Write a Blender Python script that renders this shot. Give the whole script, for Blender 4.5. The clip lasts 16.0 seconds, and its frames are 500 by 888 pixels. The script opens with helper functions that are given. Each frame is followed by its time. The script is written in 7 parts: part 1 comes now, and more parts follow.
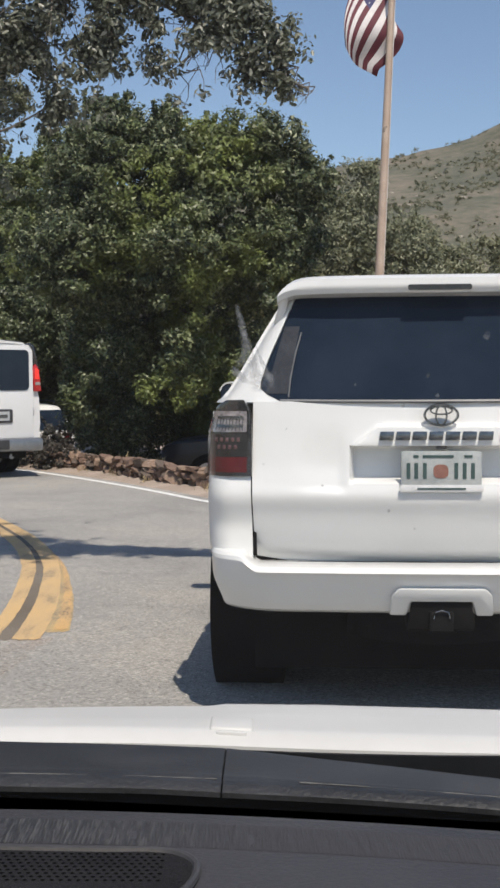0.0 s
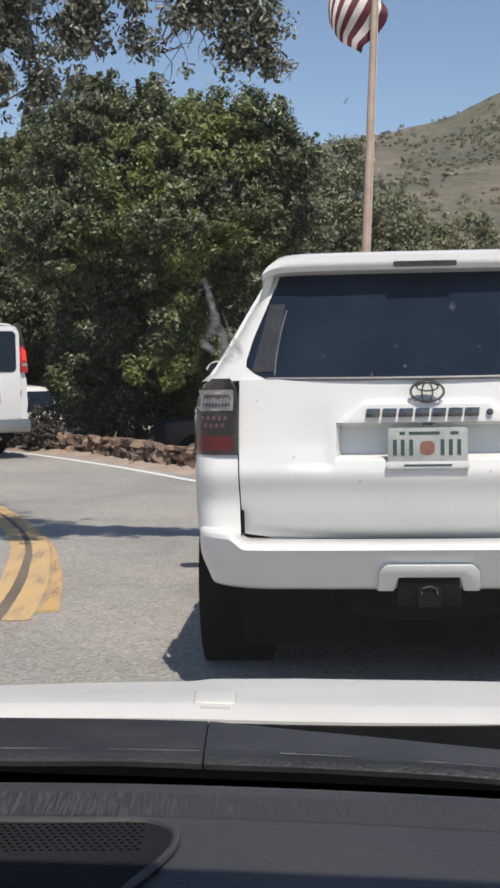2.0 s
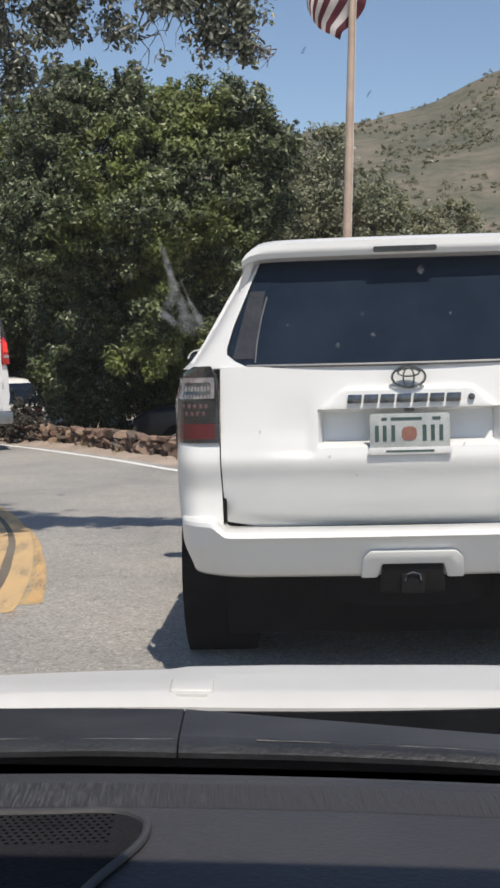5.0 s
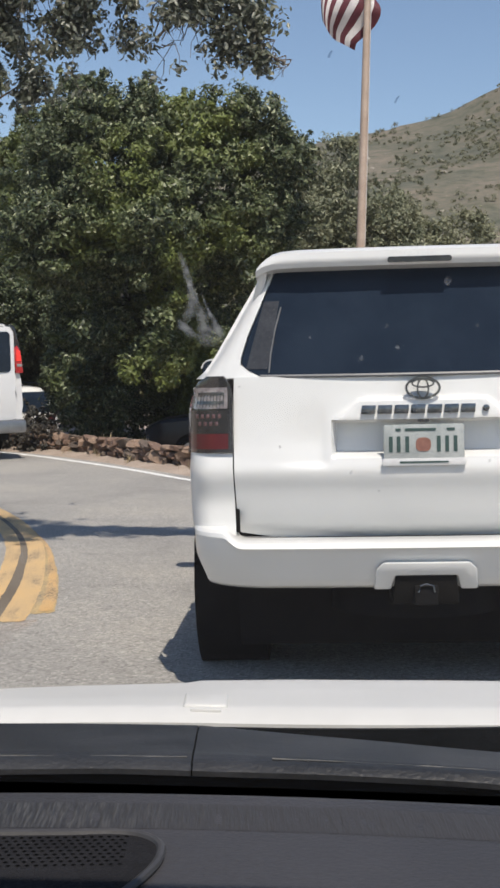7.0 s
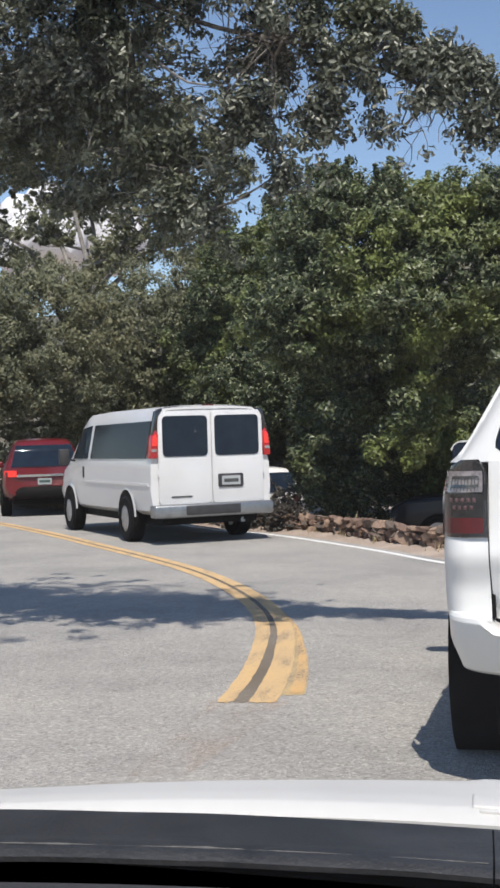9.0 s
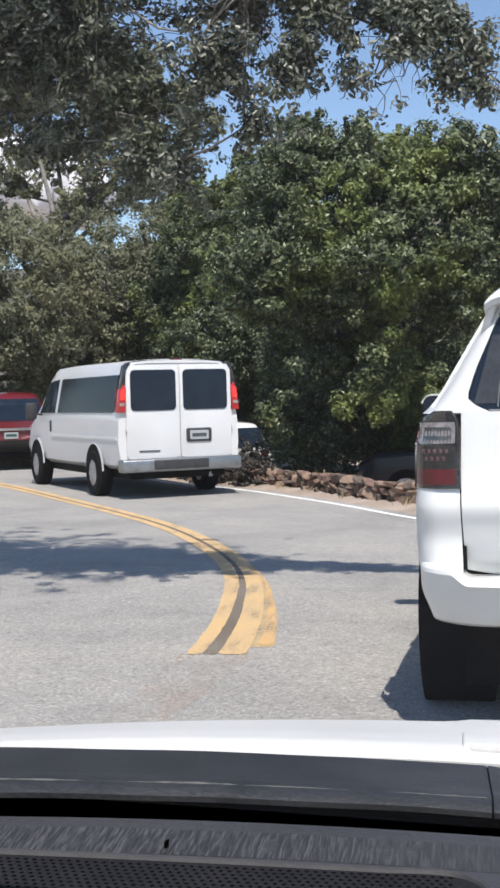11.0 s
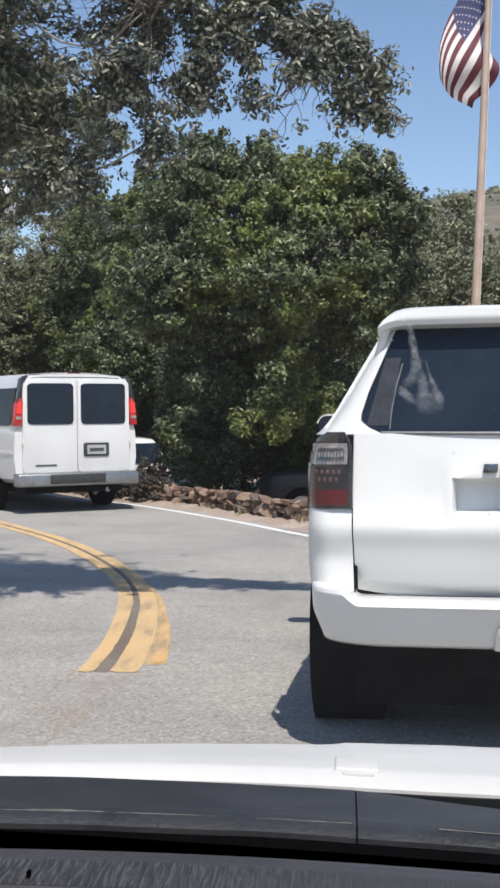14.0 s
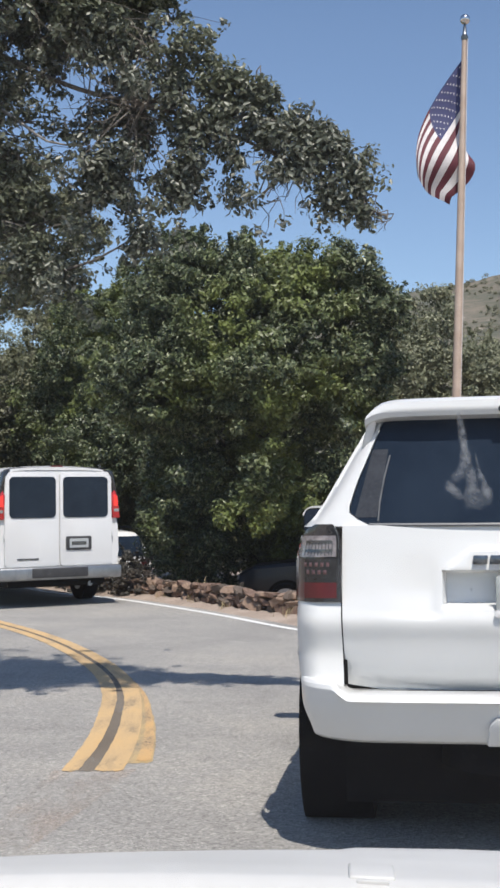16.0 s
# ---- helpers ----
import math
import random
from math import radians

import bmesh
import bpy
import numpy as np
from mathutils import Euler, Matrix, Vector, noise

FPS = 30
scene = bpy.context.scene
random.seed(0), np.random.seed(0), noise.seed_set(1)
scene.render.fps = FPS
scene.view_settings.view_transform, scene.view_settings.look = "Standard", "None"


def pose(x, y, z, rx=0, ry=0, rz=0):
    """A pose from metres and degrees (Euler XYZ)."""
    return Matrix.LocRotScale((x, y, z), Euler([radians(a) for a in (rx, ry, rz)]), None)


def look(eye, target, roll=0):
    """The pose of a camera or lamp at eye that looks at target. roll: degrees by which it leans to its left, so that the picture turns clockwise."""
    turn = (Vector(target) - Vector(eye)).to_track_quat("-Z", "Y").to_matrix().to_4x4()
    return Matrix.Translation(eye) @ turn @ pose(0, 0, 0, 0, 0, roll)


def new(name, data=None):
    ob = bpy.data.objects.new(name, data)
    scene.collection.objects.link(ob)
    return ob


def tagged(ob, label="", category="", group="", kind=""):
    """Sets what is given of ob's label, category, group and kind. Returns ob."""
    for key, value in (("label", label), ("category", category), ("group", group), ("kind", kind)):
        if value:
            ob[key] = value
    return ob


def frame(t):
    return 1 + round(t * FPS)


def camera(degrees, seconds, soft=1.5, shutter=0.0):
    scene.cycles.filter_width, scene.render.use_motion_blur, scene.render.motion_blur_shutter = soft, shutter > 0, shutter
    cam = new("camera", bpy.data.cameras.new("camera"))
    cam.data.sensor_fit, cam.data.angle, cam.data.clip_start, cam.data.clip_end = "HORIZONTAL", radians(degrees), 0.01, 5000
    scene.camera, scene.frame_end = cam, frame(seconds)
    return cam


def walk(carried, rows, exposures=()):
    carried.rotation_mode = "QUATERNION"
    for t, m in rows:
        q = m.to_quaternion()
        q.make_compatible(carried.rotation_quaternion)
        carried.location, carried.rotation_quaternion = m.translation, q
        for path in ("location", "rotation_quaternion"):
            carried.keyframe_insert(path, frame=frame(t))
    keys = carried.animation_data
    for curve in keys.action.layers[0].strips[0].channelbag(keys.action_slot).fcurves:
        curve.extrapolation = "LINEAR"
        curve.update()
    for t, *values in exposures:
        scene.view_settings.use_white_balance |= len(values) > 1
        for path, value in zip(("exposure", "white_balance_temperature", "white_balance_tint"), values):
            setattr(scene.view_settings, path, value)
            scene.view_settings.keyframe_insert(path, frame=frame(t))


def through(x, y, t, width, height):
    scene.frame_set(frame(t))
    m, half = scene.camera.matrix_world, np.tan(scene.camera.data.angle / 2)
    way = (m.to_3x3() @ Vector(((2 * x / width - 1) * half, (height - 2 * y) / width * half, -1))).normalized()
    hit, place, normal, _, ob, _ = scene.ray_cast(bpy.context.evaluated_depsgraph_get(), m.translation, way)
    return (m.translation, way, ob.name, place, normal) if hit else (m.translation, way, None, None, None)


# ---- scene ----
cam = camera(22.69, 16.0, soft=2.8)


def gaze(x, y, z, yaw, pitch, roll):
    """Camera pose from its eye and yaw to the left, pitch up and roll, in degrees."""
    return Matrix.Translation((x, y, z)) @ Euler((radians(90 + pitch), 0, radians(yaw))).to_matrix().to_4x4() @ pose(0, 0, 0, 0, 0, roll)


walk(cam, [(t, gaze(*row)) for t, *row in (
    (0, 0.0165, -0.0247, 1.3079, 0.334, -1.907, 2.335),
    (0.5, 0.0135, -0.0178, 1.3065, 0.526, -2.111, 2.48),
    (1, 0.018, 0.0042, 1.2953, 0.157, -2.469, 2.248),
    (1.5, 0.0221, -0.0134, 1.2998, 0.001, -2.445, 1.816),
    (2, 0.0252, -0.0306, 1.3049, -0.213, -2.84, 1.733),
    (2.5, 0.0178, -0.0152, 1.3083, -0.205, -1.159, 2.28),
    (3, 0.0201, -0.0099, 1.3024, -0.246, -2.044, 1.807),
    (3.5, 0.0262, -0.0064, 1.2998, -0.475, -2.513, 1.527),
    (4, 0.0257, -0.021, 1.3018, -0.497, -2.538, 1.653),
    (4.5, 0.035, -0.0106, 1.2967, -0.997, -3.214, 1.076),
    (6.8, 0.0345, -0.0029, 1.298, -0.803, -3.384, 1.078),
    (7, 0.0317, 0.008, 1.2984, -0.382, -2.873, 1.304),
    (7.5, 0.0262, -0.0095, 1.3145, 0.377, -1.214, 1.265),
    (8, -0.0217, -0.0145, 1.3163, 6.592, 0.257, 1.676),
    (8.2, -0.0085, 0.0006, 1.3297, 10.987, 1.415, 1.151),
    (10.3, -0.0162, -0.041, 1.2835, 9.991, -1.334, 0.763),
    (10.5, -0.0248, -0.0237, 1.308, 9.679, -1.361, 0.997),
    (11, -0.0347, 0.0195, 1.2903, 9.261, -1.42, 1.234),
    (11.5, -0.0353, 0.0268, 1.2887, 9.109, -1.391, 1.339),
    (12, -0.0345, 0.0277, 1.2876, 8.763, -1.382, 1.498),
    (12.5, -0.0337, 0.0247, 1.2866, 8.701, -1.854, 1.516),
    (13, -0.0297, 0.0269, 1.2849, 8.376, -2.519, 1.298),
    (13.5, -0.0216, 0.021, 1.2956, 6.431, -1.333, 1.737),
    (14, -0.0155, 0.009, 1.3018, 4.646, -0.547, 2.262),
    (14.5, -0.0176, 0.0192, 1.3039, 4.797, 0.65, 2.163),
    (15, -0.0186, 0.0222, 1.3037, 4.867, 0.731, 2.053),
    (15.5, -0.0304, 0.0285, 1.2865, 3.894, 4.215, 1.56),
    (16, -0.042, 0.0266, 1.3033, 3.944, 3.713, 1.889),
)], [(0.0, 0.05, 6900, 12.5), (7.0, 0.07, 6900, 12.5), (8.2, 0.12, 6800, 12.5), (10.3, 0.38, 6480, 12.5), (12.8, 0.41, 6520, 12.5), (14.5, 0.24, 6600, 12.5), (16.0, 0.20, 6550, 12.5)])

# ---- light ----
SUN = Vector((0.13, -0.62, 1.0)).normalized()
world = bpy.data.worlds.new("world")
scene.world = world
world.use_nodes = True
wn = world.node_tree.nodes
sky = wn.new("ShaderNodeTexSky")
sky.sky_type, sky.sun_disc = "NISHITA", False
sky.sun_elevation = math.asin(SUN.z)
sky.sun_rotation = math.atan2(SUN.x, SUN.y)
sky.air_density, sky.dust_density, sky.ozone_density = 1.0, 0.35, 2.6
wn["Background"].inputs["Strength"].default_value = 0.124
world.node_tree.links.new(sky.outputs["Color"], wn["Background"].inputs["Color"])
sun = new("sun", bpy.data.lights.new("sun", "SUN"))
sun.data.energy, sun.data.angle, sun.data.color = 4.65, radians(0.53), (1.0, 0.95, 0.87)
sun.matrix_world = look(SUN * 60, (0, 0, 0))


# ---- materials ----
def nodes_of(name):
    m = bpy.data.materials.new(name)
    m.use_nodes = True
    return m, m.node_tree.nodes, m.node_tree.links, m.node_tree.nodes["Principled BSDF"]


def ramp(n, stops):
    r = n.new("ShaderNodeValToRGB")
    while len(r.color_ramp.elements) < len(stops):
        r.color_ramp.elements.new(0.5)
    for e, (p, c) in zip(r.color_ramp.elements, stops):
        e.position, e.color = p, (*c, 1)
    return r


def noise_node(n, l, scale, detail=4.0, rough=0.6, coords="Object", stretch=None):
    tc = n.new("ShaderNodeTexCoord")
    t = n.new("ShaderNodeTexNoise")
    t.inputs["Scale"].default_value, t.inputs["Detail"].default_value, t.inputs["Roughness"].default_value = scale, detail, rough
    if stretch:
        mp = n.new("ShaderNodeMapping")
        mp.inputs["Scale"].default_value = stretch
        l.new(tc.outputs[coords], mp.inputs["Vector"])
        l.new(mp.outputs["Vector"], t.inputs["Vector"])
    else:
        l.new(tc.outputs[coords], t.inputs["Vector"])
    return t


def surface(name, c1, c2, scale=6.0, rough=0.6, metal=0.0, fine=80.0, bump=0.15, dist=0.01, coat=0.0, spread=0.12, rough2=None):
    """Two-scale procedural surface: broad stains between two colours, fine grain, and a bump."""
    m, n, l, b = nodes_of(name)
    big = noise_node(n, l, scale, 5)
    small = noise_node(n, l, fine, 3)
    mix = n.new("ShaderNodeMath")
    mix.operation = "MULTIPLY_ADD"
    mix.inputs[1].default_value = 0.35
    l.new(small.outputs["Fac"], mix.inputs[0])
    add = n.new("ShaderNodeMath")
    add.operation = "MULTIPLY"
    add.inputs[1].default_value = 0.65
    l.new(big.outputs["Fac"], add.inputs[0])
    l.new(add.outputs[0], mix.inputs[2])
    r = ramp(n, [(0.5 - spread, c1), (0.5 + spread, c2)])
    l.new(mix.outputs[0], r.inputs["Fac"])
    l.new(r.outputs["Color"], b.inputs["Base Color"])
    if rough2 is not None:
        mr = n.new("ShaderNodeMapRange")
        mr.inputs["From Min"].default_value, mr.inputs["From Max"].default_value = 0.35, 0.65
        mr.inputs["To Min"].default_value, mr.inputs["To Max"].default_value = rough, rough2
        l.new(big.outputs["Fac"], mr.inputs["Value"])
        l.new(mr.outputs["Result"], b.inputs["Roughness"])
    else:
        b.inputs["Roughness"].default_value = rough
    b.inputs["Metallic"].default_value = metal
    b.inputs["Coat Weight"].default_value = coat
    b.inputs["Coat Roughness"].default_value = 0.04
    if bump:
        bp = n.new("ShaderNodeBump")
        bp.inputs["Strength"].default_value, bp.inputs["Distance"].default_value = bump, dist
        l.new(small.outputs["Fac"], bp.inputs["Height"])
        l.new(bp.outputs["Normal"], b.inputs["Normal"])
    return m


def leaf_material(name, stops, tint, tint_scale, rough=0.42, through=0.22):
    """Leaves: a colour a leaf, broad patches of new growth, some light through the blade."""
    m, n, l, b = nodes_of(name)
    geo = n.new("ShaderNodeNewGeometry")
    r = ramp(n, stops)
    l.new(geo.outputs["Random Per Island"], r.inputs["Fac"])
    patch = noise_node(n, l, tint_scale, 2)
    pr = ramp(n, [(0.50, (0, 0, 0)), (0.66, (0.75, 0.75, 0.75))])
    l.new(patch.outputs["Fac"], pr.inputs["Fac"])
    mx = n.new("ShaderNodeMix")
    mx.data_type = "RGBA"
    l.new(pr.outputs["Color"], mx.inputs["Factor"])
    l.new(r.outputs["Color"], mx.inputs["A"])
    mx.inputs["B"].default_value = (*tint, 1)
    l.new(mx.outputs["Result"], b.inputs["Base Color"])
    b.inputs["Roughness"].default_value = rough
    tr = n.new("ShaderNodeBsdfTranslucent")
    l.new(mx.outputs["Result"], tr.inputs["Color"])
    sh = n.new("ShaderNodeMixShader")
    sh.inputs[0].default_value = through
    l.new(b.outputs[0], sh.inputs[1])
    l.new(tr.outputs[0], sh.inputs[2])
    l.new(sh.outputs[0], n["Material Output"].inputs["Surface"])
    return m


def glowing(name, colour, strength, base=(0.3, 0.01, 0.01)):
    m, n, l, b = nodes_of(name)
    b.inputs["Base Color"].default_value = (*base, 1)
    b.inputs["Emission Color"].default_value = (*colour, 1)
    b.inputs["Emission Strength"].default_value = strength
    b.inputs["Roughness"].default_value = 0.2
    return m


def clear_pane(name, tint=(1, 1, 1), gloss=0.05, rough=0.02, film=0.0105):
    """A thin pane: mostly clear, a little mirror, a film of dust."""
    m, n, l, b = nodes_of(name)
    t = n.new("ShaderNodeBsdfTransparent")
    t.inputs["Color"].default_value = (*tint, 1)
    g = n.new("ShaderNodeBsdfGlossy")
    g.inputs["Roughness"].default_value = rough
    s = n.new("ShaderNodeMixShader")
    s.inputs[0].default_value = gloss
    dust = n.new("ShaderNodeBsdfTranslucent")
    dust.inputs["Color"].default_value = (0.8, 0.8, 0.8, 1)
    s0 = n.new("ShaderNodeMixShader")
    s0.inputs[0].default_value = film
    l.new(t.outputs[0], s0.inputs[1])
    l.new(dust.outputs[0], s0.inputs[2])
    l.new(s0.outputs[0], s.inputs[1])
    l.new(g.outputs[0], s.inputs[2])
    l.new(s.outputs[0], n["Material Output"].inputs["Surface"])
    return m


M = {}
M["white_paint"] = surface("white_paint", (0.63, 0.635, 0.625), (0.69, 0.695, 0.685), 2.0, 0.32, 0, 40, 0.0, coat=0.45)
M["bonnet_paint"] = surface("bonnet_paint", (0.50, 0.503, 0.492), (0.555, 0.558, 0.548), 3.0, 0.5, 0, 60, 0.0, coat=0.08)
M["van_paint"] = surface("van_paint", (0.57, 0.575, 0.578), (0.63, 0.635, 0.638), 2.0, 0.32, 0, 30, 0.0, coat=0.5)
M["red_paint"] = surface("red_paint", (0.105, 0.006, 0.008), (0.145, 0.008, 0.011), 2.0, 0.3, 0.2, 40, 0.0, coat=0.5)
M["silver_paint"] = surface("silver_paint", (0.40, 0.42, 0.44), (0.50, 0.52, 0.53), 2.0, 0.3, 0.5, 60, 0.0, coat=0.8)
M["black_paint"] = surface("black_paint", (0.008, 0.009, 0.012), (0.014, 0.015, 0.019), 2.0, 0.35, 0, 60, 0.0, coat=0.1)
M["dark_glass"] = surface("dark_glass", (0.010, 0.017, 0.029), (0.016, 0.025, 0.040), 3.0, 0.06, 0, 40, 0.0)
M["van_glass"] = surface("van_glass", (0.010, 0.013, 0.017), (0.018, 0.022, 0.027), 3.0, 0.12, 0, 40, 0.0)
M["van_glass"].node_tree.nodes["Principled BSDF"].inputs["Specular IOR Level"].default_value = 0.2
M["van_glass"].node_tree.nodes["Principled BSDF"].inputs["IOR"].default_value = 1.25
M["dark_glass"].node_tree.nodes["Principled BSDF"].inputs["Specular IOR Level"].default_value = 0.3
M["dark_glass"].node_tree.nodes["Principled BSDF"].inputs["IOR"].default_value = 1.28
M["van_red"] = surface("van_red", (0.36, 0.016, 0.018), (0.46, 0.026, 0.028), 12, 0.15, 0, 120, 0.1, 0.002, coat=0.4)
M["black_plastic"] = surface("black_plastic", (0.022, 0.022, 0.024), (0.04, 0.04, 0.042), 8, 0.55, 0, 160, 0.1, 0.002)
M["grey_plastic"] = surface("grey_plastic", (0.10, 0.105, 0.11), (0.16, 0.165, 0.17), 6, 0.5, 0, 140, 0.1, 0.002)
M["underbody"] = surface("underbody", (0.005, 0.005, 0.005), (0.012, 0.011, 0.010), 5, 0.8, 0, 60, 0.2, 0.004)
M["tyre"] = surface("tyre", (0.006, 0.006, 0.007), (0.013, 0.0125, 0.012), 9, 0.85, 0, 90, 0.25, 0.004)
M["rim"] = surface("rim", (0.35, 0.36, 0.37), (0.48, 0.48, 0.49), 7, 0.35, 0.85, 60, 0.05, 0.002)
M["chrome"] = surface("chrome", (0.55, 0.56, 0.58), (0.7, 0.71, 0.72), 9, 0.14, 1.0, 90, 0.0)
M["dull_chrome"] = surface("dull_chrome", (0.24, 0.25, 0.26), (0.36, 0.365, 0.37), 7, 0.38, 0.9, 60, 0.04, 0.002)
M["badge"] = surface("badge", (0.09, 0.10, 0.11), (0.20, 0.21, 0.22), 30, 0.22, 0.9, 90, 0.0)
M["red_lens"] = surface("red_lens", (0.06, 0.007, 0.010), (0.09, 0.010, 0.013), 12, 0.16, 0, 120, 0.12, 0.002, coat=0.0)
M["smoked_lens"] = surface("smoked_lens", (0.012, 0.012, 0.013), (0.030, 0.030, 0.031), 14, 0.16, 0, 90, 0.12, 0.003, coat=0.0)
M["clear_lens"] = surface("clear_lens", (0.16, 0.145, 0.15), (0.40, 0.365, 0.37), 22, 0.1, 0.3, 70, 0.5, 0.006, coat=0.8)
M["lens_black"] = surface("lens_black", (0.012, 0.012, 0.014), (0.03, 0.03, 0.033), 14, 0.12, 0, 90, 0.0, coat=0.6)
M["lit_lens"] = glowing("lit_lens", (1.0, 0.05, 0.03), 0.55, (0.5, 0.02, 0.02))
M["diode"] = surface("diode", (0.10, 0.05, 0.05), (0.20, 0.12, 0.12), 60, 0.2, 0.4, 90, 0.0)
M["plate_white"] = surface("plate_white", (0.27, 0.295, 0.29), (0.36, 0.38, 0.375), 12, 0.4, 0, 90, 0.05, 0.001)
M["plate_green"] = surface("plate_green", (0.025, 0.055, 0.05), (0.04, 0.075, 0.07), 20, 0.45, 0, 90, 0.0)
M["plate_orange"] = surface("plate_orange", (0.19, 0.085, 0.065), (0.26, 0.12, 0.09), 20, 0.45, 0, 90, 0.0)
M["leaf_bush"] = leaf_material("leaf_bush", [(0.0, (0.021, 0.031, 0.017)), (0.45, (0.054, 0.073, 0.036)), (0.8, (0.115, 0.140, 0.068)), (1.0, (0.29, 0.31, 0.19))], (0.170, 0.205, 0.05), 0.42, 0.42, 0.10)
M["leaf_oak"] = leaf_material("leaf_oak", [(0.0, (0.048, 0.056, 0.040)), (0.5, (0.104, 0.117, 0.084)), (0.85, (0.176, 0.186, 0.142)), (1.0, (0.34, 0.34, 0.285))], (0.135, 0.150, 0.088), 0.7, 0.38, 0.25)
M["leaf_far"] = leaf_material("leaf_far", [(0.0, (0.085, 0.096, 0.055)), (0.5, (0.165, 0.178, 0.104)), (1.0, (0.30, 0.30, 0.19))], (0.20, 0.195, 0.105), 0.3, 0.6, 0.32)
M["leaf_olive"] = leaf_material("leaf_olive", [(0.0, (0.07, 0.082, 0.05)), (0.5, (0.15, 0.165, 0.095)), (1.0, (0.30, 0.305, 0.20))], (0.19, 0.185, 0.10), 0.45, 0.55, 0.2)
M["bark"] = surface("bark", (0.07, 0.06, 0.052), (0.20, 0.18, 0.155), 9, 0.9, 0, 40, 0.6, 0.02)
M["dark_bark"] = surface("dark_bark", (0.018, 0.016, 0.014), (0.05, 0.045, 0.04), 9, 0.95, 0, 40, 0.5, 0.02)
M["dry_grass"] = surface("dry_grass", (0.20, 0.15, 0.08), (0.42, 0.34, 0.20), 9, 0.8, 0, 40, 0.0)
M["pole_paint"] = surface("pole_paint", (0.35, 0.265, 0.205), (0.46, 0.365, 0.295), 3, 0.5, 0.1, 60, 0.1, 0.003)
M["sign_yellow"] = surface("sign_yellow", (0.72, 0.30, 0.012), (0.80, 0.36, 0.02), 6, 0.4, 0, 70, 0.03, 0.001)
M["sign_black"] = surface("sign_black", (0.012, 0.012, 0.012), (0.02, 0.02, 0.02), 9, 0.5, 0, 70, 0.0)
M["sign_red"] = surface("sign_red", (0.50, 0.03, 0.02), (0.6, 0.04, 0.03), 9, 0.4, 0, 70, 0.0)
M["flag_red"] = surface("flag_red", (0.075, 0.010, 0.018), (0.105, 0.016, 0.026), 9, 0.75, 0, 200, 0.1, 0.001)
M["flag_white"] = surface("flag_white", (0.50, 0.48, 0.48), (0.60, 0.58, 0.57), 9, 0.75, 0, 200, 0.1, 0.001)
M["flag_blue"] = surface("flag_blue", (0.022, 0.028, 0.09), (0.035, 0.04, 0.12), 9, 0.75, 0, 200, 0.1, 0.001)
M["dash"] = surface("dash", (0.030, 0.030, 0.033), (0.046, 0.045, 0.049), 5, 0.5, 0, 260, 0.35, 0.002)
M["dash_dark"] = surface("dash_dark", (0.02, 0.021, 0.024), (0.034, 0.035, 0.04), 9, 0.6, 0, 300, 0.3, 0.002)
M["frit"] = surface("frit", (0.002, 0.002, 0.0023), (0.0035, 0.0035, 0.004), 9, 0.9, 0, 90, 0.0)
M["frit"].node_tree.nodes["Principled BSDF"].inputs["Specular IOR Level"].default_value = 0.0
M["cowl"] = surface("cowl", (0.010, 0.011, 0.0125), (0.028, 0.029, 0.032), 12, 0.5, 0, 220, 0.4, 0.003)
M["headliner"] = surface("headliner", (0.34, 0.33, 0.31), (0.42, 0.41, 0.39), 8, 0.9, 0, 240, 0.2, 0.002)
M["screen_glass"] = clear_pane("screen_glass", (0.985, 0.99, 0.985), 0.02)

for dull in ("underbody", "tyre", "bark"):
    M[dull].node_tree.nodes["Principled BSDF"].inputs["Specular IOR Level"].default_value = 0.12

M["leaf_bush"].node_tree.nodes["Principled BSDF"].inputs["Specular IOR Level"].default_value = 0.3


# ---- helpers of this scene ----
def part(name, bm, material, parent, label="", smooth=True, kind=""):
    """Link a bmesh as one mesh object under a thing or a part."""
    me = bpy.data.meshes.new(name)
    bmesh.ops.recalc_face_normals(bm, faces=bm.faces)
    bm.to_mesh(me)
    bm.free()
    me.materials.append(M[material])
    if smooth:
        me.polygons.foreach_set("use_smooth", [True] * len(me.polygons))
        me.set_sharp_from_angle(angle=radians(38))
    ob = new(name, me)
    ob.parent = parent
    return tagged(ob, label, kind=kind)


def base(name, label, category, m=None, group="", kind=""):
    """An Empty at the foot of a thing."""
    ob = new(name)
    ob.empty_display_size = 0.2
    if m is not None:
        ob.matrix_basis = m
    return tagged(ob, label, category, group, kind)


def box(x0, x1, y0, y1, z0, z1, bevel=0.0, seg=2, bm=None):
    b = bmesh.new()
    bmesh.ops.create_cube(b, size=1, matrix=Matrix.Translation(((x0 + x1) / 2, (y0 + y1) / 2, (z0 + z1) / 2)) @ Matrix.Diagonal((x1 - x0, y1 - y0, z1 - z0, 1)))
    if bevel:
        bmesh.ops.bevel(b, geom=b.edges[:], offset=bevel, segments=seg, affect="EDGES", profile=0.5)
    return joined(bm, b)


def joined(bm, b):
    """Add mesh b to bm, where bm is given."""
    if bm is None:
        return b
    me = bpy.data.meshes.new("tmp")
    b.to_mesh(me)
    b.free()
    bm.from_mesh(me)
    bpy.data.meshes.remove(me)
    return bm


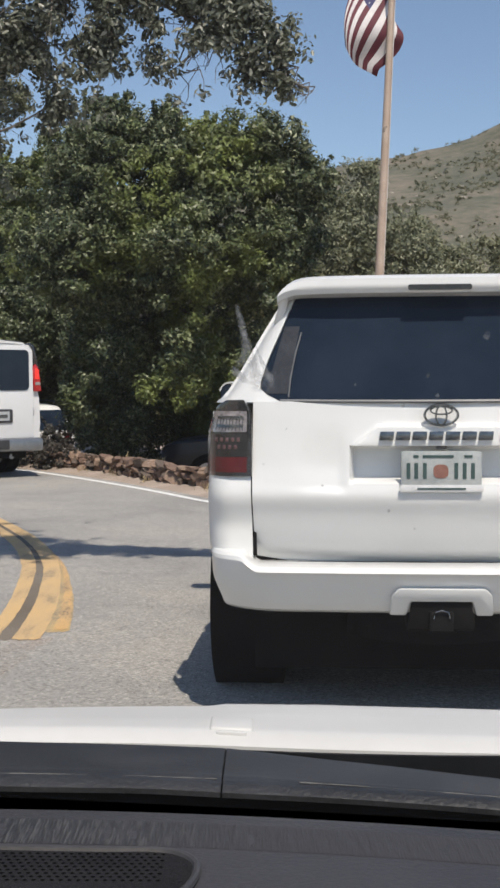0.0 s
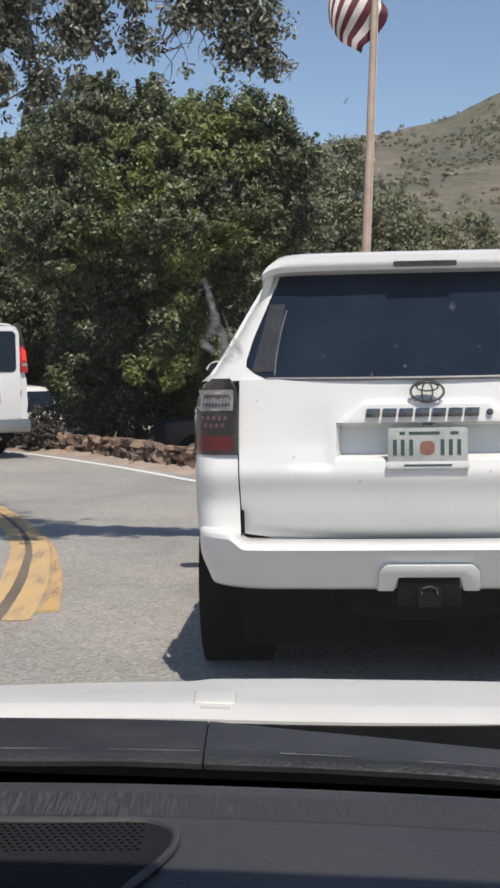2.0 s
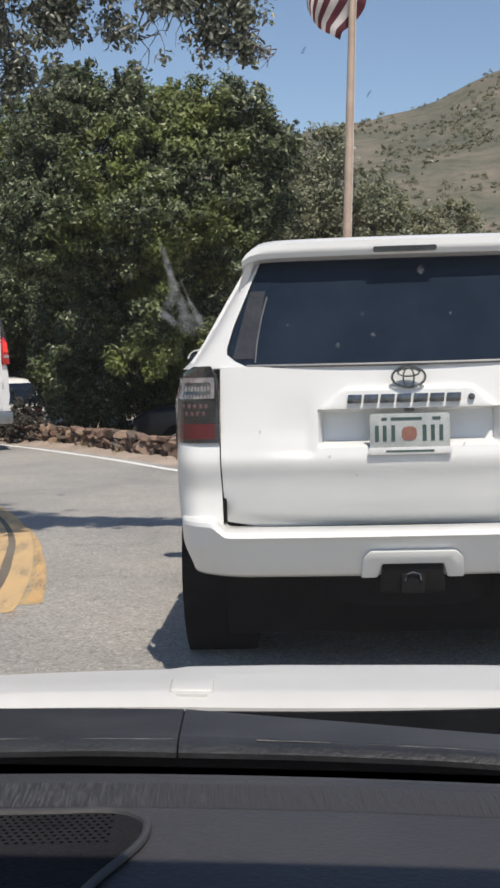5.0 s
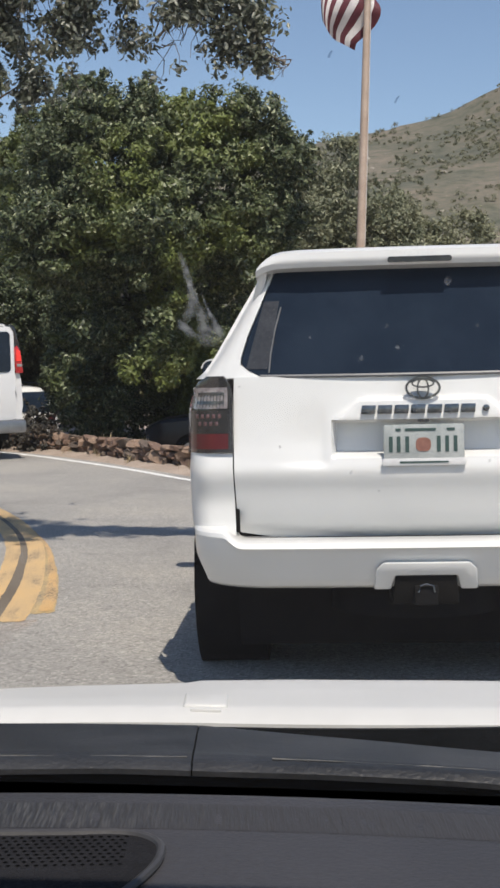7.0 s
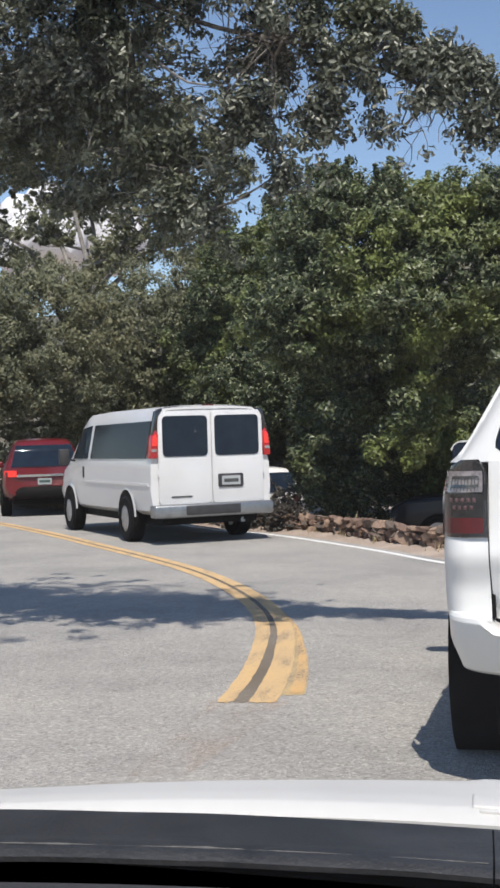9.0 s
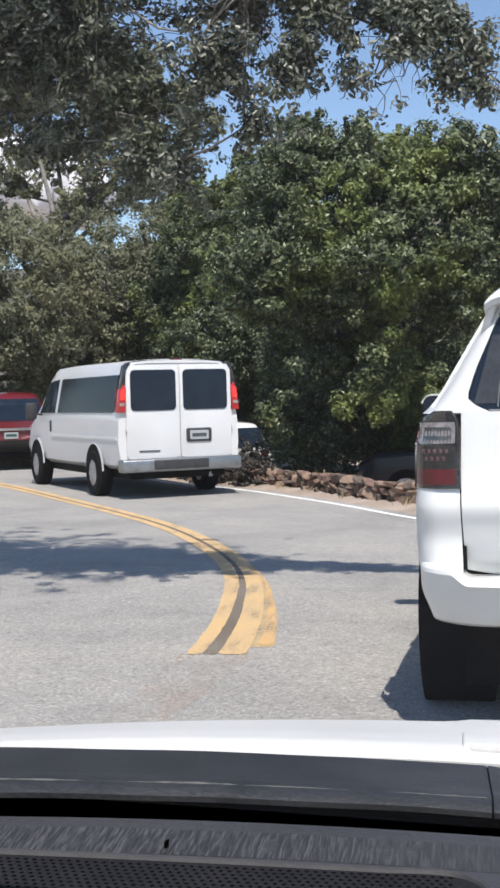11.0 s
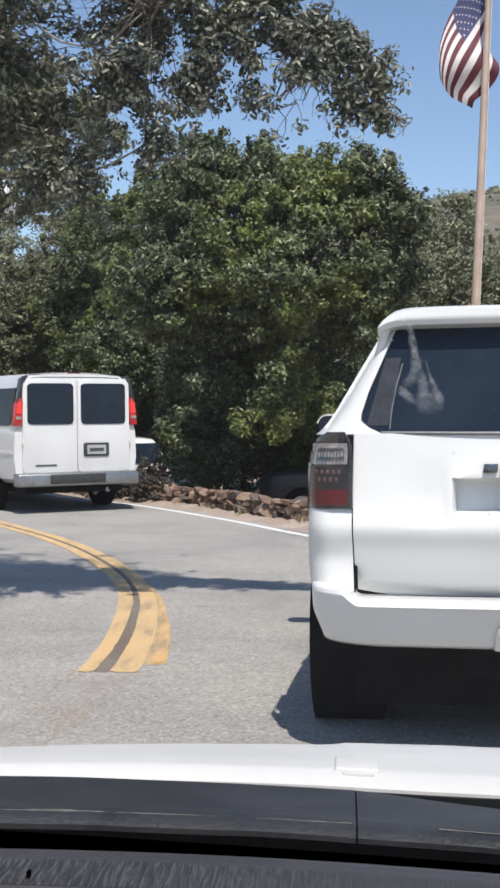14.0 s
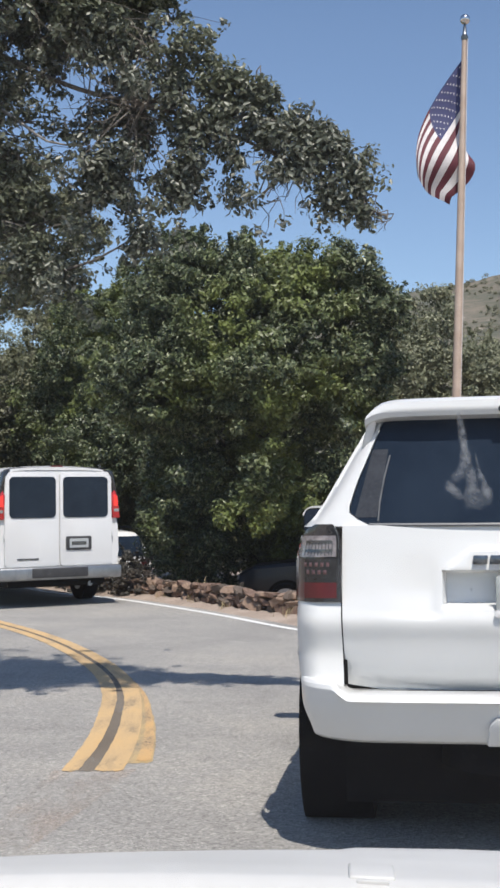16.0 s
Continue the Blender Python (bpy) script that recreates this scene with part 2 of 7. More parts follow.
def tube(points, radii, seg=8, bm=None, caps=True):
    """A round tube along points."""
    b = bmesh.new()
    rings = []
    pts = [Vector(p) for p in points]
    for i, p in enumerate(pts):
        d = (pts[min(i + 1, len(pts) - 1)] - pts[max(i - 1, 0)]).normalized()
        side = d.cross(Vector((0, 0, 1)) if abs(d.z) < 0.95 else Vector((1, 0, 0))).normalized()
        up = side.cross(d)
        r = float(radii[i] if isinstance(radii, (list, tuple)) else radii)
        rings.append([b.verts.new(p + r * (math.cos(a) * side + math.sin(a) * up)) for a in (2 * math.pi * k / seg for k in range(seg))])
    for r0, r1 in zip(rings, rings[1:]):
        for k in range(seg):
            b.faces.new((r0[k], r0[(k + 1) % seg], r1[(k + 1) % seg], r1[k]))
    if caps:
        b.faces.new(rings[0])
        b.faces.new(rings[-1])
    return joined(bm, b)


def prism(poly, put, d0, d1, bevel=0.0, bm=None):
    """A plate from a flat outline: put(u, v, d) gives each corner's place at depths d0 and d1."""
    b = bmesh.new()
    lo = [b.verts.new(put(u, v, d0)) for u, v in poly]
    hi = [b.verts.new(put(u, v, d1)) for u, v in poly]
    b.faces.new(lo)
    b.faces.new(hi)
    n = len(poly)
    for k in range(n):
        b.faces.new((lo[k], lo[(k + 1) % n], hi[(k + 1) % n], hi[k]))
    if bevel:
        bmesh.ops.recalc_face_normals(b, faces=b.faces)
        edges = [e for e in b.edges if len(e.link_faces) == 2 and e.calc_face_angle(0) > 0.7]
        bmesh.ops.bevel(b, geom=edges, offset=bevel, segments=2, affect="EDGES", profile=0.5)
    return joined(bm, b)


def rounded(x0, x1, z0, z1, r, n=5):
    """Outline of a rounded rectangle."""
    out = []
    for cx, cz, a0 in ((x1 - r, z1 - r, 0), (x0 + r, z1 - r, 90), (x0 + r, z0 + r, 180), (x1 - r, z0 + r, 270)):
        out += [(cx + r * math.cos(radians(a0 + 90 * k / n)), cz + r * math.sin(radians(a0 + 90 * k / n))) for k in range(n + 1)]
    return out


def sheet(place, nu, nv, thick=None, bm=None):
    """A grid place(u, v) over the unit square; thick(u, v), where given, is its back."""
    b = bmesh.new()
    fr = [[b.verts.new(place(i / nu, j / nv)) for j in range(nv + 1)] for i in range(nu + 1)]
    for i in range(nu):
        for j in range(nv):
            b.faces.new((fr[i][j], fr[i + 1][j], fr[i + 1][j + 1], fr[i][j + 1]))
    if thick:
        rim = [fr[i][0] for i in range(nu + 1)] + [fr[nu][j] for j in range(1, nv + 1)] + [fr[i][nv] for i in range(nu - 1, -1, -1)] + [fr[0][j] for j in range(nv - 1, 0, -1)]
        uv = [(i / nu, 0) for i in range(nu + 1)] + [(1, j / nv) for j in range(1, nv + 1)] + [(i / nu, 1) for i in range(nu - 1, -1, -1)] + [(0, j / nv) for j in range(nv - 1, 0, -1)]
        bk = [b.verts.new(thick(*q)) for q in uv]
        n = len(rim)
        for k in range(n):
            b.faces.new((rim[k], rim[(k + 1) % n], bk[(k + 1) % n], bk[k]))
    return joined(bm, b)


def spline(points, step=0.25):
    """Smooth line through points, by lengths between them, so that it never loops."""
    p = np.array(points, float)
    t = np.r_[0, np.cumsum(np.linalg.norm(np.diff(p, axis=0), axis=1))]
    slope = np.diff(p, axis=0) / np.diff(t)[:, None]
    m = np.vstack([slope[:1], (slope[:-1] * np.diff(t)[1:, None] + slope[1:] * np.diff(t)[:-1, None]) / (t[2:] - t[:-2])[:, None], slope[-1:]])
    out = []
    for i in range(len(p) - 1):
        h = t[i + 1] - t[i]
        for u in np.linspace(0, 1, max(2, int(h / step)), endpoint=False):
            out.append((2 * u**3 - 3 * u * u + 1) * p[i] + (u**3 - 2 * u * u + u) * h * m[i] + (3 * u * u - 2 * u**3) * p[i + 1] + (u**3 - u * u) * h * m[i + 1])
    out.append(p[-1])
    return np.array(out)


def raw_mesh(name, verts, faces_per, idx, material, parent=None):
    """Fast mesh of same-sized faces from arrays."""
    me = bpy.data.meshes.new(name)
    me.vertices.add(len(verts))
    me.vertices.foreach_set("co", np.asarray(verts, np.float32).ravel())
    nf = len(idx) // faces_per
    me.loops.add(len(idx))
    me.loops.foreach_set("vertex_index", np.asarray(idx, np.int32))
    me.polygons.add(nf)
    me.polygons.foreach_set("loop_start", np.arange(nf, dtype=np.int32) * faces_per)
    me.update(calc_edges=True)
    me.materials.append(M[material])
    ob = new(name, me)
    ob.parent = parent
    return ob


# ---- ground and road ----
WALL = spline([(2.2, 14.6), (0.9, 15.8), (-0.2, 16.85), (-0.75, 17.4), (-1.3, 18.1), (-2.0, 19.3), (-3.0, 20.95), (-4.0, 22.05), (-5.1, 23.05), (-6.7, 24.9), (-9, 27.6), (-13, 31.5)], 0.1)
way_ = np.gradient(WALL, axis=0)
WALL = WALL + 0.13 * np.stack([way_[:, 1], -way_[:, 0]], 1) / np.linalg.norm(way_, axis=1)[:, None]
WHITE = spline([(2.35, -45), (2.35, 0), (2.3, 5), (2.0, 8.5), (1.3, 11.5), (0.4, 13.6), (-0.22, 14.78), (-0.6, 15.42), (-1.4, 16.95), (-2.4, 18.65), (-3.57, 20.4), (-4.75, 21.7), (-6.65, 24.6), (-10, 28.8), (-16.5, 34), (-30, 40), (-60, 49)], 0.3)
CENTRE = spline([(-1.4, -45), (-1.4, 0), (-1.37, 6.0), (-1.38, 6.92), (-1.43, 7.88), (-1.55, 8.97), (-1.68, 9.86), (-1.88, 10.74), (-2.13, 11.56), (-2.48, 12.5), (-3.04, 13.8), (-3.66, 15.01), (-4.32, 16.12), (-5.87, 18.54), (-7.91, 21.64), (-11.4, 26.2), (-18, 31.5), (-31, 37), (-61, 46)], 0.2)


def height(x, y):
    """The road's plane: it climbs ahead and leans to the inside of the bend."""
    return 0.0045 * max(0, min(y, 26) - 7) ** 1.45 + max(0, min(y, 90) - 26) * 0.02 + 0.045 * min(6, max(-12, x - 0.3))


def behind_wall(x, y):
    """How far a place lies behind the wall; negative on the road's side."""
    k = int(np.argmin((WALL[:, 0] - x) ** 2 + (WALL[:, 1] - y) ** 2))
    a, b = WALL[max(k - 1, 0)], WALL[min(k + 1, len(WALL) - 1)]
    t = (b - a) / np.linalg.norm(b - a)
    return (x - WALL[k, 0]) * t[1] - (y - WALL[k, 1]) * t[0]


def lot_drop(x, y):
    """The car park behind the wall lies lower than the road."""
    if y < 9 or y > 60:
        return 0.0
    return -float(np.interp(y, [20.5, 24.5], [0.55, 0.82])) * min(1, max(0, (behind_wall(x, y) - 0.2) / 0.8)) * min(1, max(0, (60 - y) / 20)) * min(1, (y - 9) / 3)


def bank(x, y):
    """Loose dirt heaped against the road side of the wall."""
    if not (13 < y < 34 and -16 < x < 4):
        return 0.0
    d = behind_wall(x, y)
    return 0.09 * max(0, 1 - abs(d + 0.02) / 0.35) if d < 0.1 else 0.0


def ground_height(x, y):
    return height(x, y) - 0.03 + lot_drop(x, y) + bank(x, y)


def asphalt():
    m, n, l, b = nodes_of("asphalt")
    stones = n.new("ShaderNodeTexVoronoi")
    tc = n.new("ShaderNodeTexCoord")
    stones.inputs["Scale"].default_value = 78
    l.new(tc.outputs["Object"], stones.inputs["Vector"])
    grain = ramp(n, [(0.0, (0.16, 0.154, 0.142)), (0.3, (0.25, 0.242, 0.225)), (0.75, (0.338, 0.325, 0.302)), (1.0, (0.49, 0.468, 0.43))])
    l.new(stones.outputs["Color"], grain.inputs["Fac"])
    broad = noise_node(n, l, 0.55, 6, 0.65)
    br = ramp(n, [(0.32, (0.80, 0.80, 0.81)), (0.5, (1, 1, 1)), (0.68, (1.14, 1.12, 1.09))])
    l.new(broad.outputs["Fac"], br.inputs["Fac"])
    mul = n.new("ShaderNodeMix")
    mul.data_type, mul.blend_type = "RGBA", "MULTIPLY"
    mul.inputs["Factor"].default_value = 1
    l.new(grain.outputs["Color"], mul.inputs["A"])
    l.new(br.outputs["Color"], mul.inputs["B"])
    spots = noise_node(n, l, 5.0, 5, 0.7)
    sr = ramp(n, [(0.30, (0.72, 0.72, 0.73)), (0.42, (1, 1, 1))])
    l.new(spots.outputs["Fac"], sr.inputs["Fac"])
    mul2 = n.new("ShaderNodeMix")
    mul2.data_type, mul2.blend_type = "RGBA", "MULTIPLY"
    mul2.inputs["Factor"].default_value = 0.8
    l.new(mul.outputs["Result"], mul2.inputs["A"])
    l.new(sr.outputs["Color"], mul2.inputs["B"])
    l.new(mul2.outputs["Result"], b.inputs["Base Color"])
    b.inputs["Roughness"].default_value = 0.88
    bp = n.new("ShaderNodeBump")
    bp.inputs["Strength"].default_value, bp.inputs["Distance"].default_value = 0.7, 0.006
    l.new(stones.outputs["Distance"], bp.inputs["Height"])
    l.new(bp.outputs["Normal"], b.inputs["Normal"])
    return m


def worn_paint(name, c, worn, low=0.36, high=0.5, cut=(-0.02, 0.08, 0.25, 0.95)):
    """Road paint with worn-through spots where the aggregate shows."""
    m, n, l, b = nodes_of(name)
    fine = noise_node(n, l, 60, 4, 0.7)
    broad = noise_node(n, l, 2.2, 4, 0.6, stretch=(2.5, 0.6, 1))
    add = n.new("ShaderNodeMath")
    add.operation = "MULTIPLY_ADD"
    add.inputs[1].default_value = 0.5
    l.new(fine.outputs["Fac"], add.inputs[0])
    half = n.new("ShaderNodeMath")
    half.operation = "MULTIPLY"
    half.inputs[1].default_value = 0.5
    l.new(broad.outputs["Fac"], half.inputs[0])
    l.new(half.outputs[0], add.inputs[2])
    r = ramp(n, [(low, worn), (high, c)])
    l.new(add.outputs[0], r.inputs["Fac"])
    l.new(r.outputs["Color"], b.inputs["Base Color"])
    bare = n.new("ShaderNodeBsdfTransparent")
    cover = ramp(n, [(low + cut[0], (cut[2],) * 3), (low + cut[1], (cut[3],) * 3)])
    l.new(add.outputs[0], cover.inputs["Fac"])
    sh = n.new("ShaderNodeMixShader")
    l.new(cover.outputs["Color"], sh.inputs[0])
    l.new(bare.outputs[0], sh.inputs[1])
    l.new(b.outputs[0], sh.inputs[2])
    l.new(sh.outputs[0], n["Material Output"].inputs["Surface"])
    b.inputs["Roughness"].default_value = 0.75
    bp = n.new("ShaderNodeBump")
    bp.inputs["Strength"].default_value, bp.inputs["Distance"].default_value = 0.4, 0.003
    l.new(fine.outputs["Fac"], bp.inputs["Height"])
    l.new(bp.outputs["Normal"], b.inputs["Normal"])
    return m


M["asphalt"] = asphalt()
M["yellow_paint"] = worn_paint("yellow_paint", (0.60, 0.40, 0.19), (0.47, 0.35, 0.21), 0.38, 0.56, (-0.02, 0.08, 0.5, 0.95))
M["old_yellow"] = worn_paint("old_yellow", (0.57, 0.355, 0.15), (0.45, 0.34, 0.22), 0.42, 0.56)
M["faded_yellow"] = worn_paint("faded_yellow", (0.54, 0.39, 0.19), (0.40, 0.32, 0.21), 0.40, 0.56, (-0.08, 0.12, 0.25, 0.85))
M["black_mark"] = worn_paint("black_mark", (0.15, 0.12, 0.088), (0.24, 0.20, 0.155), 0.40, 0.55, (-0.05, 0.1, 0.35, 0.8))
M["ghost_paint"] = worn_paint("ghost_paint", (0.52, 0.37, 0.27), (0.42, 0.32, 0.26), 0.42, 0.56, (0.05, 0.24, 0.0, 0.36))
M["white_line"] = worn_paint("white_line", (0.74, 0.74, 0.72), (0.45, 0.43, 0.40), 0.34, 0.46)
M["dirt"] = surface("dirt", (0.23, 0.18, 0.145), (0.42, 0.345, 0.285), 1.6, 0.95, 0, 45, 0.5, 0.015, spread=0.16)
M["stone"] = surface("stone", (0.10, 0.062, 0.046), (0.22, 0.145, 0.108), 5, 0.9, 0, 40, 0.5, 0.012, spread=0.16)
M["stone_dark"] = surface("stone_dark", (0.07, 0.053, 0.043), (0.15, 0.115, 0.092), 5, 0.9, 0, 40, 0.5, 0.012, spread=0.16)
M["stone_tan"] = surface("stone_tan", (0.16, 0.105, 0.075), (0.31, 0.22, 0.16), 5, 0.9, 0, 40, 0.5, 0.012, spread=0.16)
M["mortar"] = surface("mortar", (0.055, 0.045, 0.038), (0.12, 0.10, 0.085), 8, 0.95, 0, 50, 0.5, 0.01)

# the ground: one sheet to the horizon, fine near the road
xs = np.unique(np.concatenate([np.linspace(-3000, -80, 14), np.linspace(-80, -16, 17), np.arange(-16, 9, 0.25), np.linspace(9, 80, 18), np.linspace(80, 3000, 14)]))
ys = np.unique(np.concatenate([np.linspace(-3000, -60, 12), np.linspace(-60, 8, 18), np.arange(8, 32, 0.25), np.linspace(32, 130, 26), np.linspace(130, 3000, 14)]))
gv = [(x, y, ground_height(x, y) + (0.03 * noise.noise(Vector((x * 0.9, y * 0.9, 3))) if abs(x) < 20 and 8 < y < 34 and behind_wall(x, y) > -0.9 else 0) - 0.02) for x in xs for y in ys]
nx, ny = len(xs), len(ys)
gi = np.array([(i * ny + j, (i + 1) * ny + j, (i + 1) * ny + j + 1, i * ny + j + 1) for i in range(nx - 1) for j in range(ny - 1)]).ravel()
tagged(raw_mesh("ground", gv, 4, gi, "dirt"), "pinkish bare dirt ground along the road", "ground", kind="structure")


def offset_line(line, d):
    """The line moved d metres to its right."""
    t = np.gradient(line, axis=0)
    t /= np.linalg.norm(t, axis=1)[:, None]
    return line + d * np.stack([t[:, 1], -t[:, 0]], 1)


def resample(line, n):
    s = np.r_[0, np.cumsum(np.linalg.norm(np.diff(line, axis=0), axis=1))]
    u = np.linspace(0, s[-1], n)
    return np.stack([np.interp(u, s, line[:, k]) for k in range(2)], 1)


def strip(name, left, right, lift, material, label="", category="", rows=2, drop=0.0):
    """A band between two lines, laid on the road's plane, with a lip of depth drop at its edges."""
    n = len(left)
    b = bmesh.new()
    grid = []
    for a, c in zip(left, right):
        line = [a + (c - a) * k / rows for k in range(rows + 1)]
        vs = [b.verts.new((p[0], p[1], height(*p) + lift)) for p in line]
        if drop:
            vs = [b.verts.new((a[0], a[1], height(*a) + lift - drop))] + vs + [b.verts.new((c[0], c[1], height(*c) + lift - drop))]
        grid.append(vs)
    for g0, g1 in zip(grid, grid[1:]):
        for k in range(len(g0) - 1):
            b.faces.new((g0[k], g0[k + 1], g1[k + 1], g1[k]))
    ob = part(name, b, material, None, label, smooth=False)
    return tagged(ob, category=category, kind="structure")


edge_r = resample(offset_line(WHITE, 0.22), 260)
edge_r += np.array([[0.035 * noise.noise(Vector((p[0] * 1.7, p[1] * 1.7, 0))), 0] for p in edge_r])
edge_l = resample(offset_line(CENTRE, -3.9), 260)
strip("road", edge_l, edge_r, 0.0, "asphalt", "pale weathered grey asphalt road bending to one side", "road", rows=10, drop=0.06)
strip("white_edge_line", resample(offset_line(WHITE, -0.055), 400), resample(offset_line(WHITE, 0.055), 400), 0.004, "white_line", "worn white painted edge line on the asphalt", "road marking")
mark = np.array([p for p in resample(CENTRE, 5000) if p[1] > 6.88 and p[1] < 34])
sid = np.r_[0, np.cumsum(np.linalg.norm(np.diff(mark, axis=0), axis=1))]
close = np.clip(1 - sid / 3.4, 0, 1)[:, None]
nrm = offset_line(mark, 1.0) - mark


def painted(name, lo, hi, keep, lift, material, label, seed):
    """A painted stripe between two offsets from the centre, with uneven edges and a ragged end."""
    k0 = np.where(keep)[0]
    wob = lambda q, o: np.array([[0.006 * noise.noise(Vector((p[0] * 6, p[1] * 6, seed + o))) + 0.004 * noise.noise(Vector((p[0] * 25, p[1] * 25, seed + o)))] for p in q])
    a = mark[k0] + nrm[k0] * (lo[k0] + wob(mark[k0], 0))
    c = mark[k0] + nrm[k0] * (hi[k0] + wob(mark[k0], 5))
    ob = strip(name, a, c, lift, material, label, "road marking", rows=6)
    way = (mark[k0[1]] - mark[k0[0]]) / np.linalg.norm(mark[k0[1]] - mark[k0[0]])
    for j in range(7):
        d = 0.05 * noise.noise(Vector((j * 0.9, seed, 3))) + 0.03 * (abs(j - 3) / 3) ** 2
        ob.data.vertices[j].co.x -= way[0] * (0.03 - d)
        ob.data.vertices[j].co.y -= way[1] * (0.03 - d)
    return ob


every = sid >= 0
col = lambda v: np.full((len(mark), 1), v) if np.isscalar(v) else v
painted("yellow_line", col(-0.142) + 0.025 * close, col(-0.024), every, 0.0045, "yellow_paint", "worn yellow painted centre line on the asphalt", 1)
painted("yellow_line", 0.024 + 0.04 * close, 0.15 + 0.075 * close, every, 0.0045, "yellow_paint", "worn yellow painted centre line on the asphalt", 2)
painted("black_line", col(-0.032), 0.032 + 0.04 * close, every, 0.0030, "black_mark", "dark worn strip between the yellow lines", 3)
fan = np.clip(1 - (sid - 0.2) / 3.6, 0, 1)[:, None]
painted("old_yellow_line", 0.14 + 0.05 * fan, 0.155 + 0.205 * fan, (sid > 0.22) & (sid < 4.0), 0.0030, "faded_yellow", "faded older line beside the centre line", 4)
painted("old_yellow_line", 0.14 + 0.125 * fan, 0.152 + 0.195 * fan, (sid > 0.28) & (sid < 4.0), 0.0060, "old_yellow", "older orange-yellow line fanning out from the centre line", 5)
near = np.array([p for p in resample(CENTRE, 5000) if 5.2 < p[1] < 6.95])
side = offset_line(near, 1.0) - near
strip("worn_patch", near - side * 0.16, near + side * np.linspace(0.10, 0.30, len(near))[:, None], 0.0030, "ghost_paint", "pinkish ghost of a worn-off line", "road marking", rows=6)


# ---- foliage ----
def leaves(name, centres, radii, per, size, material, parent, seed, shape="kite", flat=0.35, droop=0.0):
    """A crown of single leaves: per leaves in each clump of the given centre and radius."""
    rng = np.random.default_rng(seed)
    radii = np.asarray(radii, float)
    count = np.maximum(6, per * np.minimum(1, (radii / np.median(radii)) ** 1.5)).astype(int)
    c = np.repeat(np.asarray(centres, float), count, axis=0)
    r = np.repeat(radii, count)
    n = len(c)
    d = rng.normal(size=(n, 3))
    d /= np.linalg.norm(d, axis=1)[:, None]
    rad = r * rng.uniform(0.1, 1.0, n) ** 0.6
    pos = c + d * rad[:, None] * np.array([1, 1, 0.8])
    nor = d * 0.9 + rng.normal(size=(n, 3)) * 0.7 + np.array([0, -0.3 * flat / 0.35, flat + 0.15])
    nor /= np.linalg.norm(nor, axis=1)[:, None]
    ax = np.cross(nor, rng.normal(size=(n, 3)))
    ax[:, 2] -= droop
    ax -= nor * (ax * nor).sum(1)[:, None]
    ax /= np.linalg.norm(ax, axis=1)[:, None]
    sd = np.cross(nor, ax)
    s = size * rng.uniform(0.6, 1.35, n)[:, None]
    if shape == "kite":
        v = np.stack([pos - ax * s, pos + sd * s * 0.5, pos + ax * s, pos - sd * s * 0.5], 1)
        k = 4
        idx = (np.arange(n)[:, None] * 4 + np.arange(4)).ravel()
    elif shape == "tri":
        v = np.stack([pos - ax * s - sd * s * 0.42, pos + sd * s * 0.62, pos + ax * s * 1.1], 1)
        k = 3
        idx = np.arange(n * 3)
    else:
        cup = nor * s * 0.16
        v = np.stack([pos - ax * s, pos - ax * s * 0.3 + sd * s * 0.42 + cup, pos + ax * s * 0.45 + sd * s * 0.38 + cup, pos + ax * s, pos + ax * s * 0.45 - sd * s * 0.38 + cup, pos - ax * s * 0.3 - sd * s * 0.42 + cup], 1)
        k = 4
        f = np.array([0, 1, 2, 3, 0, 3, 4, 5])
        idx = (np.arange(n)[:, None] * 6 + f).ravel()
    return raw_mesh(name, v.reshape(-1, 3), k, idx, material, parent)


def lobes_clumps(lobes, density, seed, radius=(0.22, 0.36), inner=0.25, floor=None, gap=-0.33, grain=1.1, shoots=0.12):
    """Clump centres over the skins of overlapping lobes (x, y, z, rx, ry, rz), with ragged edges and gaps."""
    rng = np.random.default_rng(seed)
    pts, tips = [], []
    for x, y, z, rx, ry, rz in lobes:
        n = int(density * (rx * ry + ry * rz + rx * rz))
        d = rng.normal(size=(n, 3))
        d /= np.linalg.norm(d, axis=1)[:, None]
        k = np.where(rng.random(n) < inner, rng.uniform(0.35, 0.85, n), rng.uniform(0.84, 1.05, n))
        wave = np.array([1 + 0.17 * noise.noise(Vector(q) * 2.0 + Vector((x, y, z))) + 0.10 * noise.noise(Vector(q) * 5.5 + Vector((z, x, y))) for q in d])
        skin = np.array([x, y, z]) + d * np.array([rx, ry, rz]) * (k * wave)[:, None]
        pts.append(skin)
        # shoots that stand out of the crown
        out = rng.choice(n, int(n * shoots), replace=False)
        way = d[out] + rng.normal(size=(len(out), 3)) * 0.3 + np.array([0, 0, 0.45])
        way /= np.linalg.norm(way, axis=1)[:, None]
        base_at = np.array([x, y, z]) + d[out] * np.array([rx, ry, rz]) * wave[out][:, None]
        for step in (0.0, 0.06, 0.12, 0.18, 0.24):
            long = rng.random(len(out)) < 1.2 - step * 3.2
            tips.append((base_at + way * step * rng.uniform(0.9, 1.15, len(out))[:, None])[long])
    pts = np.vstack(pts)
    keep = np.array([noise.noise(Vector(p) * grain + Vector((seed, 0, 0))) > gap for p in pts])
    if floor is not None:
        keep &= pts[:, 2] > floor
    pts = pts[keep]
    tips = np.vstack(tips)
    sizes = np.r_[rng.uniform(*radius, len(pts)), rng.uniform(0.3, 0.6, len(tips)) * radius[0]]
    return np.vstack([pts, tips]), sizes


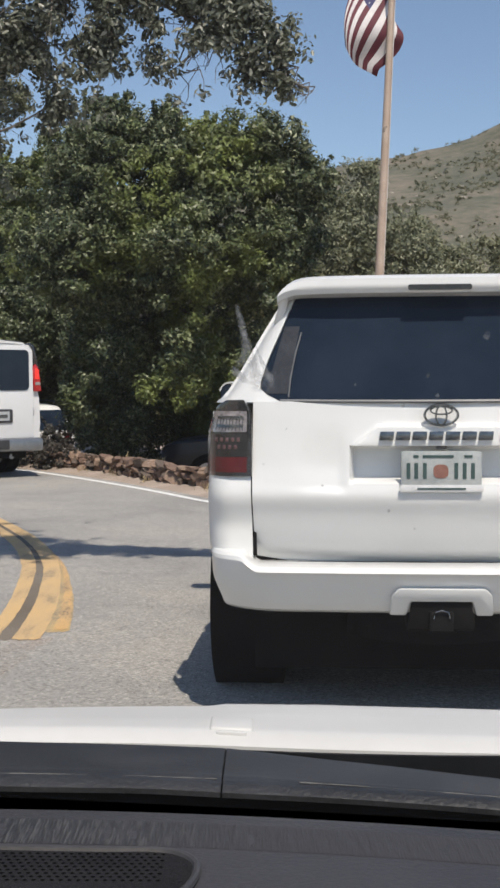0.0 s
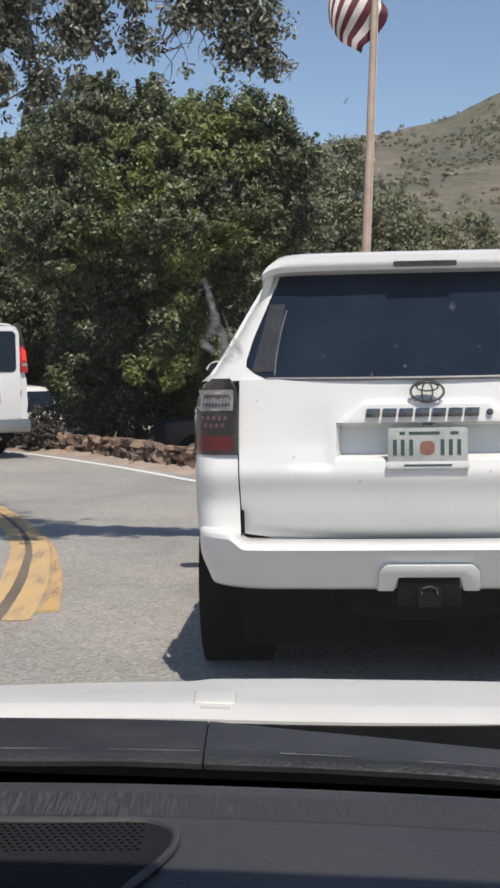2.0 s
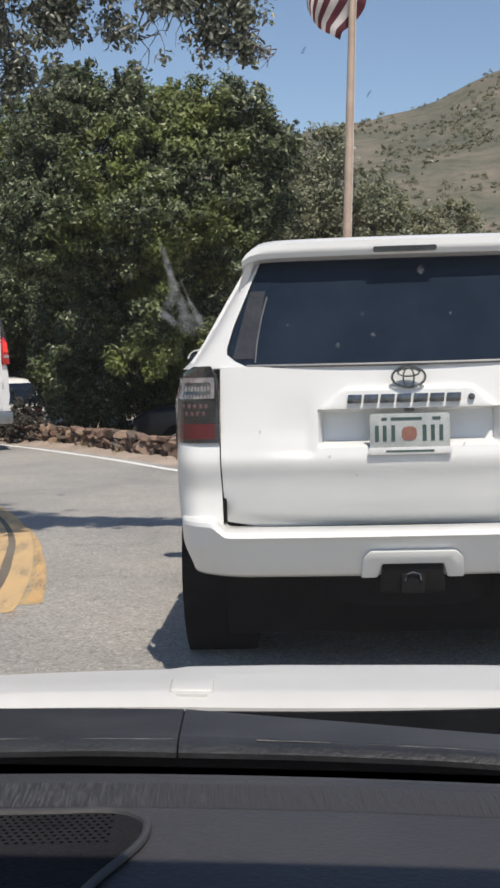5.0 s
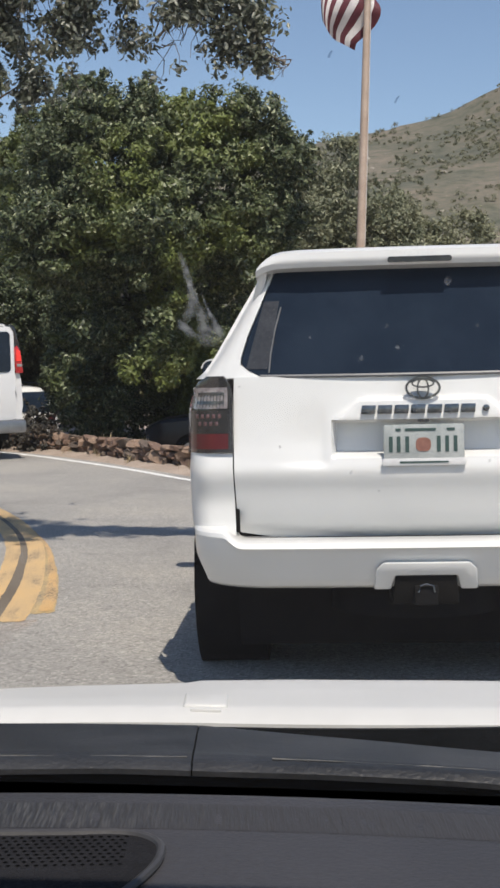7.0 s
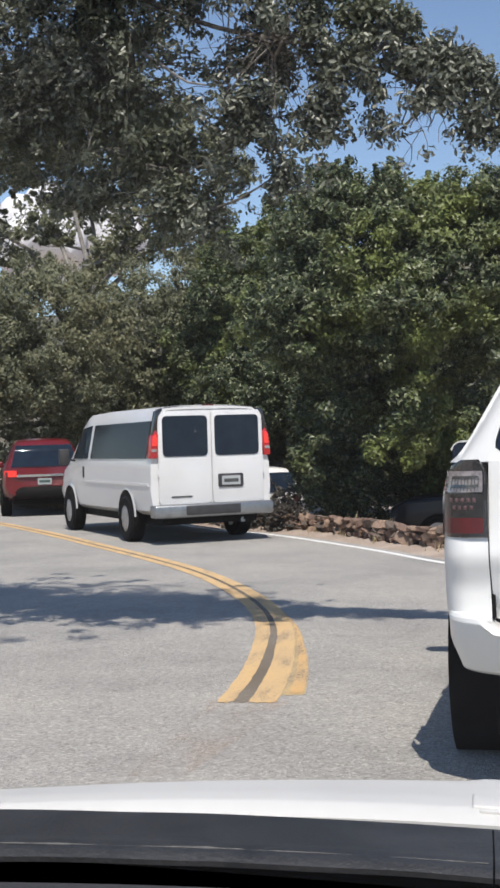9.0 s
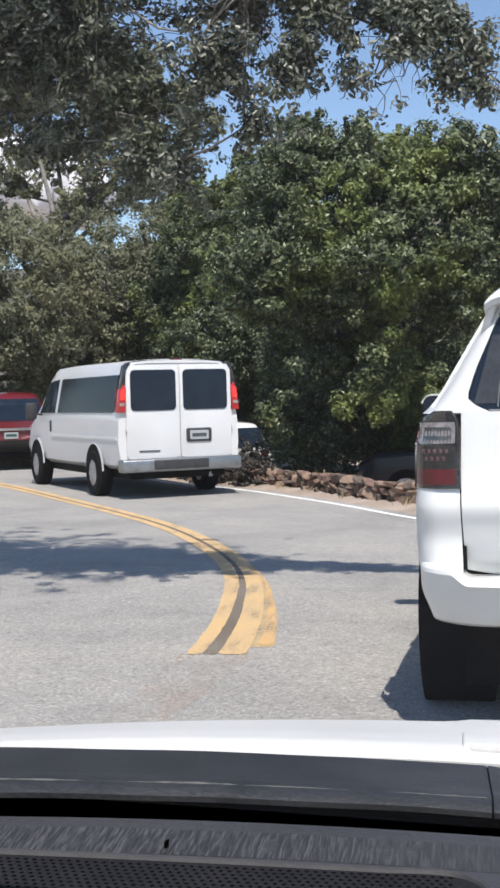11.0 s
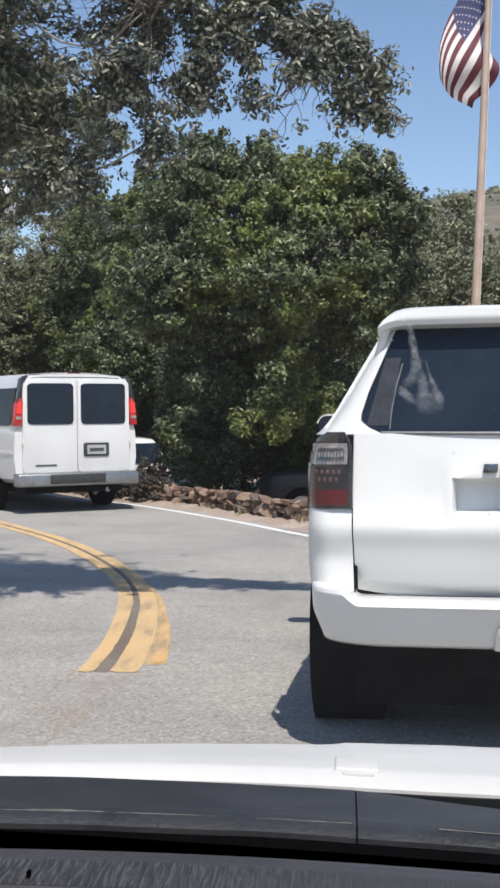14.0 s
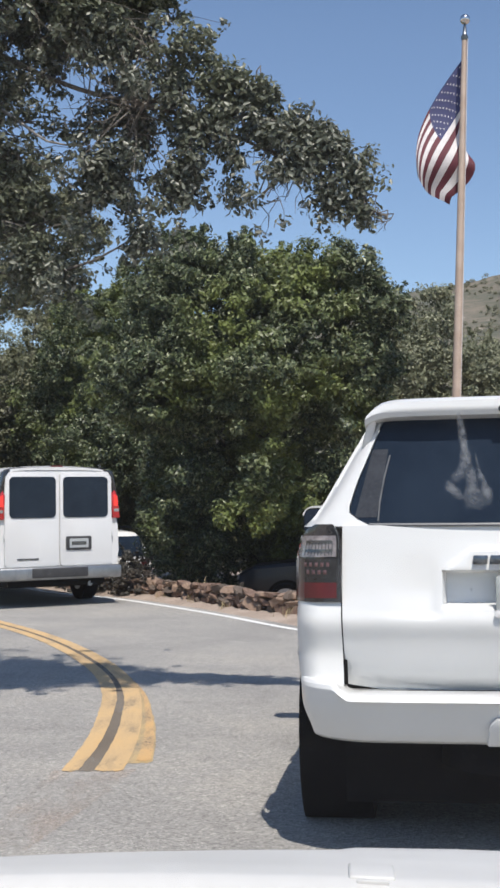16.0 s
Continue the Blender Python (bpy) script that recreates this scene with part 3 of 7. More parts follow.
def limbs(start, ends, r0, seed, sag=0.3):
    """Tapered crooked limbs from a start to each end."""
    rng = np.random.default_rng(seed)
    bm = bmesh.new()
    for e in ends:
        a, e = np.array(start, float), np.array(e, float)
        n = 7
        pts = [a + (e - a) * t + rng.normal(size=3) * 0.10 * np.linalg.norm(e - a) * math.sin(math.pi * t) + np.array([0, 0, sag * math.sin(math.pi * t)]) for t in np.linspace(0, 1, n)]
        tube(pts, [r0 * (1 - 0.8 * t) for t in np.linspace(0, 1, n)], 7, bm)
    return bm


def tree(name, label, foot, trunk_r, fork, lobes, density, per, size, leaf, seed, shape="kite", inner=0.25, radius=(0.22, 0.36), floor=None, droop=0.0, limb=0.6, gap=-0.33, grain=1.1, bark="bark", shoots=0.12):
    t = base(name, label, "tree", Matrix.Translation(foot))
    inv = np.array(foot)
    mid = np.array(fork) - inv
    bm = tube([(0, 0, -0.1), (0.05, 0.02, 0.15), mid * 0.5 + np.array([0.08, 0, 0]), mid], [trunk_r * 1.5, trunk_r * 1.1, trunk_r * 0.9, trunk_r * 0.75], 10)
    part("trunk", bm, bark, t)
    ends = [np.array(l[:3]) + np.array([0, 0, 0.2 * l[5]]) - inv for l in lobes if l[3] > 0.42]
    for k, e in enumerate(ends):
        part("limb", limbs(mid, [e], trunk_r * limb, seed + k), bark, t)
    pts, rad = lobes_clumps([(l[0] - inv[0], l[1] - inv[1], l[2] - inv[2], *l[3:]) for l in lobes], density, seed, radius, inner, floor, gap, grain, shoots)
    crown = leaves("crown", pts, rad, per, size, leaf, t, seed + 1, shape, droop=droop)
    tagged(crown, kind="stuff")
    return t


def pushed(lobes, k, dx=0.0, dz=0.0):
    """Lobes moved and then drawn away from the eye by k, so that they grow with their distance."""
    return [((x + dx) * k, y * k, 1.3 + (z + dz - 1.3) * k, rx * k, ry * k, rz * k) for x, y, z, rx, ry, rz in lobes]


def front_sprays(n, seed):
    """Small leafy shoots that reach out of the shaded hollow into the sun."""
    rng = np.random.default_rng(seed)
    out = [(-1.72, 21.7, 1.72, 0.22, 0.16, 0.16), (-1.52, 21.6, 1.98, 0.17, 0.14, 0.12), (-1.95, 21.8, 1.5, 0.18, 0.15, 0.13)]
    for _ in range(n):
        x, z = rng.uniform(-3.3, 0.3), 0.6 + 2.8 * rng.beta(1.8, 1.0)
        r = rng.uniform(0.07, 0.17)
        out.append((x, 21.0 + 0.45 * (3.2 - z) + 0.12 * abs(x + 1.6) ** 1.5 + rng.uniform(-0.1, 0.5), z, r * 1.25, r, r * 0.75))
    return out


# big round oak bush behind the wall: overhanging above, hollow and dark below
tree("oak_bush", "large dense green live oak with a low rounded crown", (-1.9, 29.2, ground_height(-1.9, 29.2)), 0.2, (-2.0, 28.9, 1.9), pushed([
    (-0.45, 20.2, 4.3, 1.05, 1.2, 1.35), (-2.1, 20.1, 4.4, 1.3, 1.4, 1.45), (-5.0, 28.8, 4.9, 1.8, 1.9, 1.78), (-1.3, 19.5, 3.72, 1.35, 1.2, 0.75),
    (-2.7, 19.9, 3.6, 1.2, 1.2, 0.8), (-6.3, 29.8, 3.95, 1.5, 1.6, 1.65), (0.15, 20.6, 3.55, 0.7, 1.0, 0.85), (-1.6, 23.9, 1.5, 1.8, 0.9, 1.4), (-2.6, 23.0, 1.4, 0.75, 0.8, 1.4), (-0.4, 24.6, 1.7, 1.8, 0.8, 1.7), (-3.6, 27.0, 3.0, 1.5, 0.9, 0.95), (-1.6, 23.2, 2.9, 1.9, 0.8, 1.0), (-5.1, 27.2, 2.7, 1.3, 0.9, 0.95), (0.0, 23.4, 1.4, 1.0, 0.9, 1.3),
    (-2.5, 20.3, 5.55, 0.6, 0.8, 0.55), (-1.6, 20.3, 5.5, 0.5, 0.7, 0.5), (-0.9, 20.5, 5.3, 0.55, 0.7, 0.55), (-0.15, 20.2, 5.5, 0.6, 0.8, 0.52), (0.45, 20.2, 5.35, 0.4, 0.6, 0.42), (0.75, 20.2, 4.85, 0.42, 0.6, 0.5), (-4.56, 28.8, 6.7, 0.72, 0.9, 0.72), (-6.0, 29.4, 6.1, 0.72, 0.9, 0.72), (-1.0, 20.3, 1.75, 0.3, 0.3, 0.3), (-0.8, 20.3, 2.15, 0.22, 0.3, 0.26), (-2.3, 20.9, 2.1, 0.3, 0.4, 0.22), (0.6, 20.4, 4.1, 0.45, 0.7, 0.6)], 1.14, -0.12, -0.05) + front_sprays(22, 5),
    84, 105, 0.045, "leaf_bush", 11, shape="tri", radius=(0.13, 0.28), inner=0.3, gap=-0.24, grain=2.3, bark="dark_bark", limb=0.3)
tree("oak_tree", "olive green oak behind the flagpole", (3.0, 29.5, ground_height(3.0, 29.5)), 0.2, (2.9, 29.5, 2.2), pushed([
    (2.0, 27.5, 5.2, 0.75, 1.0, 1.5), (1.2, 27.0, 4.4, 0.9, 1.0, 1.5), (3.0, 27.2, 4.1, 1.0, 1.2, 1.4), (4.5, 27.5, 3.75, 1.2, 1.3, 1.3), (6.2, 28, 2.9, 1.2, 1.2, 1.0), (1.7, 27.3, 2.5, 1.5, 1.2, 1.3), (3.9, 27.5, 2.6, 1.7, 1.2, 1.3), (6.2, 28, 2.2, 1.6, 1.2, 1.3)], 1.07),
    42, 120, 0.046, "leaf_olive", 23, shape="tri", radius=(0.18, 0.40), grain=1.4, shoots=0.16)
tree("oak_tree", "grey-green oak woods edge beyond the parked cars", (-9.9, 36.2, ground_height(-9.9, 36.2)), 0.25, (-9.7, 36.2, 2.4), [
    (-5.4, 36.0, 4.9, 2.4, 1.4, 2.4), (-8.6, 34.4, 4.7, 2.4, 1.4, 2.3), (-11.4, 31, 4.2, 2.2, 1.6, 2.1), (-14.5, 32, 4.1, 2.3, 1.6, 2.2), (-17.8, 33, 4.2, 2.3, 1.6, 2.4), (-5.6, 37.6, 2.3, 2.5, 1.2, 2.3), (-10.2, 34.6, 2.1, 2.3, 1.2, 2.1), (-13, 31.8, 2.0, 2.3, 1.3, 1.9), (-16.6, 33, 1.9, 2.4, 1.3, 1.9), (-4.0, 38.5, 1.5, 2.6, 1.2, 1.6), (-8.0, 38.5, 1.4, 2.6, 1.2, 1.6), (-1.0, 38.0, 1.6, 2.6, 1.2, 1.6), (-6.0, 39.5, 3.6, 2.6, 1.2, 1.6)],
    40, 125, 0.05, "leaf_far", 37, shape="tri", radius=(0.2, 0.46), gap=-0.5, grain=1.2, shoots=0.16)
# tall oak with bare grey limbs, rising behind the woods
M["pale_bark"] = surface("pale_bark", (0.13, 0.12, 0.11), (0.30, 0.28, 0.255), 5, 0.9, 0, 30, 0.5, 0.02)
tree("oak_tree", "tall open oak with crooked pale grey limbs", (-12.6, 36.5, ground_height(-12.6, 36.5)), 0.24, (-12.0, 36.0, 5.6), [
    (-11.6, 36.0, 11.0, 2.2, 1.6, 1.3), (-14.6, 36.2, 10.7, 2.2, 1.6, 1.5), (-9.6, 36.0, 10.6, 1.6, 1.4, 1.2), (-8.1, 36.0, 9.7, 1.1, 1.2, 1.0), (-12.6, 36.0, 12.4, 2.4, 1.8, 1.2), (-16.4, 36.2, 9.0, 1.4, 1.4, 1.2), (-10.2, 36, 8.6, 1.1, 1.0, 0.9), (-12.8, 36, 8.4, 1.2, 0.9, 0.8), (-8.6, 36, 7.8, 1.2, 1.0, 1.0), (-11.0, 36, 7.2, 1.0, 0.9, 0.6), (-14.6, 36, 7.6, 1.0, 0.9, 0.6)],
    26, 105, 0.06, "leaf_far", 41, shape="tri", inner=0.4, radius=(0.17, 0.38), gap=-0.1, bark="pale_bark", limb=0.4, shoots=0.2)
tree("oak_sapling", "small crooked grey oak beside the road", (-13.4, 30.0, ground_height(-13.4, 30.0)), 0.15, (-12.8, 29.7, 2.6), [
    (-12.4, 29.7, 4.4, 0.6, 0.5, 0.6), (-13.8, 29.9, 4.2, 0.8, 0.6, 0.7), (-13.0, 29.8, 5.1, 0.9, 0.7, 0.6)],
    30, 90, 0.045, "leaf_far", 43, shape="tri", radius=(0.15, 0.28), bark="pale_bark")


# ---- the near oak whose boughs hang over the road ----
def sprays(lobes, density, seed, foot):
    """Drooping leafy twigs that fill the lobes: clump centres and radii, and the twigs as thin tapered stems."""
    rng = np.random.default_rng(seed)
    cs, rs, tv = [], [], []
    for x, y, z, rx, ry, rz in lobes:
        c, r = np.array([x, y, z]), np.array([rx, ry, rz])
        n = max(10, int(density * (1.25 if x < -1.75 else 1.0) * (rx * ry + ry * rz + rx * rz)))
        for _ in range(n):
            d = rng.normal(size=3)
            d /= np.linalg.norm(d)
            a = c + d * r * rng.uniform(0.0, 0.45) + np.array([0, 0, 0.1 * rz])
            length = rng.uniform(0.5, 1.02)
            e = c + (d + rng.normal(size=3) * 0.35) * r * length
            e[2] -= 0.02 + 0.08 * rng.random()
            mid = (a + e) / 2 + rng.normal(size=3) * 0.05 + np.array([0, 0, 0.06])
            line = [a, (a + mid) / 2 + rng.normal(size=3) * 0.02, mid, (mid + e) / 2 + rng.normal(size=3) * 0.02, e]
            for k, w in ((1, 0.10), (2, 0.11), (3, 0.095), (4, 0.07)):
                if noise.noise(Vector(line[k]) * 2.6 + Vector((seed, 0, 0))) > -0.14:
                    cs.append(line[k])
                    rs.append(w * rng.uniform(0.75, 1.2))
            for k in range(4):
                p, q = line[k], line[k + 1]
                w0, w1 = 0.006 * (1 - k / 5), 0.006 * (1 - (k + 1) / 5)
                for o0, o1 in (((-1, 0, 0), (1, 0, 0)), ((0, 0, -1), (0, 0, 1))):
                    tv += [p + np.array(o0) * w0, p + np.array(o1) * w0, q + np.array(o1) * w1, q + np.array(o0) * w1]
    return np.array(cs) - foot, np.array(rs), np.array(tv) - foot


def overhanging_oak():
    foot = np.array([-9.2, 8.2, ground_height(-9.2, 8.2)])
    t = base("overhanging_oak", "live oak with dusty boughs hanging over the road", "tree", Matrix.Translation(foot))
    rng = np.random.default_rng(7)
    crook = lambda pts, r: tube(spline([np.array(p) - foot for p in pts], 0.15), list(np.interp(np.linspace(0, 1, len(spline([np.array(p) - foot for p in pts], 0.15))), np.linspace(0, 1, len(r)), r)), 8)
    part("trunk", crook([(-9.2, 8.2, foot[2] - 0.1), (-9.15, 8.25, 0.9), (-8.9, 8.2, 2.4), (-8.4, 8.3, 4.2)], [0.5, 0.38, 0.33, 0.28]), "bark", t)
    boughs = [[(-8.4, 8.3, 4.2), (-7.2, 8.5, 5.2), (-6.0, 8.6, 5.35), (-4.7, 8.7, 5.75), (-3.5, 8.6, 5.45), (-2.4, 8.5, 5.3), (-1.7, 8.4, 4.95)], [(-3.5, 8.6, 5.45), (-2.7, 8.55, 4.7), (-1.9, 8.45, 4.3), (-1.2, 8.4, 4.12), (-0.7, 8.42, 3.93), (-0.3, 8.4, 3.72), (0.02, 8.4, 3.52), (0.26, 8.4, 3.42)], [(-2.7, 8.55, 4.7), (-2.5, 8.5, 4.0), (-2.35, 8.6, 3.4), (-2.2, 8.6, 3.0)], [(-8.4, 8.3, 4.2), (-7.4, 7.8, 5.6), (-5.8, 7.2, 6.0), (-4.4, 6.8, 6.3), (-3.2, 6.4, 6.0)], [(-8.4, 8.3, 4.2), (-8.1, 9.0, 6.0), (-6.6, 9.2, 7.0), (-4.6, 8.8, 7.2)]]
    joints = np.vstack([spline(b, 0.2)[2:] for b in boughs])
    for k, b in enumerate(boughs):
        part("bough", crook(b, [0.03, 0.02, 0.012, 0.006] if k in (1, 2) else [0.2, 0.13, 0.09, 0.05, 0.03]), "bark", t)
    lobes = [
        (-4.4, 8.7, 5.2, 1.6, 1.5, 1.2), (-2.7, 8.5, 4.95, 1.2, 1.1, 0.95), (-1.85, 8.4, 4.75, 0.62, 0.65, 0.6), (-2.8, 8.6, 4.0, 1.0, 0.9, 0.75), (-1.5, 8.4, 4.1, 0.55, 0.6, 0.48), (-0.97, 8.4, 4.05, 0.36, 0.4, 0.36), (-0.52, 8.4, 3.9, 0.3, 0.33, 0.3), (-0.28, 8.4, 3.72, 0.2, 0.24, 0.24),
        (-0.60, 8.4, 3.52, 0.22, 0.25, 0.16), (-1.08, 8.4, 3.6, 0.3, 0.34, 0.3), (0.0, 8.4, 3.54, 0.17, 0.2, 0.13), (-1.65, 8.5, 3.6, 0.36, 0.4, 0.42), (-2.3, 8.6, 3.3, 0.5, 0.55, 0.42), (-3.4, 8.9, 3.9, 0.9, 0.9, 0.5), (-4.8, 9.2, 4.1, 1.1, 1.0, 0.9), (-0.42, 8.4, 3.66, 0.2, 0.22, 0.16), (-0.25, 8.4, 3.74, 0.17, 0.2, 0.14), (-0.15, 8.4, 3.84, 0.22, 0.24, 0.16), (-0.02, 8.4, 3.70, 0.17, 0.2, 0.13), (-0.42, 8.4, 4.0, 0.24, 0.26, 0.2), (0.1, 8.4, 3.6, 0.12, 0.14, 0.09), (-0.7, 8.4, 4.2, 0.28, 0.3, 0.2), (-1.25, 8.4, 4.4, 0.2, 0.2, 0.14), (-2.2, 8.6, 2.98, 0.42, 0.45, 0.28), (-2.85, 8.7, 3.2, 0.32, 0.35, 0.18), (-1.42, 8.4, 3.2, 0.12, 0.14, 0.3), (-1.35, 8.4, 4.5, 0.4, 0.4, 0.28), (-0.85, 8.4, 4.32, 0.26, 0.28, 0.16), (-1.5, 8.4, 5.0, 0.4, 0.5, 0.4), (-0.2, 8.4, 3.98, 0.12, 0.14, 0.1), (0.12, 8.4, 3.5, 0.1, 0.12, 0.08), (0.21, 8.4, 3.42, 0.07, 0.08, 0.05), (-0.15, 8.4, 3.6, 0.14, 0.16, 0.1)]
    lobes = [(x, y, z, rx, ry * (0.5 if x > -1.3 else 0.8), rz) for x, y, z, rx, ry, rz in lobes]
    high = [(-3.2, 6.3, 5.6, 1.3, 0.9, 0.7), (-4.7, 6.9, 6.0, 1.4, 1.1, 0.8), (-2.7, 7.5, 6.3, 1.1, 1.0, 0.6), (-4.1, 8.7, 6.9, 1.4, 1.2, 0.8), (-6.2, 8.6, 6.6, 1.3, 1.3, 1.0), (-7.6, 8.6, 6.6, 1.2, 1.3, 1.0), (-2.1, 8.3, 6.6, 0.8, 0.8, 0.5)]
    for l in lobes + high:
        c = np.array(l[:3]) + np.array([0, 0, 0.25 * l[5]])
        j = joints[np.argmin(((joints - c) ** 2).sum(1))]
        m = (j + c) / 2 + rng.normal(size=3) * 0.12 * np.linalg.norm(c - j)
        part("limb", crook([j, m, c], [0.014, 0.010, 0.005]), "bark", t)
    cs, rs, tv = sprays(lobes, 82, 53, foot)
    tagged(raw_mesh("twigs", tv, 4, np.arange(len(tv)), "bark", t), kind="stuff")
    tagged(leaves("crown", cs, rs, 36, 0.0235, "leaf_oak", t, 54, "leaf", droop=0.5), kind="stuff")
    cs, rs = lobes_clumps([(l[0] - foot[0], l[1] - foot[1], l[2] - foot[2], *l[3:]) for l in high], 24, 55, (0.12, 0.22), 0.3, None, 0.0, 2.4)
    tagged(leaves("crown", cs, rs, 60, 0.034, "leaf_oak", t, 56, "tri"), kind="stuff")
    part("bare_twig", crook([(-1.0, 8.4, 4.02), (-0.85, 8.38, 4.08), (-0.62, 8.4, 4.085), (-0.35, 8.4, 4.05)], [0.011, 0.010, 0.008, 0.005]), "pale_bark", t, "pale bare twig")
    part("bare_twig", crook([(-0.09, 8.4, 4.02), (-0.06, 8.4, 3.85), (-0.05, 8.4, 3.6), (-0.015, 8.4, 3.32)], [0.003, 0.004, 0.004, 0.003]), "bark", t)
    part("bare_twig", crook([(-2.4, 8.3, 4.1), (-2.2, 8.2, 3.95), (-2.05, 8.2, 3.85), (-1.8, 8.2, 3.82)], [0.012, 0.010, 0.008, 0.005]), "pale_bark", t, "pale bare twig")


overhanging_oak()


# ---- bright cloud low over the woods ----
def cloud():
    rng = np.random.default_rng(77)
    b = bmesh.new()
    for k in range(34):
        x, z = rng.uniform(-660, -300), 0
        top = 60 * math.sin(math.pi * min(1, max(0, (x + 680) / 400))) ** 0.5
        r = rng.uniform(16, 34)
        bmesh.ops.create_icosphere(b, subdivisions=3, radius=r, matrix=Matrix.Translation((x, 1000 + rng.uniform(-30, 30), 160 + rng.uniform(0, 1) * top)))
    for v in b.verts:
        v.co += noise.noise_vector(v.co * 0.035) * 7 + noise.noise_vector(v.co * 0.12) * 2.5
    m, n, l, p = nodes_of("cloud")
    p.inputs["Base Color"].default_value = (0.66, 0.66, 0.68, 1)
    p.inputs["Roughness"].default_value = 1.0
    M["cloud"] = m
    tagged(part("cloud_backdrop", b, "cloud", None, "bright white cumulus cloud over the woods"), category="cloud", kind="structure")


cloud()


# ---- vehicles ----
def half_ring(s):
    """Half of a body's cross-section: floor, sill, flank, belt, window frame, roof."""
    zb, ws, wm, zbelt, wb, zr, wr = s
    return [(0, zb), (ws - 0.1, zb), (ws, zb + 0.07), (wm, zb + 0.45 * (zbelt - zb)), (wb + 0.005, zbelt - 0.07), (wb, zbelt), (wr + 0.3 * (wb - wr), zbelt + 0.66 * (zr - zbelt)), (wr, zr - 0.09), (wr - 0.07, zr - 0.025), (wr * 0.55, zr + 0.0), (0, zr + 0.012)]


def section(stations, y):
    ys_ = [s[0] for s in stations]
    return [float(np.interp(y, ys_, [s[k] for s in stations])) for k in range(1, 8)]


def flank(stations, y, z):
    """Half-width of the body at a place along it and a height."""
    r = half_ring(section(stations, y))[2:]
    return float(np.interp(z, [p[1] for p in r], [p[0] for p in r]))


def roofline(stations, x, y):
    r = half_ring(section(stations, y))[6:]
    return float(np.interp(abs(x), [p[0] for p in r[::-1]], [p[1] for p in r[::-1]]))


def shell(stations, step=0.12, ends=True):
    """The closed skin of a body through cross-sections (y, zb, ws, wm, zbelt, wb, zr, wr)."""
    b = bmesh.new()
    rings = []
    yy = sorted({s[0] for s in stations} | set(np.arange(stations[0][0], stations[-1][0], step)))
    for y in yy:
        h = half_ring(section(stations, y))
        loop = h + [(-x, z) for x, z in h[-2:0:-1]]
        rings.append([b.verts.new((x, y, z)) for x, z in loop])
    n = len(rings[0])
    for r0, r1 in zip(rings, rings[1:]):
        for k in range(n):
            b.faces.new((r0[k], r0[(k + 1) % n], r1[(k + 1) % n], r1[k]))
    if ends:
        b.faces.new(rings[0])
        b.faces.new(rings[-1])
    return b


def side_panel(stations, side, outline, out=0.012, thick=0.03, nu=8, nv=4):
    """A pane or trim on a flank: outline gives bottom and top edges as lists of (y, z)."""
    lo, hi = outline

    def at(u, v, o):
        ya = float(np.interp(u, np.linspace(0, 1, len(lo)), [p[0] for p in lo]))
        za = float(np.interp(u, np.linspace(0, 1, len(lo)), [p[1] for p in lo]))
        yb = float(np.interp(u, np.linspace(0, 1, len(hi)), [p[0] for p in hi]))
        zb = float(np.interp(u, np.linspace(0, 1, len(hi)), [p[1] for p in hi]))
        y, z = ya + (yb - ya) * v, za + (zb - za) * v
        return (side * (flank(stations, y, z) + o), y, z)

    return sheet(lambda u, v: at(u, v, out), nu, nv, lambda u, v: at(u, v, out - thick))


def wheel(parent, x, y, r, width, rim_r, spokes=6):
    """A wheel: tyre with rounded shoulders, rim with spokes."""
    s = 1 if x > 0 else -1
    b = bmesh.new()
    prof = [(-0.5, rim_r / r), (-0.48, 0.80), (-0.5, 0.86), (-0.47, 0.915), (-0.41, 0.955), (-0.30, 0.985), (-0.12, 1.0), (0.12, 1.0), (0.30, 0.985), (0.41, 0.955), (0.47, 0.915), (0.5, 0.86), (0.48, 0.80), (0.5, rim_r / r)]
    n = 36
    rings = [[b.verts.new((x + p * width, y + r * q * math.cos(a), r + r * q * math.sin(a))) for p, q in prof] for a in (2 * math.pi * k / n for k in range(n))]
    for k in range(n):
        r0, r1 = rings[k], rings[(k + 1) % n]
        for j in range(len(prof) - 1):
            b.faces.new((r0[j], r0[j + 1], r1[j + 1], r1[j]))
    tyre = part("tyre", b, "tyre", parent)
    b = bmesh.new()
    bmesh.ops.create_cone(b, cap_ends=True, segments=28, radius1=rim_r * 1.01, radius2=rim_r * 1.01, depth=width * 0.9, matrix=Matrix.Translation((x, y, r)) @ pose(0, 0, 0, 0, 90, 0))
    for k in range(spokes):
        a = 2 * math.pi * k / spokes
        box(x + s * width * 0.43, x + s * width * 0.49, y - 0.03, y + 0.03, r, r + rim_r * 0.95, 0.01, 1, bm=b) if k == 0 else None
        if k:
            bb = box(x + s * width * 0.43, x + s * width * 0.49, -0.03, 0.03, 0, rim_r * 0.95, 0.01, 1)
            bmesh.ops.transform(bb, matrix=Matrix.Translation((0, y, r)) @ Matrix.Rotation(a, 4, "X"), verts=bb.verts)
            joined(b, bb)
    part("rim", b, "rim", tyre)


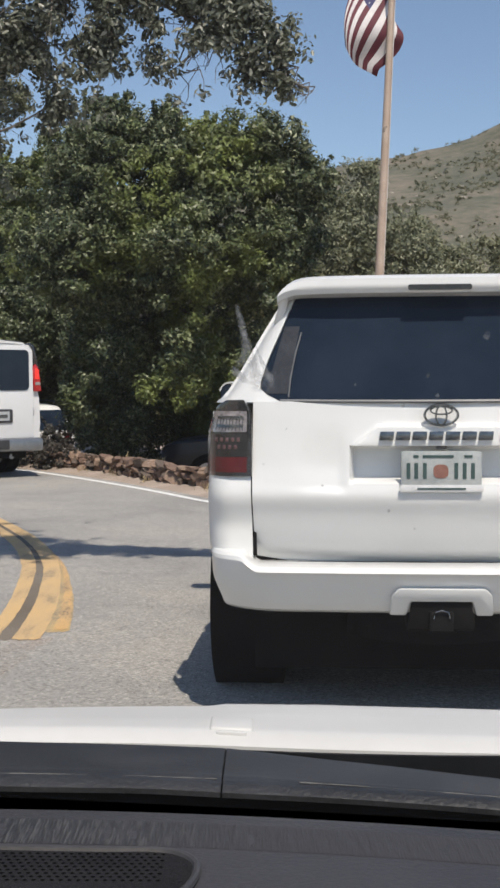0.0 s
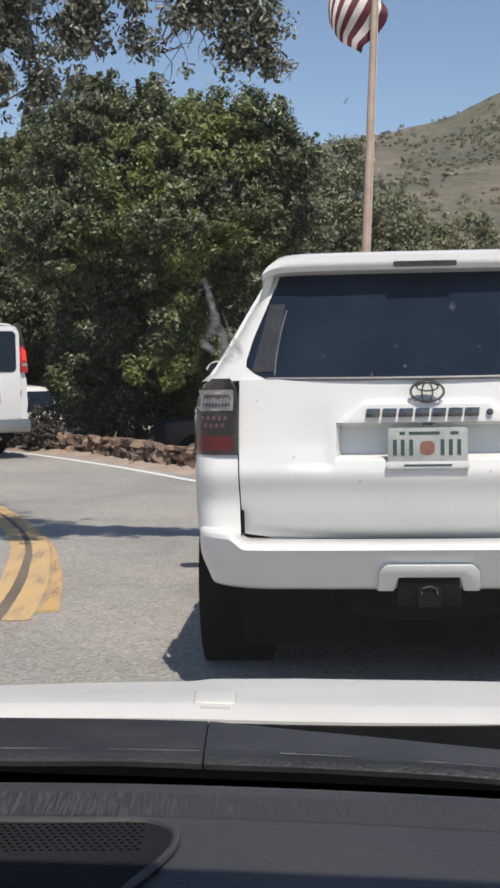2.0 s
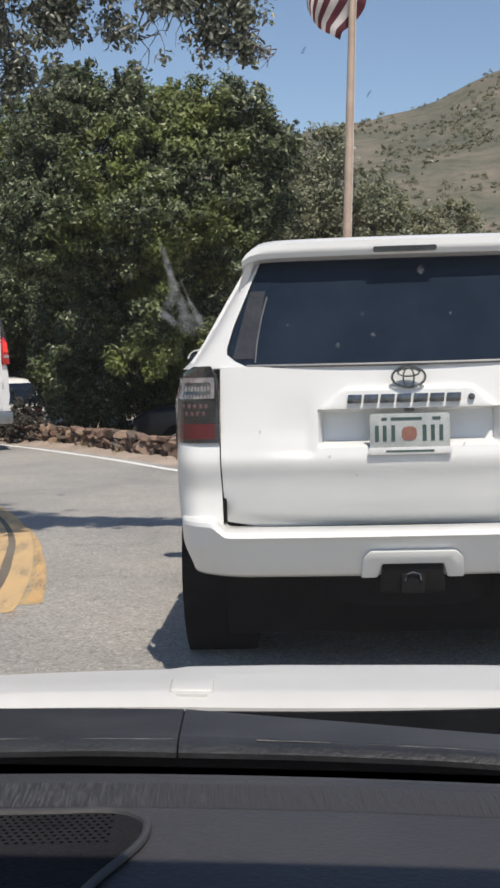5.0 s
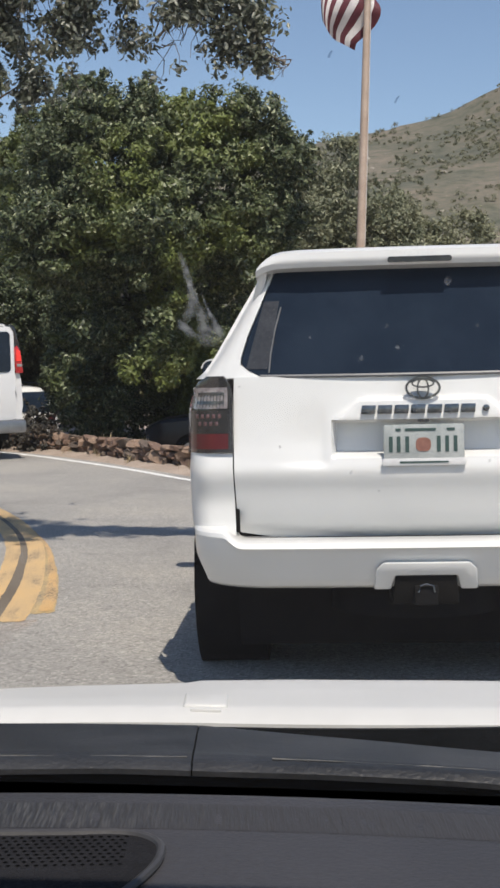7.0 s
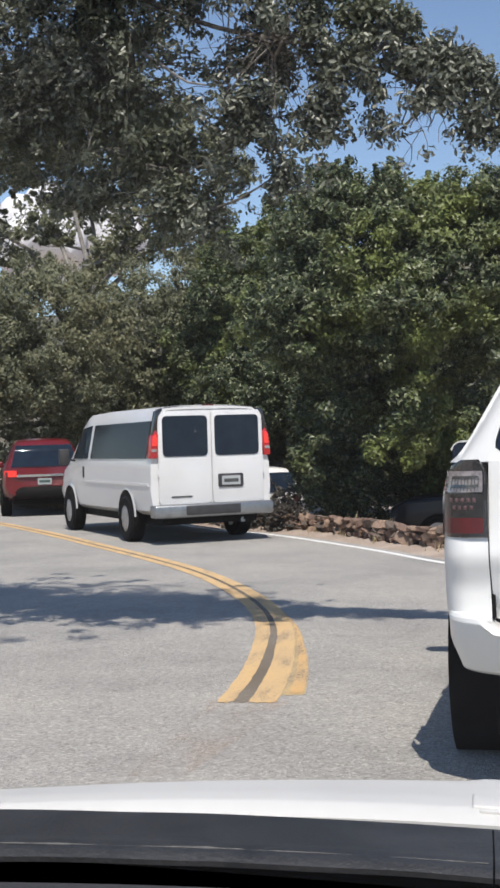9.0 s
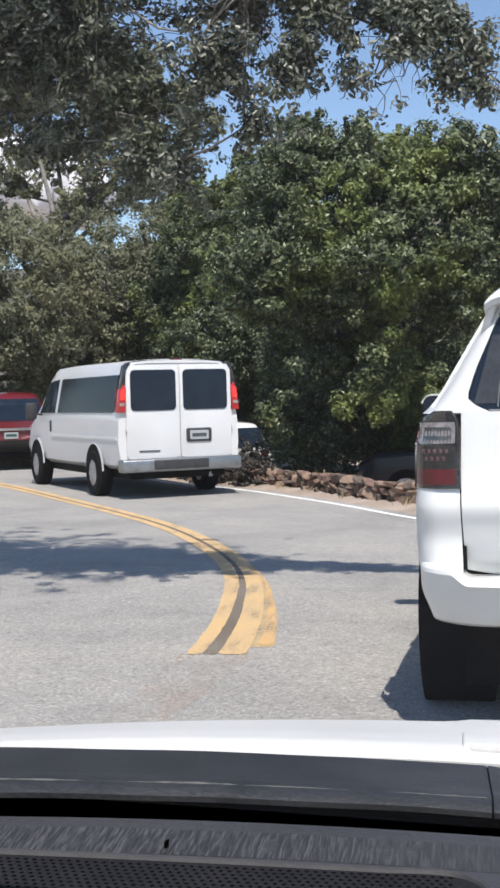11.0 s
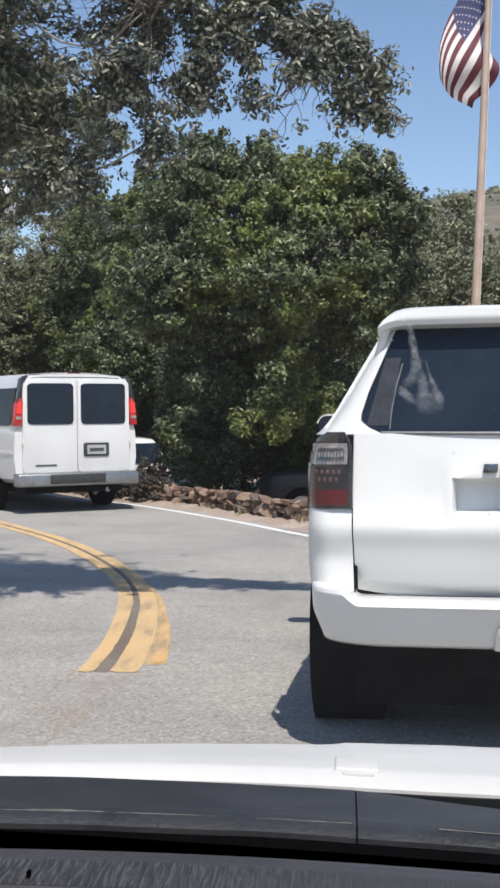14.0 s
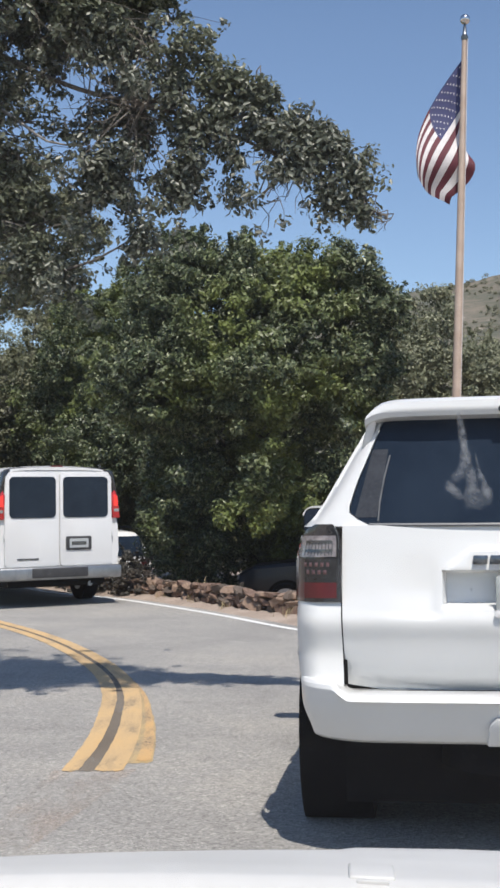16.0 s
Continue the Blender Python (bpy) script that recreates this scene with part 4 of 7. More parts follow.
def ellipse_ring(put, cx, cz, rx, rz, w, d0, d1, n=40, bm=None):
    """A flat oval ring."""
    b = bmesh.new()
    vs = [[b.verts.new(put(cx + (rx + o) * math.cos(2 * math.pi * k / n), cz + (rz + o) * math.sin(2 * math.pi * k / n), d)) for o, d in ((-w, d0), (-w * 0.6, d1), (w * 0.6, d1), (w, d0))] for k in range(n)]
    for k in range(n):
        for j in range(3):
            b.faces.new((vs[k][j], vs[k][j + 1], vs[(k + 1) % n][j + 1], vs[(k + 1) % n][j]))
    return joined(bm, b)


def smooth01(x):
    x = min(1, max(0, x))
    return x * x * (3 - 2 * x)


# ---- the white off-road wagon ahead ----
SUV = [  # y, floor, sill half-width, flank half-width, belt, belt half-width, roof, roof half-width
    (0.36, 0.82, 0.86, 0.895, 1.10, 0.875, 1.795, 0.57), (0.58, 0.82, 0.88, 0.915, 1.11, 0.89, 1.815, 0.60), (0.72, 0.84, 0.89, 0.925, 1.11, 0.90, 1.82, 0.61), (1.02, 0.83, 0.90, 0.93, 1.11, 0.905, 1.825, 0.62), (1.34, 0.84, 0.90, 0.93, 1.11, 0.905, 1.825, 0.62), (1.5, 0.42, 0.90, 0.925, 1.11, 0.905, 1.825, 0.62), (2.2, 0.40, 0.90, 0.925, 1.10, 0.905, 1.825, 0.63),
    (3.0, 0.40, 0.90, 0.925, 1.09, 0.90, 1.78, 0.62), (3.35, 0.40, 0.90, 0.925, 1.08, 0.90, 1.60, 0.66), (3.75, 0.42, 0.88, 0.93, 1.07, 0.86, 1.20, 0.80), (4.3, 0.45, 0.86, 0.91, 1.03, 0.84, 1.12, 0.76), (4.65, 0.48, 0.80, 0.84, 0.92, 0.78, 0.99, 0.70)]


def gate_edge(z):
    """Half-width of the tailgate."""
    if z < 0.70:
        return 0.713 - 0.03 * (1 - math.sqrt(max(0, 1 - ((0.70 - z) / 0.045) ** 2)))
    return 0.713 + 0.004 * math.sin((z - 0.74) * 5)


def eased(x, xs_, ys_):
    """Smooth curve through the points, level where they turn."""
    k = min(max(int(np.searchsorted(xs_, x)) - 1, 0), len(xs_) - 2)
    d = [(ys_[i + 1] - ys_[i]) / (xs_[i + 1] - xs_[i]) for i in range(len(xs_) - 1)]
    slope = lambda i: d[0] if i == 0 else d[-1] if i == len(d) else 0.0 if d[i - 1] * d[i] <= 0 else 2 * d[i - 1] * d[i] / (d[i - 1] + d[i])
    h = xs_[k + 1] - xs_[k]
    u = min(1, max(0, (x - xs_[k]) / h))
    return (2 * u**3 - 3 * u * u + 1) * ys_[k] + (u**3 - 2 * u * u + u) * h * slope(k) + (3 * u * u - 2 * u**3) * ys_[k + 1] + (u**3 - u * u) * h * slope(k + 1)


GATE_Z, GATE_Y = [0.64, 0.70, 0.78, 0.87, 0.955, 1.0, 1.08, 1.33], [0.150, 0.102, 0.050, 0.008, -0.024, -0.016, -0.002, 0.020]


def rear_skin(x, z):
    """How far forward the rear skin lies at half-width x and height z: crowned, with a bulge low down, a plate well and a raised bezel."""
    a = abs(x)
    y = 0.02 + 0.05 * (a / 0.75) ** 2.4
    y += eased(z, GATE_Z, GATE_Y)
    # sculpted dip beside the plate well
    y += 0.013 * smooth01((a - 0.34) / 0.05) * smooth01((0.60 - a) / 0.22) * smooth01((z - 0.955) / 0.035) * smooth01((1.24 - z) / 0.2)
    # raised bezel over the plate
    half = float(np.interp(z, [1.14, 1.155, 1.215, 1.24], [0.335, 0.335, 0.265, 0.235]))
    y -= 0.034 * smooth01((half - a) / 0.02) * smooth01((z - 1.145) / 0.008) * smooth01((1.243 - z) / 0.02)
    # plate well
    y += 0.075 * smooth01((0.34 - a) / 0.014) * smooth01((z - 1.002) / 0.02) * smooth01((1.152 - z) / 0.01)
    return y


def silhouette(z):
    return float(np.interp(z, [0.48, 0.55, 0.62, 0.74, 0.82, 1.0, 1.05, 1.2, 1.32, 1.36, 1.43, 1.6, 1.74], [0.80, 0.86, 0.885, 0.90, 0.905, 0.90, 0.897, 0.893, 0.865, 0.82, 0.775, 0.68, 0.60]))


def wrap(x, z, r=0.10):
    """Rounding towards the flank."""
    over = max(0, abs(x) - (silhouette(z) - r)) / r
    return r * 1.5 * (1 - math.sqrt(max(0, 1 - min(over, 1) ** 2)))


def glass_edge(z):
    return float(np.interp(z, [1.325, 1.345, 1.385, 1.5, 1.62, 1.76], [0.60, 0.645, 0.69, 0.655, 0.605, 0.55]))


def glass_y(x, z):
    return 0.045 + 0.30 * (z - 1.33) + 0.07 * (abs(x) / 0.7) ** 2.4


M["frame_white"] = surface("frame_white", (0.5, 0.5, 0.5), (0.6, 0.6, 0.6), 20, 0.3, 0, 90, 0.0, coat=0.3)
M["pillar_trim"] = surface("pillar_trim", (0.030, 0.034, 0.042), (0.055, 0.060, 0.070), 6, 0.5, 0, 90, 0.1, 0.002)
M["pillar_trim"].node_tree.nodes["Principled BSDF"].inputs["Specular IOR Level"].default_value = 0.1


def white_wagon(m):
    car = base("off_road_wagon", "white five-door off-road wagon stopped on the road", "car", m)
    part("body", shell(SUV, 0.1), "white_paint", car)
    gate = part("tailgate", sheet(lambda u, v: ((2 * u - 1) * gate_edge(0.655 + 0.673 * v), rear_skin((2 * u - 1) * gate_edge(0.655 + 0.673 * v), 0.655 + 0.673 * v), 0.655 + 0.673 * v), 150, 84,
                lambda u, v: ((2 * u - 1) * gate_edge(0.655 + 0.673 * v), 0.13, 0.655 + 0.673 * v)), "white_paint", car)
    # plate well lining, a shade greyer for being cut back
    put = lambda u, v, d: (u, d, v)
    gap = bmesh.new()
    for s in (-1, 1):
        sheet(lambda u, v: (s * (gate_edge(0.70 + 0.62 * v) - 0.01 + 0.03 * u), 0.105, 0.70 + 0.62 * v), 1, 20, bm=gap)
    sheet(lambda u, v: ((2 * u - 1) * 0.72, 0.15, 0.615 + 0.056 * v), 20, 1, bm=gap)
    part("gate_gap", gap, "underbody", car, "dark shut line round the tailgate")
    for s in (-1, 1):
        q = sheet(lambda u, v: (lambda z: (lambda x: (s * x, rear_skin(0.735, max(z, 0.83)) - 0.005 + wrap(x, z) + 1.3 * max(0, u - 0.75), z))(gate_edge(z) + 0.005 + min(1, u / 0.75) * (silhouette(z) - gate_edge(z) - 0.005)))(0.665 + 0.375 * v), 20, 14)
        part("quarter_panel", q, "white_paint", car)
        p = sheet(lambda u, v: (lambda z: (lambda x: (s * x, glass_y(x, z) - 0.012 + wrap(x, z, 0.07) + 1.2 * max(0, u - 0.75), z))(glass_edge(z) + 0.004 + min(1, u / 0.75) * max(0.03, silhouette(z) + 0.012 - glass_edge(z))))(1.325 + 0.44 * v), 16, 16)
        part("rear_pillar", p, "white_paint", car)
        # tail lamp: black cap, clear upper lens, smoked middle with a grille of reflectors, red foot
        lamp = base("tail_lamp", "", "")
        lamp.parent = car
        def lens(u, v, o, z0, z1, xa, xb):
            z = z0 + (z1 - z0) * v
            top = max(0, (z - 1.27) / 0.065)
            x0, x1 = 0.718 + 0.03 * top**2, silhouette(min(z, 1.27)) + 0.008 - 0.07 * top**2
            x = x0 + (x1 - x0) * (xa + (xb - xa) * u)
            return (s * x, rear_skin(0.735, 1.1) - 0.03 + wrap(x, min(z, 1.25), 0.11) + o, z)
        part("lamp_housing", sheet(lambda u, v: lens(u, v, 0.0, 1.028, 1.335, 0, 1), 16, 12, lambda u, v: lens(u, v, 0.06, 1.028, 1.335, 0, 1)), "lens_black", lamp, "glossy black lamp housing")
        for nm, z0, z1, mat in (("clear_lens", 1.206, 1.290, "clear_lens"), ("smoked_lens", 1.108, 1.199, "smoked_lens"), ("red_lens", 1.044, 1.105, "red_lens")):
            part(nm, sheet(lambda u, v: lens(u, v, -0.006, z0, z1, 0.10, 0.99), 12, 5, lambda u, v: lens(u, v, 0.01, z0, z1, 0.10, 0.99)), mat, lamp)
        fins = bmesh.new()
        for k in range(2):
            sheet(lambda u, v: lens(u, v, -0.009, 1.225 + 0.035 * k, 1.236 + 0.035 * k, 0.2, 0.8), 8, 1, lambda u, v: lens(u, v, 0.0, 1.225 + 0.035 * k, 1.236 + 0.035 * k, 0.2, 0.8), bm=fins)
        for k in range(9):
            sheet(lambda u, v: lens(u, v, -0.010, 1.212, 1.268, 0.18 + 0.075 * k, 0.195 + 0.075 * k), 1, 3, lambda u, v: lens(u, v, 0.0, 1.212, 1.268, 0.18 + 0.075 * k, 0.195 + 0.075 * k), bm=fins)
        part("reflector_fins", fins, "badge", lamp)
        for row, count in ((0, 5), (1, 4)):
            for k in range(count):
                c = 0.24 + 0.12 * k + 0.06 * row
                part("diode", sheet(lambda u, v: lens(u, v, -0.0085 - 0.003 * math.sin(math.pi * u) * math.sin(math.pi * v), 1.168 - 0.030 * row, 1.184 - 0.030 * row, c, c + 0.065), 4, 4), "diode", lamp)
        part("lens_rim", tube([lens(0, v, -0.006, 1.034, 1.325, 0.05, 0.05) for v in np.linspace(0, 1, 14)], 0.0025, 5), "badge", lamp)
        # door mirror
        mirror = part("door_mirror", prism(rounded(-0.10, 0.10, -0.085, 0.10, 0.05), lambda u, v, d: (s * 1.025 + u * (1 - 1.2 * max(0, d)), 3.0 + d, 1.345 + v * (1 - 1.2 * max(0, d))), 0.0, 0.13, 0.012), "underbody", car)
        part("mirror_cap", sheet(lambda u, v: (s * 1.025 + (2 * u - 1) * 0.104, 3.0 + 0.12 * v, 1.345 + 0.104 - 0.05 * abs(2 * u - 1) ** 4 - 0.02 * v), 14, 4, lambda u, v: (s * 1.025 + (2 * u - 1) * 0.10, 3.002 + 0.116 * v, 1.345 + 0.09 - 0.05 * abs(2 * u - 1) ** 4 - 0.02 * v)), "white_paint", mirror, "white painted mirror cap")
        part("mirror_glass", prism(rounded(-0.092, 0.092, -0.077, 0.085, 0.045), lambda u, v, d: (s * 1.025 + u, 2.996 + d, 1.345 + v), -0.004, 0.01), "dark_glass", mirror)
        part("mirror_arm", box(s * 0.93 - 0.06, s * 0.93 + 0.06, 3.04, 3.1, 1.14, 1.27, 0.015), "black_plastic", mirror)
        # wheel arch flare
        for yc in (1.02, 3.81):
            fl = bmesh.new()
            n = 18
            rows = []
            for k in range(n + 1):
                a = math.pi * (0.72 * k / n)
                c, sn = math.cos(a), math.sin(a)
                rows.append([fl.verts.new((s * x, yc + rr * c, 0.40 + rr * sn)) for x, rr in ((0.84, 0.43), (0.945, 0.435), (0.955, 0.46), (0.925, 0.53))])
            for r0, r1 in zip(rows, rows[1:]):
                for j in range(3):
                    fl.faces.new((r0[j], r0[j + 1], r1[j + 1], r1[j]))
            part("wheel_flare", fl, "white_paint", car)
            well = bmesh.new()
            bmesh.ops.create_cone(well, cap_ends=True, segments=28, radius1=0.43, radius2=0.43, depth=0.3, matrix=Matrix.Translation((s * 0.79, yc, 0.40)) @ pose(0, 0, 0, 0, 90, 0))
            part("wheel_well", well, "underbody", car)
        for yc in (1.02, 3.81):
            w = base("wheel", "", "")
            w.parent = car
            wheel(w, s * 0.752, yc, 0.385, 0.255, 0.22)
        for y0, y1, t0, t1 in ((0.62, 1.45, 0.85, 1.45), (1.53, 2.35, 1.53, 2.35), (2.43, 3.15, 2.43, 2.85)):
            part("side_glass", side_panel(SUV, s, ([(y0, 1.14), (y1, 1.13)], [(t0, 1.62), (t1, 1.63)])), "dark_glass", car)
        part("roof_rail", tube([(s * 0.56, 0.72, 1.79), (s * 0.56, 0.80, 1.845), (s * 0.57, 1.6, 1.855), (s * 0.57, 2.5, 1.845), (s * 0.57, 2.6, 1.79)], 0.018), "black_plastic", car, "black roof rail")
        part("door_handle", box(s * 0.925 - 0.02, s * 0.925 + 0.02, 1.62, 1.78, 0.97, 1.0, 0.01), "white_paint", car)
    # hidden dark boxes added to stop light leaking between bumper and quarter panels
    for s in (-1, 1):
        part("leak_block", box(s * 0.71 - 0.10, s * 0.71 + 0.10, 0.17, 0.62, 0.60, 1.0, 0.02), "underbody", car)
    part("leak_bar", box(-0.70, 0.70, 0.17, 0.45, 0.50, 0.72, 0.02), "underbody", car)
    part("antenna", tube([(-0.535, 2.62, 1.78), (-0.535, 2.61, 1.92), (-0.535, 2.60, 2.07)], [0.012, 0.007, 0.005], 8), "black_plastic", car, "short black roof antenna")
    # glass
    part("rear_glass", sheet(lambda u, v: (lambda z: ((2 * u - 1) * glass_edge(z), glass_y((2 * u - 1) * glass_edge(z), z), z))(1.325 + 0.43 * v), 30, 16, lambda u, v: (lambda z: ((2 * u - 1) * glass_edge(z), glass_y(0.6, z) + 0.03, z))(1.325 + 0.43 * v)), "dark_glass", car, "dark tinted rear window")
    seal = tube([(x, glass_y(x, 1.322) - 0.012, 1.326 + 0.004 * (x / 0.6) ** 2) for x in np.linspace(-0.61, 0.61, 25)], 0.008, 6)
    part("window_seal", seal, "grey_plastic", car)
    for s in (-1, 1):
        part("glass_frame", tube([(s * x, glass_y(x, z) - 0.004, z) for x, z in ((0.578, 1.345), (0.571, 1.42), (0.553, 1.52), (0.53, 1.61))], 0.0032, 6), "grey_plastic", car)
        part("inner_pillar", sheet(lambda u, v: (lambda z: (lambda x: (s * x, glass_y(x, z) - 0.003, z))(float(np.interp(z, [1.35, 1.64], [0.585, 0.535])) + u * float(np.interp(z, [1.35, 1.64], [0.085, 0.06]))))(1.36 + 0.275 * v), 4, 10), "pillar_trim", car, "dark trim seen behind the tinted glass")
    # roof spoiler
    def spoiler(u, v):
        x = (2 * u - 1) * 0.615
        drop = 0.022 * (abs(2 * u - 1)) ** 18
        prof = [(0.42, 1.838), (0.25, 1.842), (0.12, 1.836), (0.075, 1.82), (0.075, 1.785), (0.09, 1.762), (0.19, 1.75), (0.30, 1.74)]
        k = v * (len(prof) - 1)
        i = min(int(k), len(prof) - 2)
        y = prof[i][0] + (prof[i + 1][0] - prof[i][0]) * (k - i)
        z = prof[i][1] + (prof[i + 1][1] - prof[i][1]) * (k - i)
        x *= 0.955 + 0.06 * smooth01((1.842 - z) / 0.06)
        return (x, y + 0.07 * abs(2 * u - 1) ** 3, z - drop * 1.4)
    part("roof_spoiler", sheet(spoiler, 40, 21), "white_paint", car)
    for s in (-1, 1):
        part("spoiler_end", prism([(0.10, 1.785), (0.44, 1.81), (0.44, 1.66), (0.20, 1.62), (0.15, 1.65)], lambda u, v, d: (s * (0.575 + d + 0.28 * (1.76 - v)), u + 0.06, v), 0, 0.035, 0.01), "white_paint", car)
    part("brake_strip", prism(rounded(-0.120, 0.120, 1.770, 1.792, 0.008), put, 0.068, 0.10), "smoked_lens", car, "unlit high brake lamp in the spoiler")
    # bumper: bright ledge on top, face turning under, corners swept forward
    def bumper(u, v):
        t = 2 * u - 1
        prof = [(0.19, 0.750), (-0.02, 0.757), (-0.080, 0.753), (-0.104, 0.742), (-0.110, 0.727), (-0.090, 0.68), (-0.050, 0.61), (-0.010, 0.545), (0.012, 0.520), (0.05, 0.506), (0.16, 0.505)]
        k = v * (len(prof) - 1)
        i = min(int(k), len(prof) - 2)
        f = k - i
        y = prof[i][0] + (prof[i + 1][0] - prof[i][0]) * f
        z = prof[i][1] + (prof[i + 1][1] - prof[i][1]) * f
        wide = 0.885 - 0.035 * smooth01((0.66 - z) / 0.16)
        flat, r = 0.60, 0.40
        a = abs(t)
        if a < flat:
            x, back = a / flat * (wide - 0.26), 0.0
        else:
            th = (a - flat) / r * math.pi / 2
            x, back = wide - 0.26 + 0.26 * math.sin(th), 0.24 * (1 - math.cos(th))
        dip = -0.050 * smooth01((0.765 - x) / 0.075) * smooth01((z - 0.69) / 0.05)
        return (math.copysign(x, t), y + 0.035 * (x / 0.9) ** 2 + back, z + dip - 0.028)
    part("rear_bumper", sheet(bumper, 160, 70), "white_paint", car)
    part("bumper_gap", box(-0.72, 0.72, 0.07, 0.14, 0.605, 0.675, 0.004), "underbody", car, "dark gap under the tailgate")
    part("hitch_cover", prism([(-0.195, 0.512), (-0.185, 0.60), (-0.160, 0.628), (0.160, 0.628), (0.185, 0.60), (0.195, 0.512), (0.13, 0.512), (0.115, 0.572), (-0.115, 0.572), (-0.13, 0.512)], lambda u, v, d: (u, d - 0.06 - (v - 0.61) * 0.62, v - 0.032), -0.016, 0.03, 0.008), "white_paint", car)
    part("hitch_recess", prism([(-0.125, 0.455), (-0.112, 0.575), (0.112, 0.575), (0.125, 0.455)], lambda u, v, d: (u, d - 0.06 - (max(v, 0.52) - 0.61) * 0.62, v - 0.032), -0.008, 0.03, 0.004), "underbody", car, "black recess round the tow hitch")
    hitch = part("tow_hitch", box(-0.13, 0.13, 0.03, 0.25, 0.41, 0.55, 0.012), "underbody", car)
    part("receiver", box(-0.045, 0.045, -0.05, 0.06, 0.42, 0.50, 0.008), "tyre", hitch)
    part("ball_mount", tube([(-0.03, -0.056, 0.475), (-0.024, -0.058, 0.50), (0, -0.059, 0.508), (0.024, -0.058, 0.50), (0.03, -0.056, 0.475)], 0.004, 8), "badge", hitch)
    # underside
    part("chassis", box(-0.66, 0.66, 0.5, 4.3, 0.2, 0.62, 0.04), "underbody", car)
    # near-black sheet added in place of the deep shade under the tail
    part("shade_sheet", sheet(lambda u, v: ((2 * u - 1) * 0.74, 0.42 + 0.1 * (1 - v), 0.15 + 0.43 * v), 20, 2), "underbody", car)
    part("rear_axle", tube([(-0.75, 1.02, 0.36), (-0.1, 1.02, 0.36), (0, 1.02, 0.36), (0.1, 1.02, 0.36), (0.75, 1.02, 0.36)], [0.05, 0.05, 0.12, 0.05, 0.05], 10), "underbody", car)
    spare = bmesh.new()
    bmesh.ops.create_cone(spare, cap_ends=True, segments=28, radius1=0.36, radius2=0.36, depth=0.22, matrix=Matrix.Translation((0, 0.52, 0.44)))
    part("spare_tyre", spare, "tyre", car)
    part("muffler", tube([(0.45, 0.5, 0.36), (0.45, 0.25, 0.38)], 0.03, 10), "underbody", car)
    # plate with plain bars for its writing
    py = -0.008
    px_ = 0.0
    at = lambda u, v, d: (u + px_, d, v + 0.012)
    plate = part("number_plate", prism(rounded(-0.150, 0.150, 0.975, 1.118, 0.012), at, py - 0.008, py, 0.002), "plate_white", car, "pale number plate with dark green characters")
    part("plate_frame", prism(rounded(-0.156, 0.156, 0.957, 0.985, 0.008), at, py - 0.014, py - 0.004, 0.002), "frame_white", plate)
    for x in (-0.123, -0.094, -0.062, 0.055, 0.086, 0.117):
        part("plate_bar", prism([(x - 0.007, 1.010), (x + 0.007, 1.010), (x + 0.007, 1.072), (x - 0.007, 1.072)], at, py - 0.0105, py - 0.007), "plate_green", plate)
    part("plate_emblem", prism(rounded(-0.030, 0.026, 1.012, 1.066, 0.02), at, py - 0.0105, py - 0.007), "plate_orange", plate)
    part("plate_text_bar", prism([(-0.09, 0.967), (0.09, 0.967), (0.09, 0.974), (-0.09, 0.974)], at, py - 0.0165, py - 0.013), "plate_green", plate)
    for x0, x1 in ((-0.105, -0.085), (-0.07, 0.045), (0.085, 0.115)):
        part("plate_sticker", prism([(x0, 1.093), (x1, 1.093), (x1, 1.103), (x0, 1.103)], at, py - 0.0105, py - 0.007), "plate_green", plate)
    # emblem as plain ovals, and a row of plain bars for the lettering
    em = ellipse_ring(put, 0, 1.272, 0.062, 0.040, 0.0055, 0.0, -0.018)
    ellipse_ring(put, 0, 1.270, 0.020, 0.038, 0.004, 0.0, -0.018, bm=em)
    ellipse_ring(put, 0, 1.290, 0.040, 0.015, 0.004, 0.0, -0.018, bm=em)
    part("emblem", em, "badge", car, "chrome oval emblem")
    for k, x in enumerate(np.linspace(-0.205, 0.165, 7)):
        part("letter_bar", prism([(x - 0.027, 1.174), (x + 0.026, 1.174), (x + 0.027, 1.186), (x + 0.029, 1.208), (x - 0.023, 1.208), (x - 0.025, 1.19)], put, -0.02, -0.005, 0.002), "badge", car)
    part("badge_dot", prism([(0.232 + 0.013 * math.cos(a), 1.190 + 0.013 * math.sin(a)) for a in np.linspace(0, 6.283, 13)[:-1]], put, -0.018, -0.005, 0.002), "badge", car)
    part("camera_knob", prism(rounded(-0.02, 0.02, 1.138, 1.150, 0.005), put, -0.012, 0.03), "lens_black", car)
    return car


def on_ground(x, y, heading, lower=0.0):
    """Pose of a vehicle whose tail stands at (x, y), nose turned heading degrees to the left, tilted with the ground."""
    h = radians(heading)
    f, r = Vector((-math.sin(h), math.cos(h), 0)), Vector((math.cos(h), math.sin(h), 0))
    z = lambda a, b: height(x + r.x * a + f.x * b, y + r.y * a + f.y * b) - lower
    fwd = Vector((f.x * 3, f.y * 3, z(0, 4) - z(0, 1))).normalized()
    rt = Vector((r.x * 1.6, r.y * 1.6, z(0.8, 1.5) - z(-0.8, 1.5))).normalized()
    up = rt.cross(fwd).normalized()
    rt = fwd.cross(up)
    m = Matrix((rt, fwd, up)).transposed().to_4x4()
    m.translation = Vector((x, y, z(0, 1.0) - fwd.z))
    return m


white_wagon(on_ground(0.793, 4.892, -4.0) @ Matrix.Diagonal((1.048, 1, 1, 1)))


